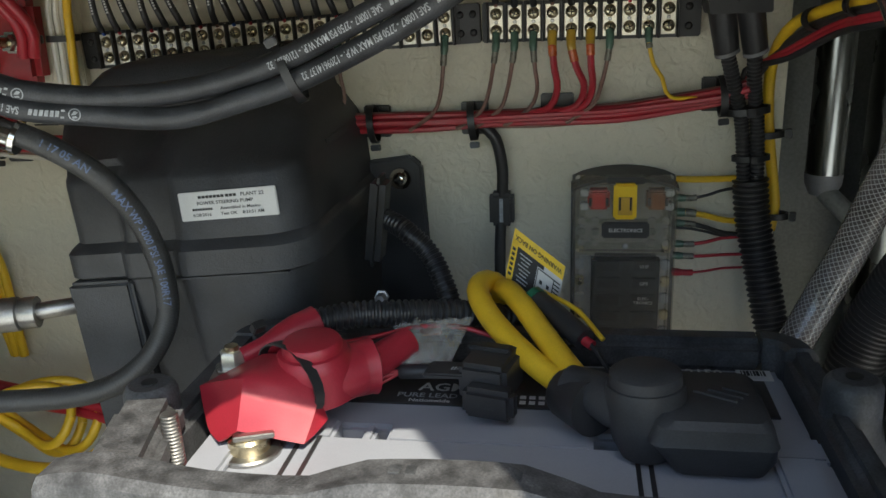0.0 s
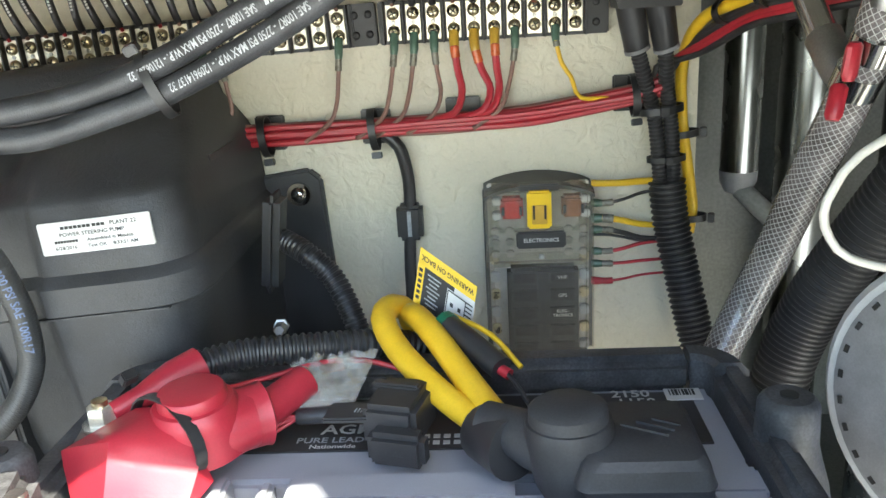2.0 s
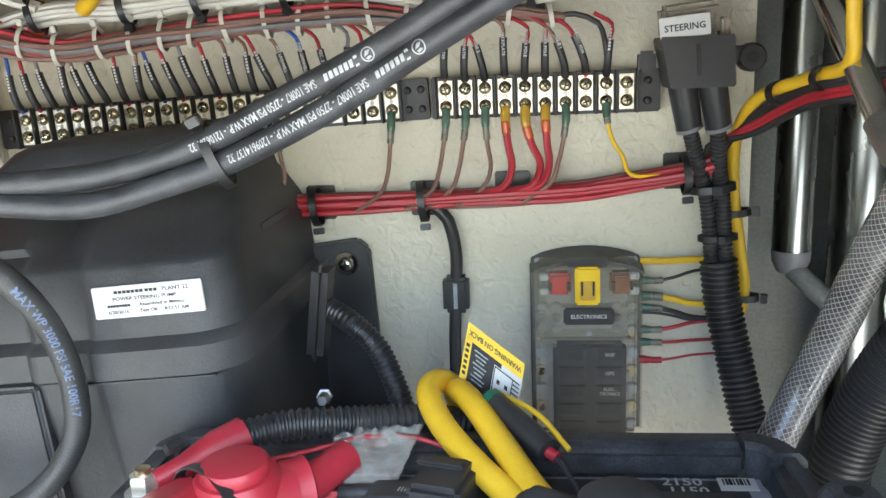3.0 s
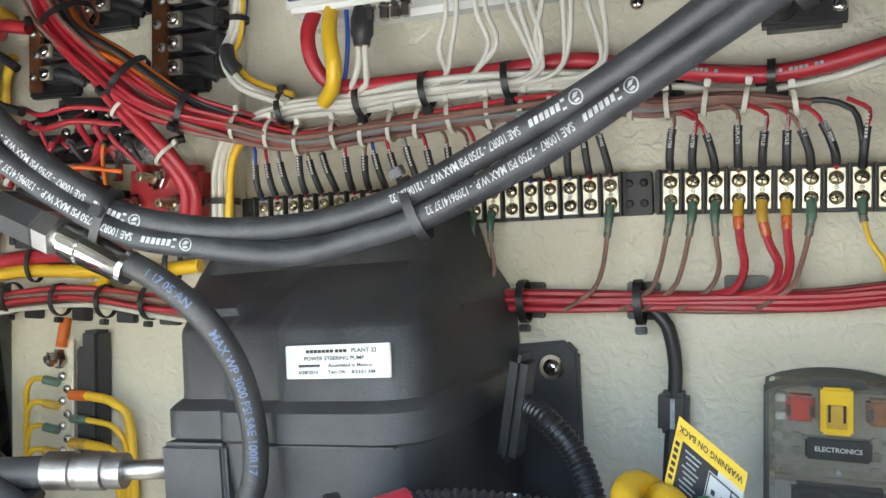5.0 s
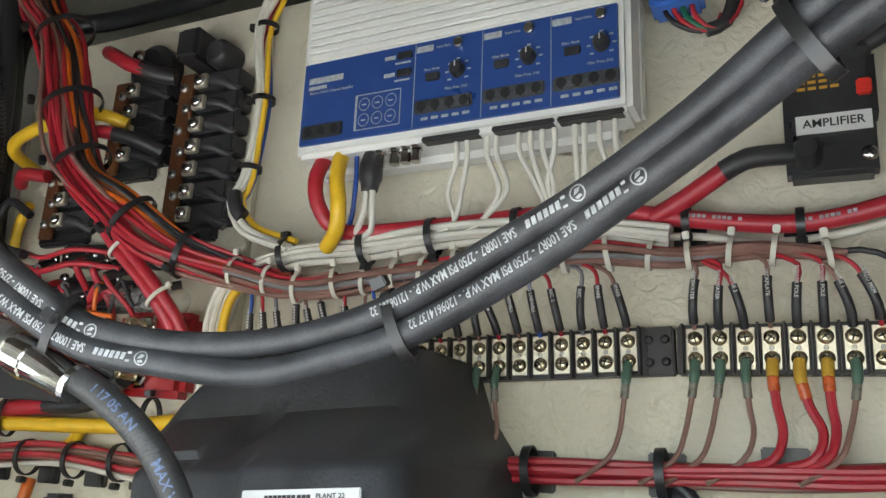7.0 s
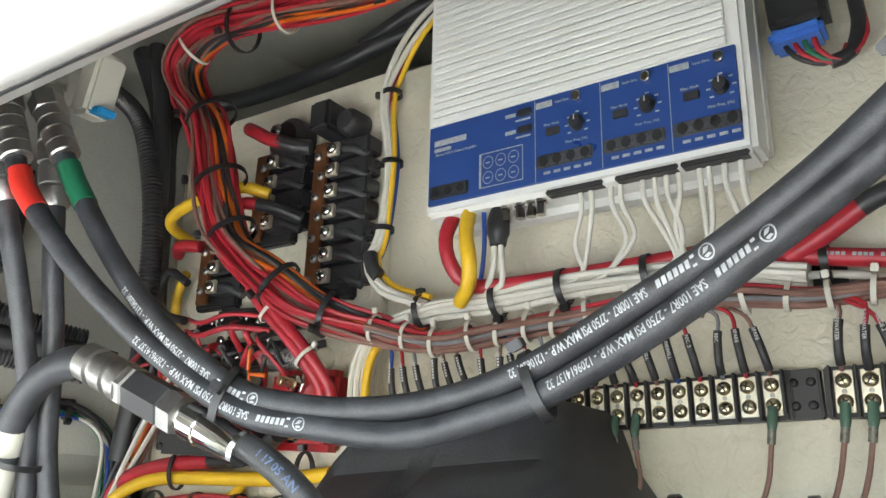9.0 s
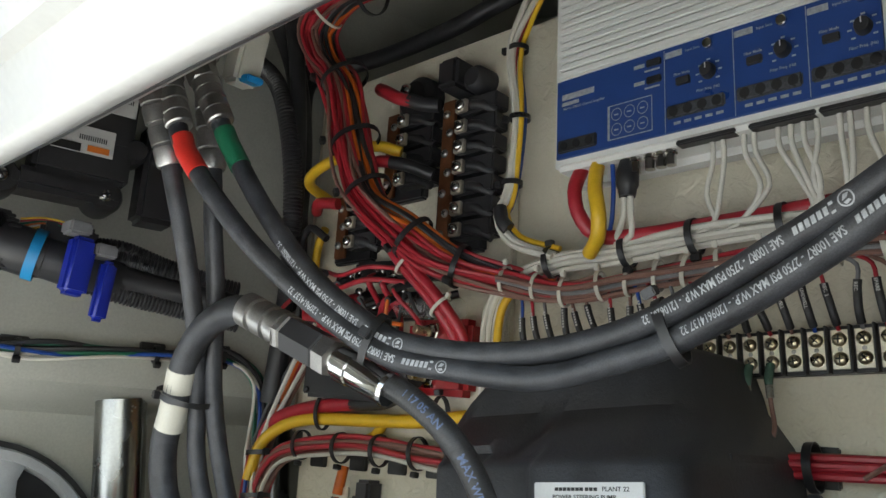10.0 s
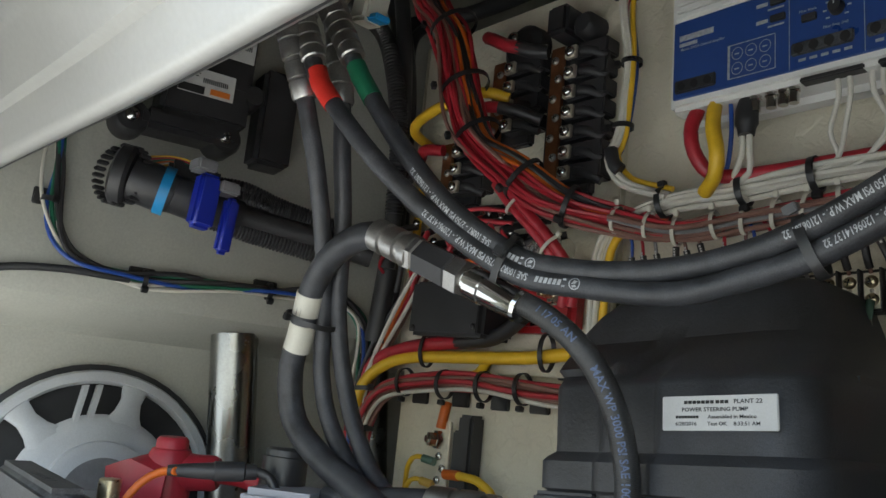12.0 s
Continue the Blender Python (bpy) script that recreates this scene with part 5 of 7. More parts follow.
# drops from the speaker sockets into the harness
for xs in ((-0.168, -0.176, -0.172), (-0.160, -0.166, -0.172), (-0.145, -0.138, -0.150), (-0.138, -0.132, -0.150), (-0.122, -0.112, -0.106), (-0.114, -0.108, -0.104), (-0.106, -0.100, -0.104), (-0.098, -0.104, -0.100), (-0.084, -0.084, -0.086), (-0.078, -0.080, -0.086), (-0.068, -0.062, -0.060), (-0.058, -0.056, -0.058)):
    cable("wire", [(xs[0], 0.634, 0.768), (xs[0], 0.636, 0.752), (xs[1], 0.642, 0.730), (xs[2], 0.646, 0.712), (xs[2] - 0.012, 0.644, 0.703), (xs[2] - 0.03, 0.646, 0.702)], 0.0019, WHITE, wh, step=0.005)
rc = thing("power_cable", (-0.1, P, 0.71), "thick red power cable along the panel", "cable")
cable("cable", [(-0.275, 0.636, 0.768), (-0.277, 0.628, 0.745), (-0.272, 0.632, 0.722), (-0.255, 0.642, 0.709), (-0.190, 0.652, 0.711), (-0.124, 0.655, 0.714), (-0.079, 0.657, 0.716), (-0.023, 0.661, 0.706), (0.045, 0.663, 0.698), (0.101, 0.660, 0.707), (0.15, 0.655, 0.722), (0.20, 0.65, 0.74)], 0.0058, RED, rc, sides=12)
rcl = spline([(-0.023, 0.661, 0.706), (0.045, 0.663, 0.698), (0.101, 0.660, 0.707), (0.15, 0.655, 0.722)], 0.006)
for k in range(22):
    if k % 5 != 4:
        bm = bmesh.new()
        bm.faces.new([bm.verts.new(q) for q in ((0, -0.0011, 0), (0.0022, -0.0011, 0), (0.0022, 0.0011, 0), (0, 0.0011, 0))])
        me = bpy.data.meshes.new("print_bar")
        bm.to_mesh(me), bm.free()
        wrap_mesh(me, rcl, 0.0060, 0.004 + 0.0030 * k + (0.030 if k > 10 else 0), 4, INKGREY, rc, False, "print_bar")
for x, z in ((-0.02, 0.705), (0.045, 0.698)):
    part("tie_mount", box((x, P - 0.003, z - 0.004), (0.020, 0.006, 0.024), 0.001), TIE, rc)
    tie(rc, (x, 0.663, z), (1, 0, 0.0), 0.0075, 0.0085, 0.005, head=(0, -0.1, -1))
cable("white_wire", [(-0.06, 0.662, 0.694), (-0.02, 0.668, 0.696), (0.03, 0.669, 0.689), (0.08, 0.668, 0.694), (0.12, 0.665, 0.705)], 0.0025, WHITE, rc)
yc2 = thing("power_cable", (-0.255, P, 0.74), "thick yellow ground cable from the amplifier", "cable")
cable("cable", [(-0.260, 0.634, 0.768), (-0.256, 0.624, 0.745), (-0.250, 0.620, 0.722), (-0.254, 0.626, 0.706), (-0.27, 0.64, 0.698)], 0.0058, YELLOW, yc2, sides=12)
sig = thing("signal_cable", (-0.235, P, 0.74), "black signal plugs with blue and white leads under the amplifier", "cable")
part("plug", turned((-0.234, 0.634, 0.764), (-0.233, 0.632, 0.735), [(0, 0.006), (0.3, 0.0085), (0.7, 0.0085), (0.8, 0.007), (1, 0.006)], 14), BLACK, sig)
for dx in (-0.003, 0.003):
    cable("lead", [(-0.234 + dx, 0.633, 0.738), (-0.234 + dx, 0.634, 0.722), (-0.240 + dx * 2, 0.640, 0.708), (-0.25, 0.645, 0.702)], 0.0025, WHITE, sig)
cable("lead", [(-0.248, 0.635, 0.768), (-0.246, 0.634, 0.74), (-0.252, 0.64, 0.715), (-0.262, 0.645, 0.705)], 0.0018, BLUE, sig)

# vertical lead bundle between the posts and the amplifier
wv = thing("wire_harness", (-0.36, P, 0.82), "white, red and yellow leads tied upright beside the amplifier", "wiring harness")
WV = [(-0.29, 0.66, 0.995), (-0.331, 0.652, 0.955), (-0.353, 0.651, 0.918), (-0.359, 0.651, 0.890), (-0.352, 0.651, 0.830), (-0.358, 0.650, 0.765), (-0.363, 0.645, 0.742), (-0.346, 0.645, 0.718), (-0.305, 0.648, 0.703)]
bundle("wire", WV, [(WHITE, 0.0028), (RED, 0.0022), (YELLOW, 0.0024), (WHITE, 0.0028), (BLUE, 0.002)], 0.0075, wv, flat=0.8, wander=0.5, seed=11)
for x, z, y in ((-0.357, 0.900, 0.651), (-0.352, 0.832, 0.651), (-0.357, 0.772, 0.650)):
    tie(wv, (x, y, z), (0, 0, 1), 0.0085, 0.0085, 0.0045, up=(1, 0, 0), head=(-1, -0.3, 0))
cable("sleeve", [(-0.361, 0.640, 0.748), (-0.356, 0.638, 0.735), (-0.350, 0.640, 0.728)], 0.0062, BLACK, wv)

# ---- power posts and fuse rows ----
def bus_row(name, x, z0, z1, count, side, lean=0.0):
    """An upright copper bar with screws, and a row of black fused ways with steel screws beside it."""
    ob = thing("bus_bar", (x, P, (z0 + z1) / 2), name, "bus bar", "bus bars")
    part("base", box((x + side * 0.012, P - 0.013, (z0 + z1) / 2), (0.060, 0.010, z1 - z0 + 0.016), 0.002), BLACK, ob)
    part("copper_bar", box((x, P - 0.0245, (z0 + z1) / 2), (0.016, 0.004, z1 - z0 + 0.008), 0.0008), COPPER, ob, "dull brown copper bar")
    for k in range(count):
        z = z0 + (z1 - z0) * (k + 0.5) / count
        screw((x + (0.003 if k % 2 else -0.002), P - 0.0268, z), (0, -1, 0), 0.0042, ob, ZINC)
        way = part("fuse_way", box((x + side * 0.040, P - 0.022, z), (0.046, 0.020, (z1 - z0) / count * 0.80), 0.0015), BLACK, ob)
        part("terminal", box((x + side * 0.023, P - 0.0335, z), (0.013, 0.005, 0.0125), 0.0008), PLATE, way)
        screw((x + side * 0.023, P - 0.0365, z), (0, -1, 0), 0.0052, way, STEEL)
        cable("shrink_sleeve", [(x + side * 0.034, P - 0.0315, z), (x + side * 0.047, P - 0.030, z - 0.003), (x + side * 0.060, P - 0.024, z - 0.010)], 0.0048, BLACK, way, sides=10)
    return ob


bus_row("copper bus bar with black fused ways and steel screws", -0.441, 0.728, 0.868, 7, 1)
bus_row("short copper bus bar with black fused ways behind the red harness", -0.520, 0.790, 0.872, 4, 1)
bus_row("short copper bus bar low on the backing board", -0.588, 0.735, 0.795, 3, 1)
bigf = thing("circuit_breaker", (-0.43, P, 0.89), "black breaker block above the copper bar", "breaker")
part("body", box((-0.432, P - 0.022, 0.893), (0.026, 0.044, 0.030), 0.004), BLACK, bigf)
part("cap", turned((-0.408, P - 0.01, 0.886), (-0.408, P - 0.034, 0.886), [(0, 0.014), (0.8, 0.013), (1, 0.009)], 18), BLACK, bigf)
posts2 = thing("power_post", (-0.49, P, 0.885), "round black power post with a thick red cable", "power post")
part("base", turned((-0.490, P - 0.009, 0.886), (-0.490, P - 0.030, 0.886), [(0, 0.026), (0.7, 0.025), (1, 0.018)], 24), BLACK, posts2)
screw((-0.498, P - 0.032, 0.896), (0, -1, 0), 0.007, posts2, STEEL, "post_nut")
cable("red_cable", [(-0.522, P - 0.045, 0.898), (-0.508, P - 0.050, 0.890), (-0.488, P - 0.050, 0.878), (-0.472, P - 0.046, 0.872)], 0.0068, RED, posts2)
cable("shrink_sleeve", [(-0.476, P - 0.047, 0.874), (-0.462, P - 0.042, 0.868), (-0.447, P - 0.034, 0.866)], 0.0072, BLACK, posts2)
jump = thing("jumper_cable", (-0.54, P, 0.815), "short yellow and red jumper cables between the bus bars", "cable")
cable("yellow_jumper", [(-0.632, P - 0.012, 0.806), (-0.624, P - 0.045, 0.812), (-0.60, P - 0.060, 0.818), (-0.55, P - 0.064, 0.826), (-0.505, P - 0.060, 0.828), (-0.484, P - 0.045, 0.822)], 0.0058, YELLOW, jump)
cable("red_jumper", [(-0.53, P - 0.045, 0.800), (-0.515, P - 0.060, 0.809), (-0.495, P - 0.062, 0.810), (-0.480, P - 0.056, 0.807)], 0.0058, RED, jump)
cable("shrink_sleeve", [(-0.484, P - 0.058, 0.808), (-0.468, P - 0.050, 0.804), (-0.450, P - 0.034, 0.796)], 0.0064, BLACK, jump)
cable("red_jumper", [(-0.628, P - 0.03, 0.787), (-0.605, P - 0.045, 0.789), (-0.580, P - 0.040, 0.786)], 0.0062, RED, jump)
cable("yellow_riser", [(-0.640, P - 0.016, 0.66), (-0.636, P - 0.018, 0.70), (-0.628, P - 0.024, 0.745), (-0.61, P - 0.03, 0.765)], 0.0046, YELLOW, jump)
cable("black_loop", [(-0.600, P - 0.035, 0.752), (-0.622, P - 0.040, 0.766), (-0.634, P - 0.040, 0.755), (-0.628, P - 0.045, 0.735), (-0.60, P - 0.055, 0.716), (-0.565, P - 0.06, 0.706)], 0.0042, BLACK, jump)

# lower row of ring terminals and the red stud block
row2 = thing("terminal_block", (-0.53, P, 0.68), "black terminal block with ring terminals and red and orange leads", "terminal block")
part("body", box((-0.535, P - 0.018, 0.676), (0.16, 0.020, 0.026), 0.003, (0, 2, 0)), BLACK, row2)
part("body", box((-0.50, P - 0.020, 0.710), (0.12, 0.016, 0.020), 0.003, (0, 4, 0)), BLACK, row2)
for k in range(6):
    screw((-0.60 + 0.026 * k, P - 0.0295, 0.678 - 0.001 * k), (0, -1, 0), 0.0048, row2, STEEL)
for k in range(4):
    screw((-0.55 + 0.028 * k, P - 0.0295, 0.712 - 0.0015 * k), (0, -1, 0), 0.0042, row2, STEEL)
part("fuse_cover", rod((-0.48, P - 0.034, 0.672), (-0.405, P - 0.034, 0.664), 0.011), CLEAR, row2, "clear fuse cover")
lead_r = random.Random(9)
for k in range(9):
    x = -0.62 + 0.026 * k
    cable("lead", [(x, P - 0.034, 0.677), (x - 0.008, P - 0.044, 0.672 - 0.012 * (k % 2)), (x - 0.022, P - 0.048, 0.664 + lead_r.uniform(-0.01, 0.02)), (x - 0.045, P - 0.035, 0.655 + lead_r.uniform(-0.02, 0.03))], lead_r.choice([0.0018, 0.0024, 0.0032]), lead_r.choice([RED, RED, ORANGE, BLACK, RED]), row2)
    cable("shrink_sleeve", [(x + 0.004, P - 0.034, 0.678), (x - 0.004, P - 0.040, 0.675), (x - 0.010, P - 0.044, 0.671)], 0.0036, BLACK, row2)
for z0, m, r in ((0.706, RED, 0.0022), (0.694, RED, 0.0026), (0.655, ORANGE, 0.002)):
    cable("lead", [(-0.58, P - 0.045, z0 + 0.006), (-0.54, P - 0.060, z0 - 0.004), (-0.50, P - 0.062, z0), (-0.46, P - 0.050, z0 - 0.004)], r, m, row2)
for k in range(12):
    x, z = -0.630 + 0.0155 * k, 0.694 + 0.012 * math.sin(k * 1.7)
    end = (x + lead_r.uniform(-0.035, 0.02), P - 0.03 - 0.03 * lead_r.random(), z - 0.028 - 0.02 * lead_r.random())
    mid = (x + lead_r.uniform(-0.012, 0.012), P - 0.058, z - 0.010)
    cable("lead", [(x, P - 0.036, z), mid, end, (end[0] - 0.010, P - 0.02, end[2] - 0.016)], lead_r.choice([0.0018, 0.0022, 0.0030]), lead_r.choice([RED, BLACK, RED, ORANGE, RED, BLACK]), row2)
    cable("shrink_sleeve", [(x, P - 0.036, z), (x * 0.5 + mid[0] * 0.5, P - 0.048, z - 0.004), mid], 0.0038, BLACK, row2)
    screw((x + 0.002, P - 0.040, z + 0.003), (0, -1, 0), 0.0044, row2, STEEL)
stud = thing("stud_block", (-0.435, P, 0.625), "red insulator block with four plated power studs", "stud block")
part("block", box((-0.437, P - 0.020, 0.624), (0.078, 0.022, 0.068), 0.006, (0, 2, 0)), REDBLOCK, stud)
for x, z in ((-0.438, 0.645), (-0.463, 0.624), (-0.417, 0.623), (-0.440, 0.605)):
    part("nut", turned((x, P - 0.030, z), (x - 0.002, P - 0.038, z), [(0, 0.010), (0.35, 0.010), (0.36, 0.0078), (1, 0.0074)], 6), STEEL, stud)
    part("stud", rod((x, P - 0.034, z), (x - 0.004, P - 0.052, z + 0.001), 0.0042), BRASS, stud)
for a, b2 in (((-0.56, P - 0.055, 0.652), (-0.455, P - 0.040, 0.607)), ((-0.545, P - 0.06, 0.645), (-0.466, P - 0.042, 0.623)), ((-0.600, P - 0.050, 0.668), (-0.480, P - 0.045, 0.634))):
    a, b2 = Vector(a), Vector(b2)
    cable("red_cable", [a, a.lerp(b2, 0.3) + Vector((0, -0.008, 0.004)), a.lerp(b2, 0.6)], 0.0060, RED, stud)
    cable("shrink_sleeve", [a.lerp(b2, 0.58), a.lerp(b2, 0.8), b2], 0.0063, BLACK, stud)

# the big red and orange harness that hangs down in front of the posts
big = thing("wire_harness", (-0.5, 0.59, 0.8), "thick red, orange and black wire harness tied with black straps", "wiring harness")
BIG = [(-0.30, 0.585, 0.962), (-0.37, 0.580, 0.968), (-0.47, 0.580, 0.980), (-0.545, 0.582, 0.986), (-0.585, 0.588, 0.965), (-0.575, 0.592, 0.930), (-0.545, 0.593, 0.895), (-0.519, 0.592, 0.828), (-0.494, 0.592, 0.773), (-0.438, 0.595, 0.722), (-0.395, 0.610, 0.695), (-0.350, 0.634, 0.680), (-0.30, 0.648, 0.672)]
bundle("wire", BIG[:9] + [(-0.447, 0.597, 0.728), (-0.41, 0.612, 0.698), (-0.36, 0.638, 0.683), (-0.31, 0.652, 0.672), (-0.27, 0.657, 0.676)], [(RED, 0.0023)] * 9 + [(BROWN, 0.0021), (RED, 0.0022), (RED, 0.0022)] * 3 + [(RED, 0.0022), (BROWN, 0.0020)] * 3, 0.0145, big, flat=0.75, wander=0.45, seed=21, thin=0.5)
bundle("wire", [(p[0] + 0.013, p[1] + 0.009, p[2] - 0.005) for p in BIG[:9]] + [(-0.43, 0.600, 0.735), (-0.39, 0.618, 0.705), (-0.35, 0.640, 0.690), (-0.31, 0.652, 0.678)], [(GREY, 0.0019), (BLACK, 0.0022), (ORANGE, 0.0021)] * 3 + [(RED, 0.0021), (BLACK, 0.0021), (ORANGE, 0.0021), (RED, 0.0021)] * 3, 0.0112, big, flat=0.75, wander=0.55, seed=22, thin=0.5)
for p, q, rx, rz in (((-0.535, 0.597, 0.898), (0.40, 0, -1), 0.021, 0.026), ((-0.509, 0.597, 0.826), (0.4, 0, -1), 0.021, 0.026), ((-0.485, 0.597, 0.772), (0.5, 0, -1), 0.019, 0.024), ((-0.428, 0.604, 0.722), (0.8, 0.3, -0.9), 0.017, 0.022), ((-0.388, 0.623, 0.696), (0.9, 0.4, -0.4), 0.015, 0.019), ((-0.49, 0.586, 0.976), (1, 0, -0.1), 0.02, 0.024)):
    tie(big, p, q, rx, rz, 0.005, up=(0.9, 0, 0.4), head=(-0.2, -0.8, -0.5))
for p, q in (((-0.56, 0.586, 0.975), (-0.8, 0, -0.5)), ((-0.43, 0.583, 0.972), (1, 0, 0))):
    tie(big, p, q, 0.017, 0.021, 0.003, NYLON, up=(0.3, 0, 1), head=(0, -0.2, 1))
swx = thing("red_cable_run", (-0.41, 0.62, 0.67), "pair of thick red cables crossing to the stud block", "cable")
for dx in (-0.005, 0.005):
    cable("cable", [(-0.455 + dx, 0.602, 0.722), (-0.437 + dx, 0.606, 0.700), (-0.408 + dx, 0.616, 0.668), (-0.392 + dx, 0.632, 0.636), (-0.398 + dx, 0.64, 0.612)], 0.0048, RED, swx, sides=10)
for p in ((-0.437, 0.606, 0.700), (-0.404, 0.619, 0.662)):
    tie(swx, p, (0.6, 0.2, -0.7), 0.0075, 0.011, 0.003, NYLON, up=(1, 0, 0.5), head=(0, -0.3, 1))

# ---- lower left of the panel ----
lowb = thing("power_cable", (-0.55, P, 0.57), "red and yellow battery cables tied together low on the panel", "cable")
cable("red_cable", [(-0.690, 0.64, 0.45), (-0.688, 0.645, 0.52), (-0.668, 0.648, 0.558), (-0.62, 0.650, 0.574), (-0.56, 0.650, 0.580), (-0.535, 0.650, 0.581)], 0.0072, RED, lowb)
cable("shrink_sleeve", [(-0.540, 0.650, 0.581), (-0.50, 0.648, 0.583), (-0.47, 0.642, 0.59), (-0.445, 0.636, 0.602)], 0.0074, BLACK, lowb)
cable("yellow_cable", [(-0.680, 0.635, 0.50), (-0.672, 0.640, 0.535), (-0.645, 0.646, 0.556), (-0.60, 0.649, 0.565), (-0.52, 0.650, 0.566), (-0.45, 0.650, 0.567), (-0.40, 0.655, 0.572)], 0.0062, YELLOW, lowb)
cable("yellow_cable", [(-0.50, 0.655, 0.566), (-0.52, 0.662, 0.552), (-0.55, 0.668, 0.545)], 0.0050, YELLOW, lowb)
for x in (-0.585, -0.425):
    tie(lowb, (x, 0.650, 0.572), (1, 0, 0), 0.0095, 0.0165, 0.005, head=(0, -0.2, 1))
    part("tie_mount", box((x + 0.006, P - 0.003, 0.560), (0.024, 0.006, 0.020), 0.001), TIE, lowb)
bb = thing("wire_harness", (-0.55, P, 0.54), "brown, red and white wire harness in black tie mounts", "wiring harness")
BB = [(-0.676, 0.640, 0.44), (-0.672, 0.645, 0.49), (-0.655, 0.650, 0.522), (-0.620, 0.654, 0.536), (-0.56, 0.656, 0.541), (-0.50, 0.656, 0.540), (-0.436, 0.656, 0.536), (-0.36, 0.658, 0.532)]
bundle("wire", BB, [(BROWN, 0.0023)] * 7 + [(RED, 0.0026)] * 3 + [(WHITE, 0.0022)] * 2, 0.0105, bb, flat=0.75, wander=0.3, seed=31)
for x in (-0.622, -0.560, -0.505, -0.455):
    tie(bb, (x, 0.656, 0.539), (1, 0, 0.05), 0.012, 0.014, 0.005, head=(0, -0.2, -1))
    part("tie_mount", box((x + 0.004, P - 0.003, 0.528), (0.022, 0.006, 0.020), 0.001), TIE, bb)
dn = thing("wire_harness", (-0.68, 0.64, 0.5), "mixed red, white, orange and black leads running down the corner", "wiring harness")
bundle("wire", [(-0.600, 0.650, 0.665), (-0.622, 0.652, 0.640), (-0.648, 0.652, 0.600), (-0.668, 0.650, 0.560), (-0.678, 0.645, 0.52), (-0.668, 0.640, 0.46), (-0.655, 0.635, 0.40), (-0.645, 0.63, 0.33)], [(ORANGE, 0.0028), (RED, 0.0035), (WHITE, 0.0024), (BLACK, 0.003), (BROWN, 0.0024), (WHITE, 0.0024), (RED, 0.0024)], 0.012, dn, flat=0.8, wander=0.4, seed=41)
for p in ((-0.676, 0.645, 0.528), (-0.672, 0.641, 0.485), (-0.664, 0.638, 0.445)):
    tie(dn, p, (0.1, 0, -1), 0.014, 0.015, 0.005, up=(1, 0, 0), head=(1, -0.4, 0))
bx = thing("junction_box", (-0.54, P, 0.61), "plain black plastic junction box on the panel", "junction box")
part("box", box((-0.540, P - 0.026, 0.612), (0.105, 0.052, 0.055), 0.004, (0, 2, 0)), BLACK, bx)
part("lid", box((-0.540, P - 0.053, 0.612), (0.098, 0.003, 0.049), 0.001, (0, 2, 0)), BLACK, bx)
for dx in (-0.043, 0.043):
    screw((-0.540 + dx, P - 0.055, 0.593), (0, -1, 0), 0.003, bx, BLACK)
gb = thing("ground_bar", (-0.555, P, 0.45), "tinned ground bar on a black base with yellow crimped leads", "bus bar")
part("base", box((-0.531, P - 0.010, 0.452), (0.020, 0.020, 0.118), 0.003), BLACK, gb)
part("bar", box((-0.558, P - 0.018, 0.445), (0.016, 0.004, 0.115), 0.0008), PLATE, gb, "tinned copper bar")
part("standoff", box((-0.545, P - 0.008, 0.445), (0.012, 0.016, 0.10), 0.002), BLACK, gb)
part("stud_nut", turned((-0.566, P - 0.018, 0.484), (-0.572, P - 0.032, 0.484), [(0, 0.010), (0.3, 0.010), (0.31, 0.0075), (0.8, 0.0075), (0.81, 0.004), (1, 0.004)], 6), STEEL, gb)
for k in range(8):
    screw((-0.559 + (0.003 if k % 2 else -0.003), P - 0.021, 0.468 - 0.0115 * k), (0, -1, 0), 0.0042, gb, STEEL)
part("crimp", rod((-0.562, P - 0.022, 0.495), (-0.560, P - 0.018, 0.522), 0.0052), ORANGE, gb, "orange crimp sleeve")
for k in range(4):
    z = 0.462 - 0.022 * k
    cable("lead", [(-0.568, P - 0.022, z), (-0.590, P - 0.024, z + 0.003), (-0.605, P - 0.022, z - 0.006), (-0.612, P - 0.018, z - 0.035), (-0.614, P - 0.016, 0.33)], 0.0026, YELLOW, gb)
    part("crimp", rod((-0.566, P - 0.022, z), (-0.582, P - 0.0235, z + 0.002), 0.0042), CRIMP_Y if k % 2 else CRIMP_G, gb)
    big_r = 0.0042 if k % 2 == 0 else 0.0026
    cable("lead", [(-0.550, P - 0.022, z - 0.010), (-0.520, P - 0.026, z - 0.009), (-0.495, P - 0.026, z - 0.013), (-0.482 - 0.004 * k, P - 0.020, z - 0.035), (-0.480 - 0.004 * k, P - 0.016, 0.33)], big_r, YELLOW, gb)
    part("crimp", rod((-0.550, P - 0.022, z - 0.010), (-0.527, P - 0.025, z - 0.009), 0.0050 if k % 2 == 0 else 0.004), ORANGE if k == 0 else CRIMP_Y if k % 2 == 0 else CRIMP_G, gb)

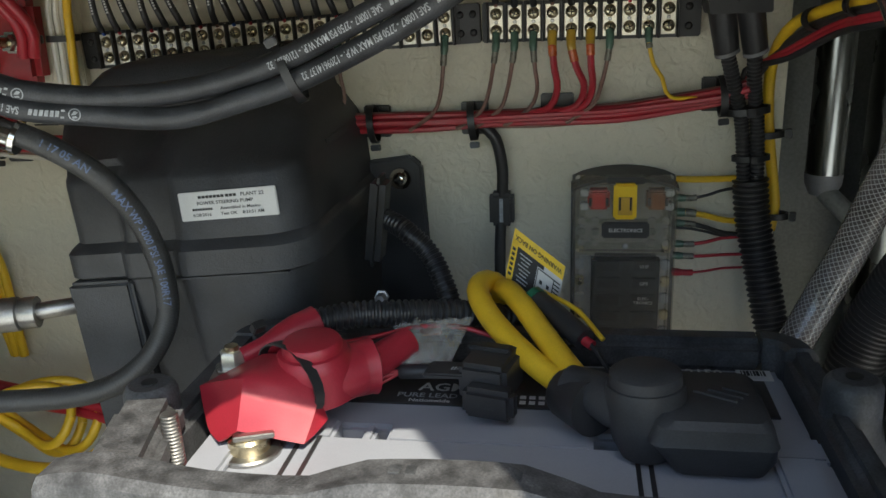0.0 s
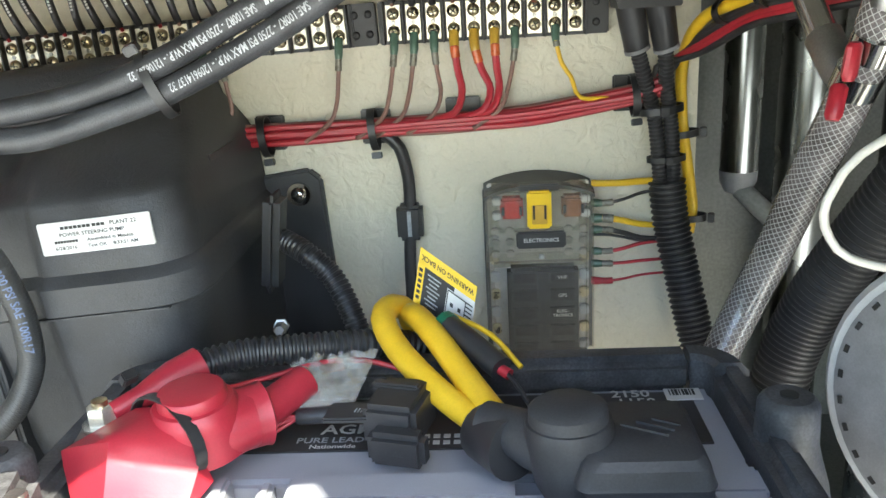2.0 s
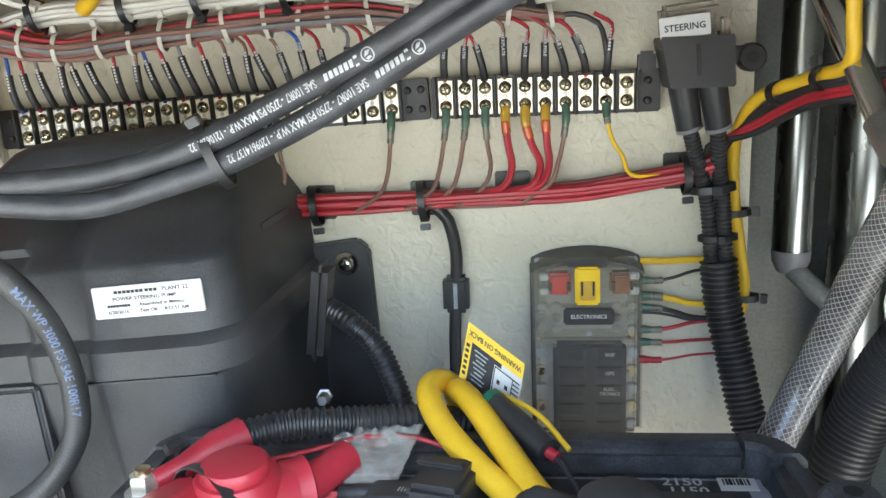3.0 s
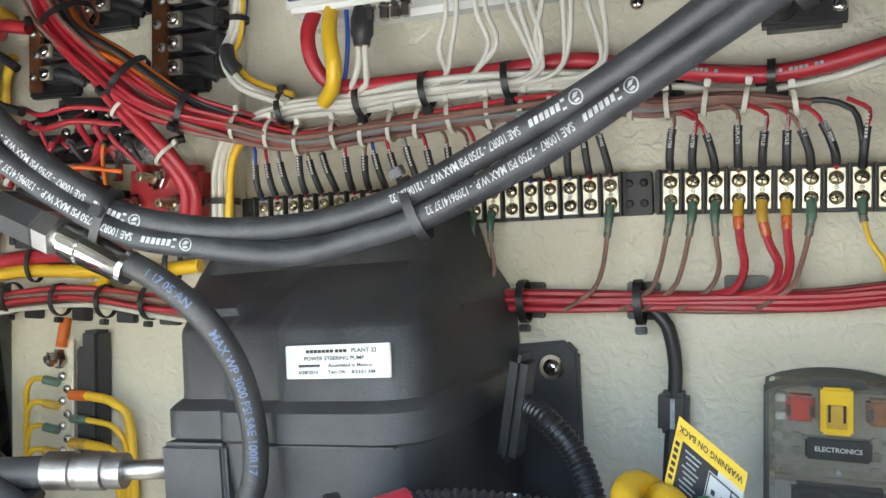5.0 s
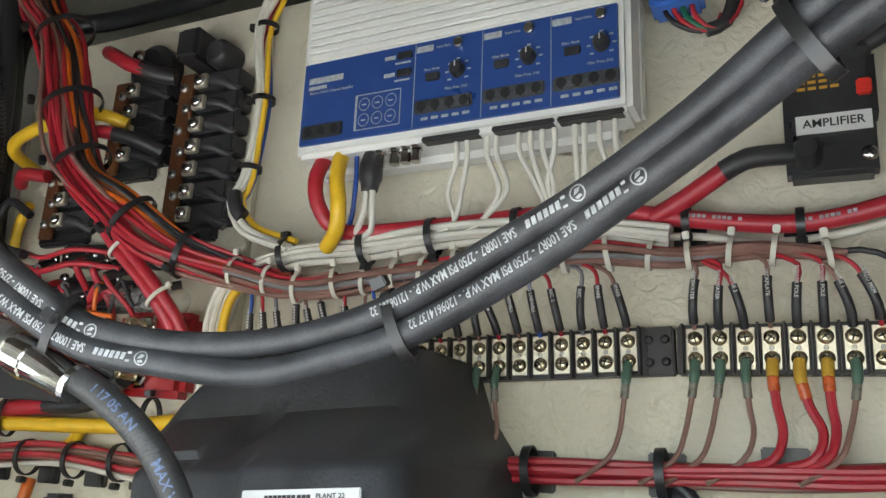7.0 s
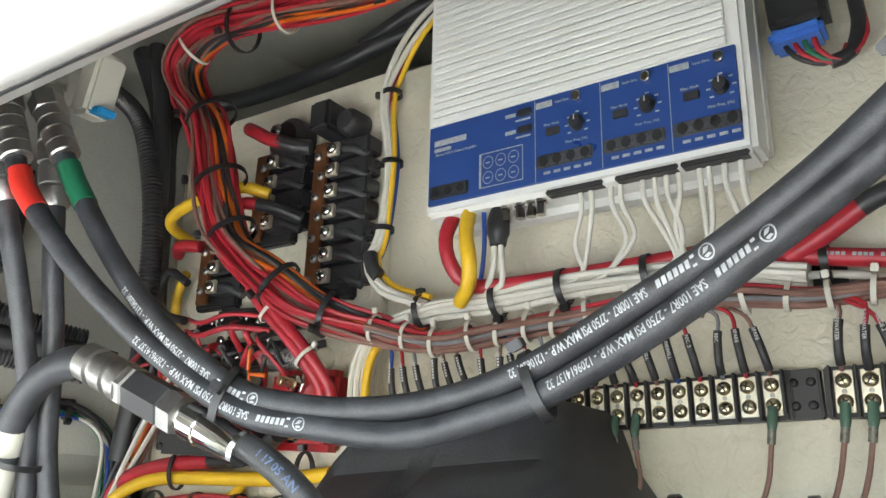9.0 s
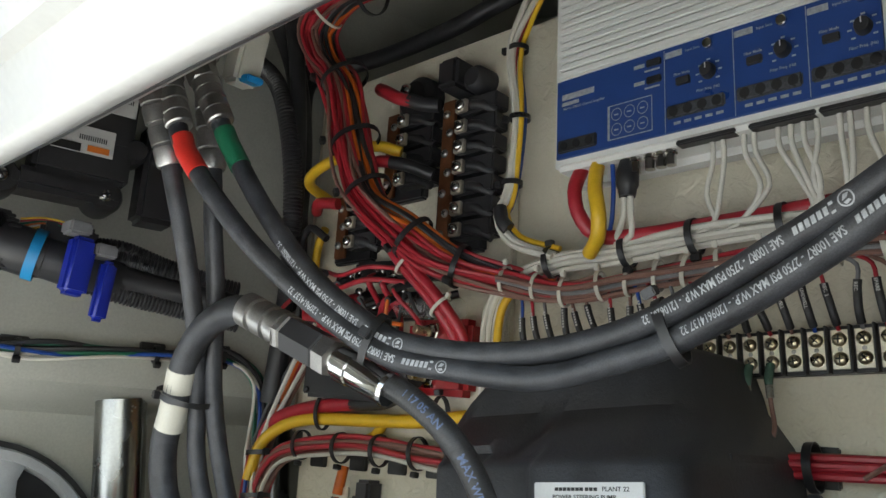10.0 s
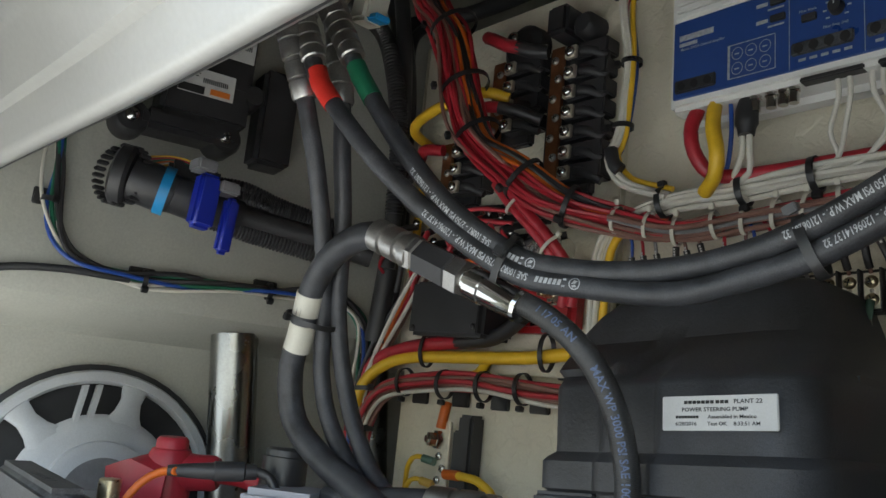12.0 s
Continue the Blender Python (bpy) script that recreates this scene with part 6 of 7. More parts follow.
coil = thing("yellow_cable", (-0.47, 0.60, 0.33), "coiled yellow cable with red cables low behind the pump", "cable")
for k, (dx, dz, rr) in enumerate(((0.0, 0.0, 0.036), (0.010, -0.006, 0.044), (-0.012, -0.020, 0.040))):
    cable("yellow_loop", [(-0.420 + dx + rr * math.cos(a), 0.585 + 0.012 * k + 0.010 * math.sin(2 * a), 0.312 + dz + rr * 0.75 * math.sin(a)) for a in [0.45 * q for q in range(15)]], 0.0042, YELLOW, coil)
cable("yellow_tail", [(-0.500, 0.60, 0.262), (-0.440, 0.59, 0.256), (-0.390, 0.58, 0.266), (-0.355, 0.575, 0.286)], 0.0055, YELLOW, coil)
for k in range(2):
    cable("red_cable", [(-0.52, 0.625, 0.325 - 0.012 * k), (-0.44, 0.615, 0.318 - 0.012 * k), (-0.38, 0.60, 0.318 - 0.010 * k), (-0.33, 0.59, 0.312 - 0.010 * k)], 0.0048, RED, coil)

# ---- breaker and plug at the upper right ----
br = thing("circuit_breaker", (0.065, P, 0.765), "black resettable breaker with a red button and a name label", "breaker")
part("base", box((0.064, P - 0.009, 0.766), (0.050, 0.018, 0.080), 0.003), BLACK, br)
part("body", box((0.066, P - 0.022, 0.776), (0.048, 0.026, 0.046), 0.005), BLACK, br)
part("button", box((0.083, P - 0.0365, 0.771), (0.008, 0.006, 0.009), 0.001), TAPERED, br, "red push button")
lab = part("label", box((0.066, P - 0.0355, 0.7515), (0.040, 0.0015, 0.0115), 0.0003), PAPER, br, "white name label")
part("label_seat", box((0.066, P - 0.022, 0.7515), (0.044, 0.024, 0.013), 0.002), BLACK, br)
lettering("AMPLIFIER", 0.0072, pose(0.066, P - 0.0364, 0.7515, 90), INK, lab)
bars([(0.062 + 0.006 * k - 0.012, 0.7745 + 0.004 * j, 0.0045, 0.0018) for k in range(4) for j in range(3)], Matrix.Translation((0, P - 0.0353, 0)) @ FACE, GOLD, br)
for x, z in ((0.048, 0.798), (0.084, 0.737)):
    screw((x, P - 0.019, z), (0, -1, 0), 0.0048, br, STEEL)
part("stud_cap", turned((0.051, P - 0.018, 0.739), (0.051, P - 0.034, 0.739), [(0, 0.009), (0.7, 0.0085), (1, 0.006)], 16), BLACK, br)
part("stud_cap", turned((0.078, P - 0.018, 0.796), (0.083, P - 0.04, 0.800), [(0, 0.009), (0.7, 0.0085), (1, 0.006)], 16), BLACK, br)
cable("cable", [(0.085, P - 0.035, 0.799), (0.10, P - 0.035, 0.806), (0.14, P - 0.03, 0.825)], 0.0062, BLACK, br)
bl = thing("power_cable", (0.0, P, 0.73), "red cable with a black shrink sleeve to the breaker", "cable")
cable("cable", [(-0.040, 0.660, 0.707), (-0.020, 0.655, 0.716), (0.006, 0.650, 0.731)], 0.0062, RED, bl)
cable("shrink_sleeve", [(0.004, 0.650, 0.730), (0.018, 0.648, 0.736), (0.036, 0.652, 0.738), (0.045, 0.656, 0.739)], 0.0066, BLACK, bl)
pg = thing("wiring_plug", (-0.02, P, 0.88), "black wiring plug with a blue seal and coloured leads", "plug")
part("body", box((-0.021, P - 0.022, 0.889), (0.036, 0.030, 0.060), 0.005, (0, -4, 0)), BLACK, pg)
part("latch", box((-0.021, P - 0.040, 0.893), (0.016, 0.008, 0.034), 0.002, (0, -4, 0)), BLACK, pg)
part("seal", box((-0.0215, P - 0.022, 0.855), (0.034, 0.026, 0.010), 0.003, (0, -4, 0)), BLUESEAL, pg)
for k, m in enumerate((BLACK, RED, GREEN, RED)):
    cable("lead", [(-0.030 + 0.006 * k, P - 0.024, 0.852), (-0.024 + 0.005 * k, P - 0.026, 0.840), (-0.008 + 0.003 * k, P - 0.022, 0.832), (0.006, P - 0.018, 0.838 + 0.002 * k)], 0.0018, m, pg)
cable("sleeve", [(-0.004, P - 0.020, 0.833), (0.008, P - 0.018, 0.838), (0.014, P - 0.016, 0.858), (0.013, P - 0.014, 0.885), (0.015, P - 0.014, 0.93)], 0.0048, BLACK, pg)
cable("lead", [(0.010, P - 0.020, 0.836), (0.018, P - 0.016, 0.85), (0.0165, P - 0.014, 0.88), (0.019, P - 0.014, 0.93)], 0.0018, RED, pg)
rel = thing("relay_bracket", (0.06, P, 0.87), "black bracket with a steel screw high on the panel", "bracket")
part("plate", box((0.062, P - 0.008, 0.868), (0.050, 0.016, 0.036), 0.003), BLACK, rel)
part("tab", box((0.036, P - 0.008, 0.872), (0.010, 0.012, 0.014), 0.001), BLACK, rel)
screw((0.052, P - 0.017, 0.860), (0, -1, 0), 0.0045, rel, STEEL)
part("cover", box((0.064, P - 0.02, 0.886), (0.040, 0.016, 0.018), 0.003), SMOKE, rel)

# ---- fuse block ----
fb = thing("fuse_block", (0.082, P, 0.44), "smoky clear fuse block cover with a yellow latch and black label", "fuse block")
part("base", box((0.082, P - 0.007, 0.4325), (0.083, 0.014, 0.139), 0.004), BLACK, fb)
part("tray", box((0.082, P - 0.0155, 0.437), (0.076, 0.004, 0.136), 0.001), FROST, fb, "grey inner tray")
for k in range(7):
    for dx in (-0.034, 0.034):
        part("contact", box((0.082 + dx, P - 0.019, 0.374 + 0.0145 * k), (0.007, 0.006, 0.008), 0.001), BRASS if k % 2 else SPEAKER, fb)
part("bus", box((0.082, P - 0.018, 0.486), (0.060, 0.010, 0.030), 0.002), FROST, fb)
for dx, m in ((-0.020, TAPERED), (0.025, COPPER)):
    part("fuse", box((0.082 + dx, P - 0.026, 0.489), (0.017, 0.014, 0.016), 0.002), m, fb, "blade fuse")
    for dz in (-0.005, 0.006):
        part("contact", box((0.082 + (-0.031 if dx < 0 else 0.0335), P - 0.030, 0.489 + dz), (0.007, 0.010, 0.006), 0.001), PAPER, fb)
    part("fuse_face", box((0.082 + dx, P - 0.0345, 0.489), (0.010, 0.003, 0.013), 0.001), m, fb)
    for sx in (-1, 1):
        part("fuse_blade", box((0.082 + dx + sx * 0.0065, P - 0.0350, 0.488), (0.002, 0.002, 0.006)), INK, fb)
for k in range(3):
    for dx in (-0.033, -0.022, 0.022, 0.033):
        part("contact", box((0.082 + dx, P - 0.024, 0.452 + 0.009 * k), (0.006, 0.006, 0.005), 0.001), FROST if k != 1 else ZINC, fb)
part("label_plate", box((0.084, P - 0.022, 0.403), (0.054, 0.016, 0.076), 0.003), BLACK, fb, "black circuit label plate")
for k in range(5):
    for dx in (-0.0135, 0.0145):
        part("label_rim", box((0.084 + dx, P - 0.0302, 0.434 - 0.0145 * k), (0.0200, 0.002, 0.0105), 0.0008), HOLDER, fb)
        part("label_slot", box((0.084 + dx, P - 0.0306, 0.434 - 0.0145 * k), (0.0192, 0.002, 0.0097), 0.0008), INK, fb)
for k, w in enumerate(("VHF", "GPS", "ELEC-\nTRONICS")):
    lettering(w, 0.0040 if k < 2 else 0.0036, pose(0.0985, P - 0.0319, 0.434 - 0.0145 * k, 90), PAPER, fb)
part("cover", box((0.082, P - 0.0235, 0.4375), (0.081, 0.021, 0.138), 0.006), SMOKE, fb, "smoky clear cover")
part("cover_head", box((0.082, P - 0.029, 0.4755), (0.079, 0.022, 0.062), 0.005, (3, 0, 0)), SMOKE, fb)
part("cover_rim", loft([[(0.0415 + 0.0081 * k, yy, 0.5025 + 0.0085 * math.sin(math.pi * k / 10) ** 0.7 + dz) for yy, dz in ((P - 0.002, 0), (P - 0.034, -0.004), (P - 0.034, -0.0065), (P - 0.002, -0.005))] for k in range(11)]), BLACK, fb, "arched dark top rim")
part("latch_seat", box((0.082, P - 0.034, 0.506), (0.030, 0.012, 0.005), 0.001), BLACK, fb)
latch = part("latch", box((0.0815, P - 0.0435, 0.491), (0.0175, 0.006, 0.028), 0.0015), TAGYELLOW, fb, "yellow latch")
part("latch_fork", box((0.0815, P - 0.047, 0.488), (0.011, 0.002, 0.014), 0.0005), CRIMP_Y, latch)
for dx in (-0.004, 0.004):
    part("latch_slot", box((0.0815 + dx, P - 0.0484, 0.490), (0.0014, 0.001, 0.010)), INK, latch)
pl2 = part("name_plate", box((0.0825, P - 0.0415, 0.4675), (0.036, 0.003, 0.0130), 0.002), BLACK, fb, "black name plate")
lettering("ELECTRONICS", 0.0040, pose(0.0825, P - 0.0433, 0.4675, 90), PAPER, pl2)
screw((0.083, P - 0.036, 0.4525), (0, -1, 0), 0.0022, fb, SPEAKER, cross=False)
for z, m, c, r, dz in ((0.502, YELLOW, None, 0.0026, 0.0), (0.487, BLACK, CRIMP_G, 0.0012, 0.008), (0.475, YELLOW, CRIMP_G, 0.0024, -0.008), (0.466, BLACK, CRIMP_G, 0.0020, -0.010), (0.462, BLACK, None, 0.0011, -0.008), (0.449, RED, CRIMP_G, 0.0015, 0.006), (0.439, RED, CRIMP_G, 0.0013, 0.001), (0.425, RED, RED, 0.0010, 0.004)):
    sleeve_wire(fb, [(0.122, P - 0.016, z), (0.134, P - 0.018, z), (0.146, P - 0.018, z + dz * 0.3), (0.160, P - 0.016, z + dz * 0.8), (0.180, P - 0.014, z + dz)], r, m, c, 0, 0, 0.36)

# ---- steering connector, looms and pipes at the panel's right edge ----
st = thing("steering_connector", (0.15, P, 0.64), "black steering connector with a white name label", "connector")
part("body", loft([[(0.1515 + sx * w + lean, 0.632 + sy * 0.017, z) for sx, sy in ((-1, -1), (1, -1), (1, 1), (-1, 1))] for z, w, lean in ((0.6275, 0.0195, 0.002), (0.6290, 0.0205, 0.002), (0.6440, 0.0215, 0.0), (0.6580, 0.0230, -0.002), (0.6600, 0.0222, -0.002))]), BLACK, st)
part("rib", box((0.130, 0.632, 0.6545), (0.006, 0.030, 0.006), 0.001, (0, 4, 0)), BLACK, st)
part("housing", box((0.147, 0.636, 0.6700), (0.036, 0.026, 0.022), 0.003, (6, -5, 0)), AGED, st, "aged clear plastic lid")
part("lid_clip", box((0.168, 0.630, 0.6640), (0.0050, 0.020, 0.0150), 0.0015, (0, -5, 0)), AGED, st, "clear plastic clip")
lab = part("label", box((0.1415, 0.6165, 0.6660), (0.0315, 0.0015, 0.0135), 0.0004, (0, -5, 0)), PAPER, st, "white name label")
lettering("STEERING", 0.0058, pose(0.1415, 0.6155, 0.6655, 90, 0, 0) @ pose(0, 0, 0, 0, 0, 5), INK, lab)
part("slot", box((0.1505, 0.6145, 0.645), (0.0025, 0.002, 0.020), 0.0005, (0, -4, 0)), INK, st)
for x0, x1 in ((0.1435, 0.1500), (0.1630, 0.1695)):
    part("boot", turned((x0, 0.634, 0.630), (x1, 0.640, 0.600), [(0, 0.0095), (0.5, 0.0092), (1, 0.0086)], 18), BLACK, st)
    part("boot_ring", turned((x1 - 0.0004, 0.6397, 0.6012), (x1 + 0.0004, 0.6402, 0.5988), [(0, 0.0090), (1, 0.0090)], 18), GREY, st, "grey ring")
part("ear", turned((0.190, 0.650, 0.645), (0.190, 0.640, 0.645), [(0, 0.0095), (0.8, 0.0095), (1, 0.0080)], 20), BLACK, st)
part("ear_arm", box((0.1805, 0.645, 0.6470), (0.014, 0.008, 0.012), 0.002), BLACK, st)
part("ear_hole", turned((0.190, 0.645, 0.645), (0.190, 0.6395, 0.645), [(0, 0.004), (1, 0.004)], 14), INK, st)
part("clip_tab", box((0.122, 0.645, 0.645), (0.012, 0.010, 0.014), 0.002), BLACK, st)
lm = thing("split_loom", (0.18, 0.655, 0.5), "black corrugated cable looms tied together on the panel edge", "cable loom")
ribbed("loom", [(0.150, 0.640, 0.600), (0.158, 0.648, 0.575), (0.166, 0.655, 0.548), (0.170, 0.657, 0.515), (0.172, 0.658, 0.49)], 0.0055, LOOM, lm, pitch=0.0030)
ribbed("loom", [(0.169, 0.640, 0.600), (0.172, 0.648, 0.575), (0.177, 0.655, 0.548), (0.180, 0.657, 0.515), (0.181, 0.658, 0.49)], 0.0055, LOOM, lm, pitch=0.0030)
ribbed("loom", [(0.176, 0.657, 0.503), (0.179, 0.656, 0.475), (0.185, 0.652, 0.445), (0.194, 0.642, 0.40), (0.202, 0.630, 0.365), (0.21, 0.61, 0.32)], 0.0135, LOOM, lm, pitch=0.0042)
tie(lm, (0.170, 0.655, 0.556), (0.1, 0, -1), 0.011, 0.015, 0.005, up=(1, 0, 0))
tie(lm, (0.175, 0.657, 0.520), (0.05, 0, -1), 0.008, 0.013, 0.004, up=(1, 0, 0))
yw = thing("wire_harness", (0.19, 0.66, 0.58), "yellow, red and black leads tied along the panel edge", "wiring harness")
cable("yellow_wire", [(0.216, 0.545, 0.70), (0.219, 0.55, 0.665), (0.222, 0.560, 0.640), (0.212, 0.600, 0.631), (0.194, 0.640, 0.618), (0.186, 0.660, 0.592), (0.188, 0.670, 0.55), (0.196, 0.674, 0.50), (0.199, 0.674, 0.478), (0.197, 0.674, 0.458)], 0.0042, YELLOW, yw)
for k, m in enumerate((BLACK, BLACK, RED, RED, BLACK)):
    cable("wire", [(0.26, 0.54, 0.640 - 0.003 * k), (0.224, 0.568, 0.632 - 0.003 * k), (0.212, 0.604, 0.625 - 0.003 * k), (0.194, 0.645, 0.607 - 0.003 * k), (0.180 - 0.003 * k, 0.662, 0.585), (0.168, 0.662, 0.570)], 0.0026, m, yw)
for p, q in (((0.203, 0.622, 0.622), (0.5, -0.8, 0.2)), ((0.190, 0.671, 0.535), (0.1, 0, -1)), ((0.218, 0.584, 0.632), (0.4, -0.9, 0.1)), ((0.199, 0.674, 0.470), (0, 0, -1))):
    tie(yw, p, q, 0.007, 0.010, 0.005, up=(1, 0, 0.1), head=(1, -0.3, -0.3))
bh = thing("braided_hose", (0.22, 0.54, 0.5), "clear reinforced water hose with a steel clamp and red wing", "hose")
cable("hose", [(0.236, 0.47, 0.632), (0.234, 0.485, 0.600), (0.231, 0.507, 0.565), (0.226, 0.53, 0.527), (0.218, 0.545, 0.487), (0.203, 0.55, 0.446), (0.184, 0.54, 0.410), (0.165, 0.525, 0.37)], 0.0115, BRAID, bh, sides=24, step=0.004)
for a, b2 in (((0.2335, 0.487, 0.597), (0.2325, 0.494, 0.586)), ((0.235, 0.475, 0.615), (0.2343, 0.481, 0.604))):
    part("clamp_band", turned(a, b2, [(0, 0.0122), (1, 0.0122)], 28), STEEL, bh, "slotted steel clamp band")
for a, b2 in (((0.218, 0.474, 0.592), (0.214, 0.470, 0.575)), ((0.220, 0.466, 0.612), (0.219, 0.468, 0.594))):
    part("clamp_wing", turned(a, b2, [(0, 0.0028), (0.1, 0.0045), (0.85, 0.0045), (1, 0.0032)], 10, 0.3), RED, bh, "red plastic wing")
part("barb", turned((0.236, 0.47, 0.628), (0.240, 0.455, 0.665), [(0, 0.0112), (0.3, 0.0118), (0.35, 0.0105), (1, 0.0105)], 20), ZINC, bh)
st2 = thing("steel_strut", (0.25, 0.6, 0.65), "bright steel strut running up beside the pipes", "strut")
part("rod", rod((0.232, 0.52, 0.600), (0.215, 0.66, 0.73), 0.008), STEEL, st2)
part("end", turned((0.234, 0.505, 0.588), (0.230, 0.53, 0.610), [(0, 0.007), (0.3, 0.010), (1, 0.010)], 14), ZINC, st2)
for x, y, r, z0, z1 in ((0.270, 0.80, 0.0165, 0.470, 1.10), (0.338, 0.83, 0.026, 0.11, 1.10), (0.42, 0.80, 0.026, 0.11, 1.10)):
    tb = thing("steel_tube", (x, y, z0), "polished steel tube standing behind the panel edge", "tube", "steel tubes")
    part("tube", turned((x, y, z0), (x, y, z1), [(0, r * 0.97), (0.01, r), (0.99, r), (1, r)], 32), DIM_STEEL, tb)
    if z0 > 0.3:
        # The whitish cap takes a grey colour in place of shade.
        part("foot_cap", turned((x, y, z0 - 0.014), (x, y, z0 + 0.006), [(0, r * 0.7), (0.5, r * 0.98), (1, r * 1.02)], 28), GREY, tb, "frosted plastic end cap, greyed for the dim recess")
        part("drain_spout", rod((x, y - 0.005, z0 - 0.01), (x + 0.035, y - 0.03, z0 - 0.045), 0.009), SHADED_HULL, tb)
kh = thing("ribbed_hose", (0.25, 0.55, 0.45), "glossy black ribbed bilge hose", "hose")
ribbed("hose", [(0.33, 0.47, 0.62), (0.285, 0.50, 0.555), (0.262, 0.525, 0.50), (0.245, 0.55, 0.445), (0.232, 0.56, 0.39), (0.22, 0.56, 0.30)], 0.0185, BLACK, kh, pitch=0.0042, sides=22, rib=0.06)
tagged(part("wall_partition", box((0.30, 0.90, 0.7), (0.10, 0.02, 1.0), 0.002), SHADED_HULL), "narrow grey stiffener behind the steel tubes", "wall", kind="structure")
wl = thing("white_lead", (0.22, 0.42, 0.52), "white lead looping to the speaker", "wire")
cable("wire", [(0.27, 0.40, 0.605), (0.225, 0.40, 0.588), (0.198, 0.40, 0.573), (0.189, 0.40, 0.560), (0.1855, 0.40, 0.549), (0.189, 0.40, 0.538), (0.198, 0.40, 0.529), (0.222, 0.40, 0.522), (0.255, 0.40, 0.515)], 0.0019, WHITE, wl)


def speaker(name, center, normal, r, label):
    """A speaker seen from behind: ring, six-armed basket with openings, stepped magnet."""
    ob = thing(name, center, label, "speaker", "speakers")
    c, n = Vector(center), Vector(normal).normalized()
    m = Matrix.Translation(c) @ n.to_track_quat("Z", "Y").to_matrix().to_4x4()

    def lathe(prof, nm, mat, sides=48, lab=""):
        bm = bmesh.new()
        rings = [[bm.verts.new(m @ Vector((rr * math.cos(2 * math.pi * i / sides), rr * math.sin(2 * math.pi * i / sides), h))) for i in range(sides)] for rr, h in prof]
        for p, q in zip(rings, rings[1:]):
            for i in range(sides):
                bm.faces.new((p[i], p[(i + 1) % sides], q[(i + 1) % sides], q[i]))
        bmesh.ops.recalc_face_normals(bm, faces=bm.faces)
        return part(nm, bm, mat, ob, lab)
    lathe([(r * 0.89, 0.0), (r, 0.0), (r * 1.0, 0.006), (r * 0.98, 0.012), (r * 0.91, 0.014), (r * 0.89, 0.010), (r * 0.89, 0.0)], "rim", BASKET)
    # Black ring in place of the shadow gap round the rim.
    lathe([(r * 0.95, -0.006), (r * 1.05, -0.006), (r * 1.05, 0.002), (r * 0.95, 0.002), (r * 0.95, -0.006)], "shadow_gap_ring", BLACK, lab="black ring standing in for the shadow gap round the rim")
    lathe([(0.001, -0.004), (r * 0.55, -0.002), (r * 0.92, -0.003), (r * 0.92, -0.010), (0.001, -0.010)], "cone", BLACK, lab="dark cone behind the openings")
    lathe([(r * 0.30, 0.040), (r * 0.52, 0.036), (r * 0.61, 0.028), (r * 0.64, 0.022), (r * 0.60, 0.018), (r * 0.30, 0.019), (r * 0.30, 0.040)], "spider_ring", BASKET)
    lathe([(0.001, 0.055), (r * 0.36, 0.055), (r * 0.42, 0.050), (r * 0.43, 0.036), (r * 0.30, 0.034), (0.001, 0.034)], "magnet_cover", BASKET)
    plate = lathe([(0.001, 0.0565), (r * 0.30, 0.0565), (r * 0.30, 0.0552), (0.001, 0.0552)], "magnet_label", BLUESEAL if center[0] > 0 else GREY, lab="round maker's label")
    for k in range(6):
        a = 2 * math.pi * (k + 0.25) / 6
        arm = []
        for rr, h, w in ((0.93, 0.006, 0.16), (0.88, 0.012, 0.10), (0.78, 0.017, 0.08), (0.68, 0.022, 0.10), (0.54, 0.028, 0.17)):
            arm.append([m @ Vector((r * rr * math.cos(a) - r * s2 * math.sin(a), r * rr * math.sin(a) + r * s2 * math.cos(a), h + dh)) for s2, dh in ((-w, -0.005), (-w, 0.001), (-w * 0.6, 0.004), (w * 0.6, 0.004), (w, 0.001), (w, -0.005))])
        part("spoke", loft(arm), BASKET, ob)
        for off in (0.30, 0.42):
            rib = []
            for rr, h in ((0.88, 0.007), (0.80, 0.014), (0.70, 0.020), (0.60, 0.026)):
                b2 = a + off / rr * 0.9
                rib.append([m @ Vector((r * rr * math.cos(b2) - r * s2 * math.sin(b2), r * rr * math.sin(b2) + r * s2 * math.cos(b2), h + dh)) for s2, dh in ((-0.03, -0.004), (-0.02, 0.003), (0.02, 0.003), (0.03, -0.004))])
            if k % 2 == 1:
                part("cooling_rib", loft(rib), BASKET, ob)
    return ob


sp = thing("speaker", (0.243, 0.41, 0.45), "round grey speaker back plate beside the battery", "speaker", "speakers")
sc, sn = Vector((0.268, 0.400, 0.450)), Vector((-0.78, -0.62, 0.05)).normalized()
part("rim", turned(sc - sn * 0.016, sc + sn * 0.006, [(0, 0.070), (0.3, 0.078), (0.8, 0.078), (1, 0.0745)], 48), SPEAKER, sp)
part("plate", turned(sc, sc + sn * 0.0075, [(0, 0.071), (0.85, 0.071), (0.9, 0.064), (1, 0.060)], 48), GREY, sp, "grey inner plate")
part("maker_label", turned(sc, sc + sn * 0.0084, [(0, 0.034), (0.95, 0.034), (1, 0.033)], 36), BLUESEAL, sp, "round blue maker's label")
sm = Matrix.Translation(sc) @ sn.to_track_quat("Z", "Y").to_matrix().to_4x4()
for k in range(30):
    a = 2 * math.pi * k / 30
    hb = box((0.0675 * math.cos(a), 0.0675 * math.sin(a), 0.0068), (0.0022, 0.0040, 0.0010), 0, (0, 0, math.degrees(a)))
    bmesh.ops.transform(hb, matrix=sm, verts=hb.verts)
    part("slot", hb, INK, sp, smooth=False)
speaker("speaker", (-0.836, 0.425, 0.390), (0.97, -0.15, 0.10), 0.130, "pale grey speaker basket mounted through the side wall")

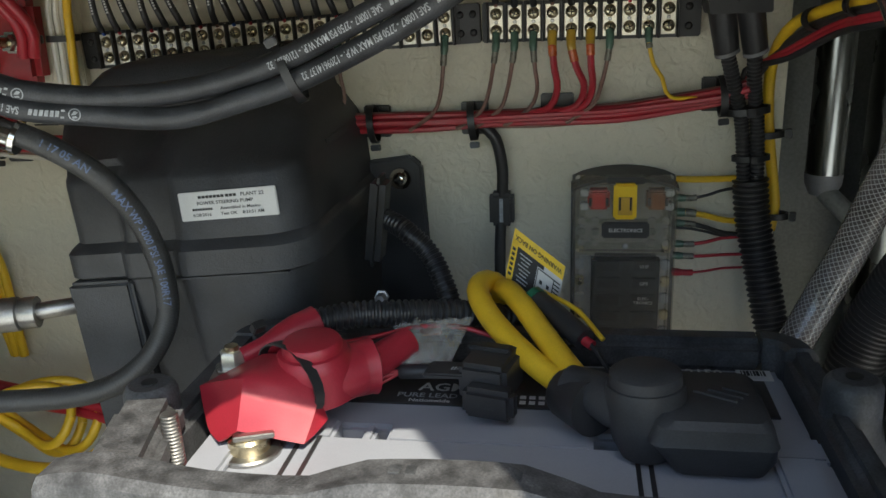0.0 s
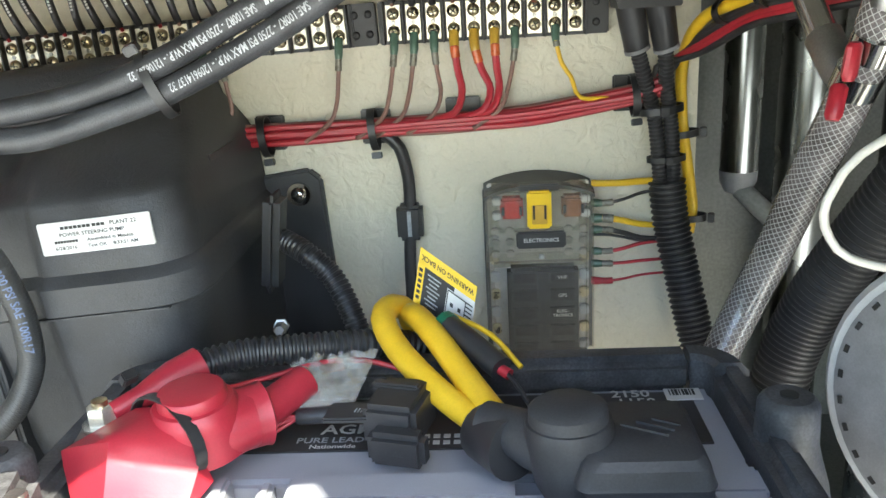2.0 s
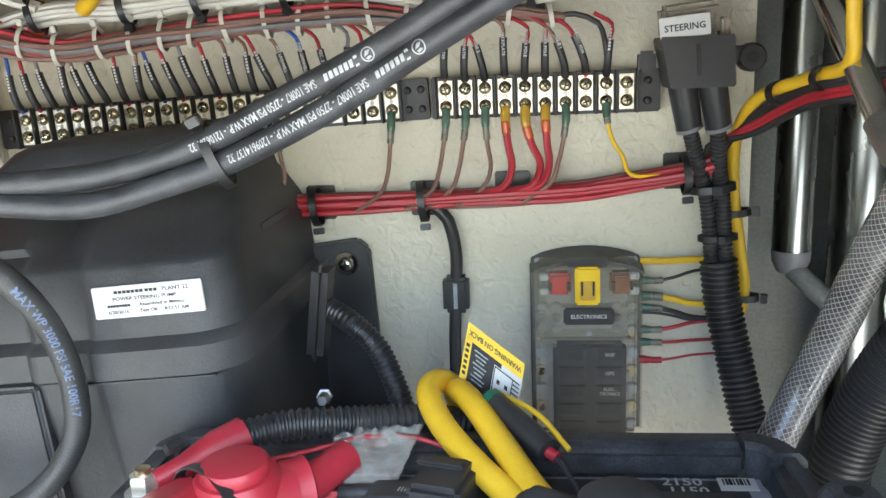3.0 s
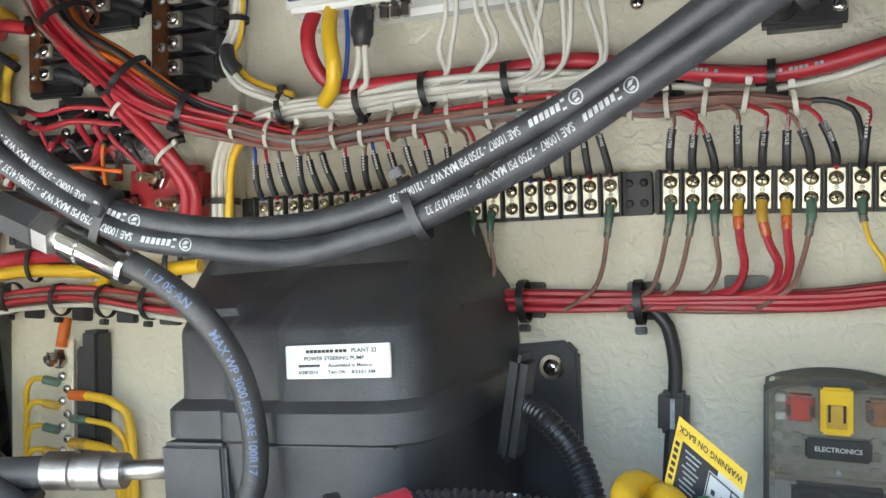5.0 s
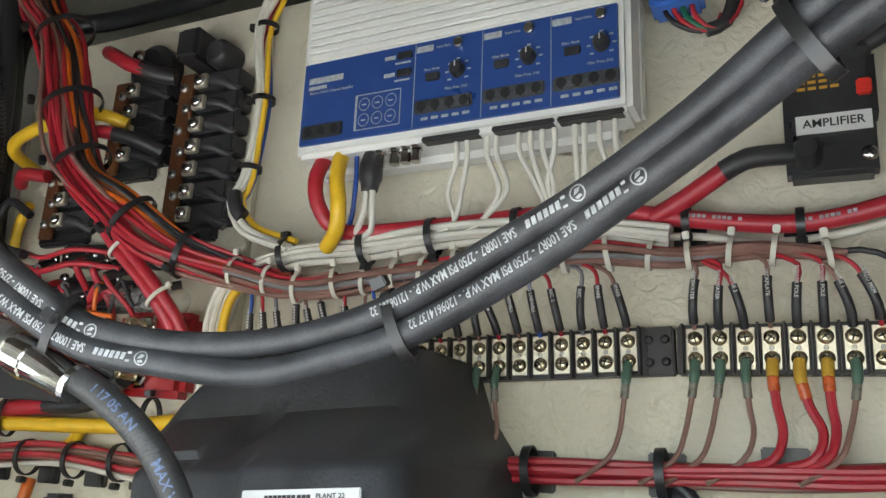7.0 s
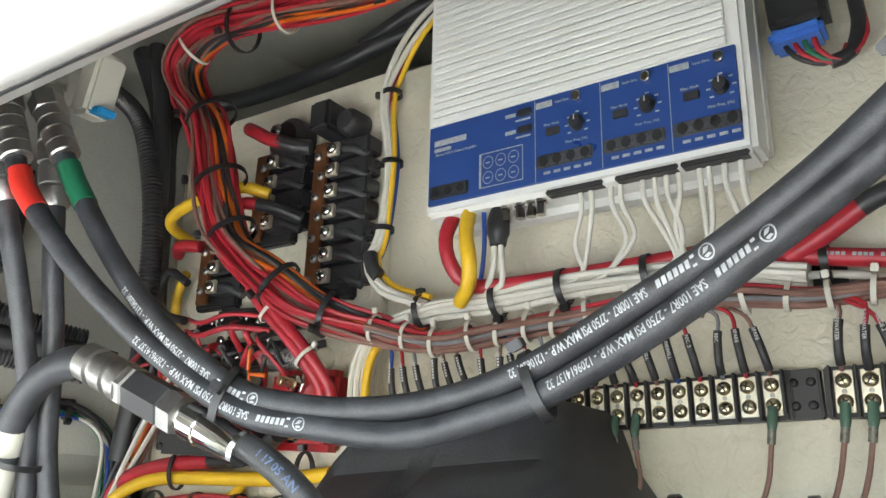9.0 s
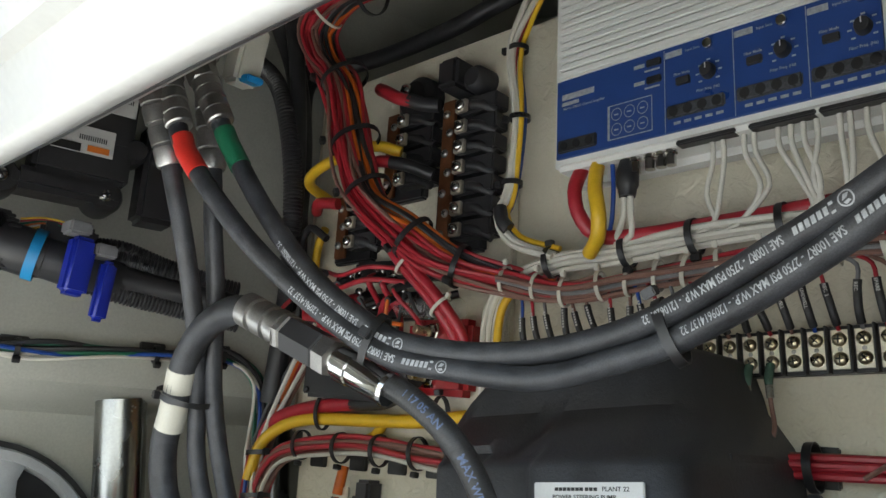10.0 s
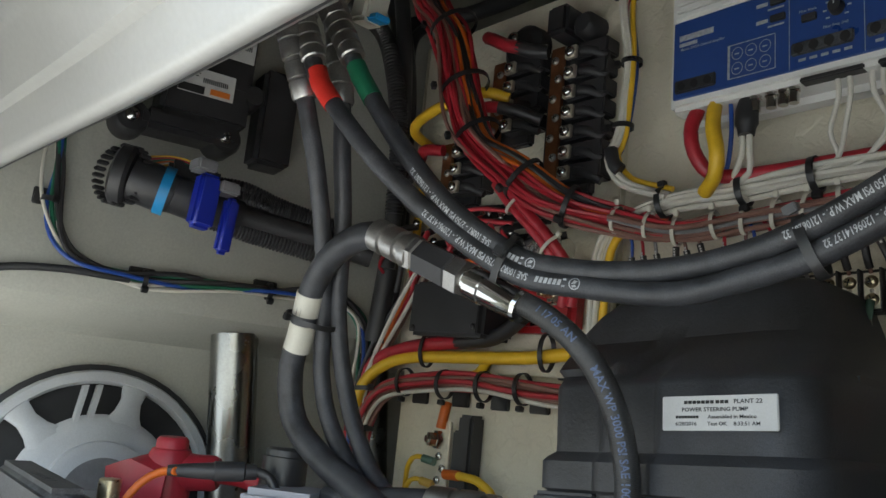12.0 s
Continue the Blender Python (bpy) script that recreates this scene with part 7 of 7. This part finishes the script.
# ---- left wall ----
for y0, r in ((0.535, 0.026), (0.705, 0.020)):
    x0 = -0.762 + 0.2 * (y0 - 0.4) - 0.045
    tb = thing("steel_tube", (x0, y0, 0.11), "polished steel tube under the bulging side wall", "tube", "steel tubes")
    part("tube", turned((x0, y0 + 0.055, 0.11), (x0, y0, 0.575), [(0, r), (0.99, r), (1, r)], 32), DIM_STEEL, tb)
gw = thing("wire_harness", (-0.74, 0.45, 0.61), "black, green, blue and white leads in clips along the side wall", "wiring harness")
GW = [(-0.772, 0.305, 0.86), (-0.767, 0.312, 0.735), (-0.767, 0.316, 0.665), (-0.760, 0.340, 0.624), (-0.750, 0.396, 0.612), (-0.737, 0.462, 0.614), (-0.722, 0.536, 0.620), (-0.708, 0.608, 0.626), (-0.696, 0.640, 0.606), (-0.690, 0.645, 0.57), (-0.688, 0.645, 0.52), (-0.675, 0.64, 0.44)]
bundle("wire", GW, [(GREEN, 0.0022), (BLACK, 0.0026), (BLUE, 0.0022), (WHITE, 0.0018), (BLACK, 0.0026), (WHITE, 0.0018), (GREEN, 0.0020)], 0.0060, gw, wander=1.4, seed=51)
cable("black_lead", [(-0.790, 0.24, 0.585), (-0.775, 0.285, 0.602), (-0.762, 0.335, 0.609), (-0.750, 0.396, 0.609)], 0.0038, BLACK, gw)
for p, q in (((-0.748, 0.410, 0.612), (0.2, 1, 0)), ((-0.722, 0.536, 0.620), (0.2, 1, 0)), ((-0.709, 0.605, 0.626), (0.2, 1, 0)), ((-0.766, 0.314, 0.672), (0, 0.1, 1))):
    tie(gw, p, q, 0.0075, 0.0085, 0.005, up=(0, 0, 1) if abs(q[1]) > 0.5 else (1, 0, 0), head=(0.6, 0, -0.8))
    part("tie_mount", box((p[0] - 0.010, p[1], p[2] + 0.004), (0.006, 0.026, 0.016), 0.001, (0, 0, -11)), TIE, gw)

mod = thing("control_module", (-0.73, 0.42, 0.81), "black engine control module with white data labels", "control module")
MR = (0, 0, -11.3)
part("body", box((-0.725, 0.428, 0.850), (0.050, 0.088, 0.150), 0.005, MR), BLACK, mod)
part("cover", box((-0.7255, 0.428, 0.862), (0.054, 0.080, 0.100), 0.003, MR), BLACK, mod)
part("foot", box((-0.722, 0.418, 0.765), (0.044, 0.096, 0.022), 0.006, MR), BLACK, mod)
MF = Matrix.Translation((-0.699, 0.416, 0.0)) @ pose(0, 0, 0, 90, 0, 90 - 11.3)
for x9, z0, w, h in ((0.003, 0.8115, 0.056, 0.027), (0.022, 0.8580, 0.050, 0.027)):
    lb = box((x9, z0, 0.001), (w, h, 0.0008))
    bmesh.ops.transform(lb, matrix=MF, verts=lb.verts)
    lp = part("label", lb, PAPER, mod, "white data label")
    bars([(x9 - 0.004 + 0.002 * k, z0 + 0.002, 0.001, 0.005) for k in range(13)] + [(x9 - 0.016, z0 + 0.008, 0.016, 0.0012), (x9 - 0.016, z0 + 0.005, 0.012, 0.0012)], MF @ Matrix.Translation((0, 0, 0.0018)), INK, lp)
lb = box((-0.012, 0.8025, 0.002), (0.026, 0.008, 0.0006))
bmesh.ops.transform(lb, matrix=MF, verts=lb.verts)
part("sticker", lb, INK, mod, "black strip")
lb = box((0.017, 0.8035, 0.002), (0.020, 0.006, 0.0006))
bmesh.ops.transform(lb, matrix=MF, verts=lb.verts)
part("sticker", lb, ORANGELABEL, mod, "orange strip")
for y0, z0 in ((0.365, 0.763), (0.455, 0.764)):
    x0 = -0.745 + 0.2 * (y0 - 0.4)
    part("ear", turned((x0, y0, z0), (x0 + 0.034, y0 - 0.006, z0), [(0, 0.018), (0.8, 0.018), (1, 0.015)], 20), BLACK, mod)
    screw((x0 + 0.036, y0 - 0.007, z0), (1, -0.2, 0), 0.0075, mod, STEEL, "bolt")
rel2 = thing("relay", (-0.70, 0.50, 0.80), "black relay block beside the control module", "relay")
part("body", box((-0.712, 0.505, 0.800), (0.040, 0.040, 0.105), 0.005, MR), BLACK, rel2)
part("ear", turned((-0.725, 0.476, 0.815), (-0.692, 0.470, 0.815), [(0, 0.013), (0.8, 0.013), (1, 0.010)], 16), BLACK, rel2)
cn = thing("engine_connector", (-0.70, 0.42, 0.70), "large black round engine connector with a cyan ring", "connector")
part("flange", turned((-0.712, 0.335, 0.700), (-0.702, 0.352, 0.697), [(0, 0.028), (0.2, 0.034), (0.8, 0.034), (1, 0.030)], 28), BLACK, cn)
for k in range(28):
    a = 2 * math.pi * k / 28
    part("grip_rib", box((-0.707 + 0.006 * math.sin(a), 0.343 - 0.003 * math.sin(a), 0.6985 + 0.034 * math.cos(a)), (0.008, 0.014, 0.0036), 0.001) if abs(math.sin(a)) < 0.35 else box((-0.707 + 0.033 * math.sin(a) * 0.86, 0.343 + 0.033 * math.sin(a) * 0.50, 0.6985 + 0.034 * math.cos(a)), (0.008, 0.012, 0.0042), 0.001), BLACK, cn)
part("body", turned((-0.702, 0.352, 0.697), (-0.682, 0.395, 0.686), [(0, 0.026), (0.6, 0.026), (1, 0.022)], 24), BLACK, cn)
part("ring", turned((-0.690, 0.380, 0.690), (-0.686, 0.390, 0.688), [(0, 0.0282), (1, 0.0282)], 28), CYAN, cn, "cyan lock ring")
part("tail", turned((-0.684, 0.392, 0.687), (-0.664, 0.470, 0.676), [(0, 0.022), (0.5, 0.024), (1, 0.018)], 20), BLACK, cn)
cable("sleeve", [(-0.668, 0.462, 0.678), (-0.655, 0.51, 0.672), (-0.63, 0.57, 0.665), (-0.60, 0.62, 0.655)], 0.015, BLACK, cn, sides=14)
ribbed("conduit", [(-0.690, 0.44, 0.712), (-0.675, 0.475, 0.712), (-0.66, 0.52, 0.700), (-0.64, 0.57, 0.690)], 0.010, LOOM, cn, pitch=0.0038)
ribbed("conduit", [(-0.690, 0.45, 0.700), (-0.672, 0.485, 0.698), (-0.655, 0.53, 0.690), (-0.63, 0.60, 0.680)], 0.014, LOOM, cn, pitch=0.0042)
ribbed("conduit", [(-0.685, 0.43, 0.672), (-0.668, 0.475, 0.662), (-0.650, 0.53, 0.655), (-0.62, 0.60, 0.645)], 0.013, LOOM, cn, pitch=0.0042)
part("housing", box((-0.695, 0.418, 0.716), (0.030, 0.060, 0.026), 0.005, (0, 0, -11)), BLACK, cn)
for k, m in enumerate((YELLOW, RED, GREEN, ORANGE, WHITE, YELLOW)):
    cable("lead", [(-0.705, 0.370, 0.728 - 0.003 * k), (-0.694, 0.392, 0.732 - 0.002 * k), (-0.684, 0.415, 0.728 - 0.003 * k), (-0.682, 0.430, 0.712)], 0.0012, m, cn)
for x9, y0, z0, z1, r in ((-0.652, 0.414, 0.707, 0.655, 0.0105), (-0.648, 0.438, 0.690, 0.635, 0.0070)):
    pgl = thing("wiring_plug", (x9, y0, z1), "blue wiring plug hanging from a grey collar", "plug", "blue plugs")
    part("collar", box((x9 - 0.004, y0 - 0.004, z0 + 0.008), (0.022, 0.020, 0.012), 0.002), GREY, pgl)
    part("plug", box((x9, y0, (z0 + z1) / 2), (r * 1.7, r * 2.1, z0 - z1), 0.004, (-4, 0, 0), 3), BLUEPLUG, pgl)
wc = thing("wiring_plug", (-0.44, 0.42, 0.83), "cream wiring plug with a blue lock", "plug")
part("body", box((-0.438, 0.425, 0.824), (0.022, 0.022, 0.046), 0.003, (0, 12, 0)), NYLON, wc)
part("cap", box((-0.448, 0.425, 0.848), (0.018, 0.018, 0.014), 0.002, (0, 12, 0)), NYLON, wc)
part("lock", box((-0.432, 0.426, 0.803), (0.020, 0.014, 0.005), 0.001, (0, 12, 0)), CYAN, wc)
lk = thing("cable_run", (-0.62, 0.6, 0.95), "black corrugated conduits climbing the corner", "cable")
ribbed("conduit", [(-0.76, 0.60, 1.00), (-0.715, 0.60, 0.975), (-0.668, 0.605, 0.935), (-0.645, 0.61, 0.885), (-0.635, 0.62, 0.81), (-0.64, 0.63, 0.72)], 0.0105, LOOM, lk, pitch=0.004)
cable("black_lead", [(-0.60, 0.64, 0.955), (-0.64, 0.65, 0.955), (-0.672, 0.655, 0.945), (-0.676, 0.658, 0.90), (-0.668, 0.66, 0.80), (-0.658, 0.66, 0.70), (-0.66, 0.655, 0.60)], 0.0065, BLACK, lk)
cable("black_lead", [(-0.69, 0.655, 0.97), (-0.62, 0.70, 0.985), (-0.49, 0.70, 0.985), (-0.41, 0.70, 0.995), (-0.30, 0.70, 1.003), (-0.15, 0.70, 1.01)], 0.010, BLACK, lk)
cable("black_lead", [(-0.44, 0.70, 1.00), (-0.36, 0.69, 1.012), (-0.28, 0.69, 1.02), (-0.12, 0.69, 1.03)], 0.008, BLACK, lk)
ribbed("conduit", [(-0.85, 0.56, 1.05), (-0.74, 0.56, 1.05), (-0.60, 0.56, 1.032), (-0.50, 0.56, 1.02), (-0.36, 0.56, 1.01)], 0.012, LOOM, lk, pitch=0.004)
# Two thick black leads; they also stand in for shadow beside the board.
cable("black_lead", [(-0.70, 0.62, 1.03), (-0.675, 0.635, 0.96), (-0.655, 0.640, 0.87), (-0.652, 0.642, 0.77), (-0.658, 0.645, 0.67), (-0.668, 0.645, 0.58)], 0.0120, BLACK, lk, sides=14)
cable("black_lead", [(-0.66, 0.610, 1.02), (-0.648, 0.618, 0.95), (-0.640, 0.625, 0.86), (-0.640, 0.630, 0.76), (-0.648, 0.635, 0.66)], 0.0090, BLACK, lk, sides=12)
pk = thing("wiring_plug", (-0.30, 0.6, 1.0), "black wiring plugs dangling by their leads under the deck", "plug")
part("body", box((-0.225, 0.60, 0.968), (0.046, 0.022, 0.022), 0.004, (0, 28, 0)), BLACK, pk)
cable("lead", [(-0.36, 0.58, 0.985), (-0.345, 0.575, 0.960), (-0.325, 0.575, 0.957), (-0.31, 0.58, 0.972), (-0.28, 0.59, 0.985), (-0.245, 0.60, 0.978)], 0.0055, BLACK, pk)
part("tag", box((-0.312, 0.575, 0.950), (0.012, 0.002, 0.030), 0.0005, (0, 6, 0)), BLACK, pk)
for k in range(3):
    cable("lead", [(-0.40 + 0.03 * k, 0.585, 0.975), (-0.37 + 0.03 * k, 0.585, 0.985), (-0.33 + 0.03 * k, 0.59, 0.982)], 0.002, (YELLOW, BLUE, WHITE)[k], pk)
# padded liner on the hull side above the board
quilt = bmesh.new()
N, M2 = 40, 24
gv = [[quilt.verts.new((-0.72 + 0.9 * i / N, 0.93 + 0.018 * max(abs(math.sin(math.pi * (i * 0.30 + j * 0.34))), 0.0) * -1 * abs(math.sin(math.pi * (i * 0.30 - j * 0.34))) ** 0.5, 0.90 + 0.24 * j / M2)) for i in range(N + 1)] for j in range(M2 + 1)]
for j in range(M2):
    for i in range(N):
        quilt.faces.new((gv[j][i], gv[j][i + 1], gv[j + 1][i + 1], gv[j + 1][i]))
tagged(part("wall_quilted_liner", quilt, LINER), "pale quilted liner on the hull side", "wall", kind="structure")

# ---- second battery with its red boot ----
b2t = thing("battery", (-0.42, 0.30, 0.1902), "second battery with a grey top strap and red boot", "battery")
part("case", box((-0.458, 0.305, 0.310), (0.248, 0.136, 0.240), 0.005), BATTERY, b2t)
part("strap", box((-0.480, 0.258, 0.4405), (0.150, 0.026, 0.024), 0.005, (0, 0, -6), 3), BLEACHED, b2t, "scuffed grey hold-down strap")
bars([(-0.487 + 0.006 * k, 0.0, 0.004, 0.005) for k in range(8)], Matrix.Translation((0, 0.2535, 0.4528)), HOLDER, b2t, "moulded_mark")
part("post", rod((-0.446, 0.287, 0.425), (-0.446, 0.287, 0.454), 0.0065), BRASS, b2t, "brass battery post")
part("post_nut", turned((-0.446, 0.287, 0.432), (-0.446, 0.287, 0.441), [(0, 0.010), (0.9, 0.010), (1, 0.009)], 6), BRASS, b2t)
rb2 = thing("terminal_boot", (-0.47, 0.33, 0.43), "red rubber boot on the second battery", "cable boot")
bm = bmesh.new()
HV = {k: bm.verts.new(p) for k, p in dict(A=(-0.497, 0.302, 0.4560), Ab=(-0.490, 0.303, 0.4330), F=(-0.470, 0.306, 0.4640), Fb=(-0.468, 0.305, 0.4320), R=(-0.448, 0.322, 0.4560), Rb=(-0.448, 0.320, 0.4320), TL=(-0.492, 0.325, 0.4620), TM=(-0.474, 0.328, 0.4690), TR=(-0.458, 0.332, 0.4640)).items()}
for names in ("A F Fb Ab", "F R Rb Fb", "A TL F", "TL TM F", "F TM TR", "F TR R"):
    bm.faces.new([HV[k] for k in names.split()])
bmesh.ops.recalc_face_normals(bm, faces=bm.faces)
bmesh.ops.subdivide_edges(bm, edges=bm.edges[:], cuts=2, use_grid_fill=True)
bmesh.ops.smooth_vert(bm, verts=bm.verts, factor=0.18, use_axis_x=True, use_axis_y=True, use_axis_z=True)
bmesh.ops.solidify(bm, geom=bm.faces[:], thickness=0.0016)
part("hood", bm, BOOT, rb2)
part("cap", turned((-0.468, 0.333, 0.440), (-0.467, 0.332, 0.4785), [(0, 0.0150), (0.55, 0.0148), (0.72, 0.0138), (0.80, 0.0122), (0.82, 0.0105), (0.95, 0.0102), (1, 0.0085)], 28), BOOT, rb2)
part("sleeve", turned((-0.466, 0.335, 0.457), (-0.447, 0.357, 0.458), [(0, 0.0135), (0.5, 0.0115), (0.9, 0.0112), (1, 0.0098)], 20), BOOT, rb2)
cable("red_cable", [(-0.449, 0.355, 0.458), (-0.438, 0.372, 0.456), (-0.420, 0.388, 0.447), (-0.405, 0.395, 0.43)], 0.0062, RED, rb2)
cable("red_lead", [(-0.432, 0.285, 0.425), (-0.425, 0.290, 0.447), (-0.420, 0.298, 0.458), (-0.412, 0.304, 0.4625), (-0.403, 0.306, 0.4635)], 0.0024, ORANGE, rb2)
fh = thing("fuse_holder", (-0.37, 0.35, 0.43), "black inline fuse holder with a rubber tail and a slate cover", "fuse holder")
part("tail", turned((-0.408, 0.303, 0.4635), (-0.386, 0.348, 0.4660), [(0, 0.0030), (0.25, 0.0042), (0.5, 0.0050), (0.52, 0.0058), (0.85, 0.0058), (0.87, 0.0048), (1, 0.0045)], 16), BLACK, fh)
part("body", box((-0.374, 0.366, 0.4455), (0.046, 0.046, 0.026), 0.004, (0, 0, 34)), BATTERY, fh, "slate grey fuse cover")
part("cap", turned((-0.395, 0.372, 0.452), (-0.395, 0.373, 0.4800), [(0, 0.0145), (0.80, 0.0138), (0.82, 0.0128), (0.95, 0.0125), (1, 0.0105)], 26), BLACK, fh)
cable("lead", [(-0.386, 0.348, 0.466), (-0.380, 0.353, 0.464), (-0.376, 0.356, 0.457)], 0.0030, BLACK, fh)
# scaled 1.25 away from the camera's eye, keeping their fit to its view
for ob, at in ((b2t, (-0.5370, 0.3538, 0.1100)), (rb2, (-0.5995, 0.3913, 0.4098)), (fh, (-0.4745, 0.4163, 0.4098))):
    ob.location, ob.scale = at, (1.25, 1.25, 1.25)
cn.scale = (0.84, 0.84, 0.84)
# decals on the moulding
dc = thing("decal", (-0.62, 0.19, 0.86), "navy and gold decal on the white moulding", "decal")
part("navy_stroke", box((-0.60, 0.181, 0.860), (0.034, 0.001, 0.016), 0.0, (8, 20, 0)), NAVY, dc)
part("gold_stroke", box((-0.565, 0.181, 0.862), (0.030, 0.001, 0.022), 0.0, (8, -15, 0)), GOLD, dc)
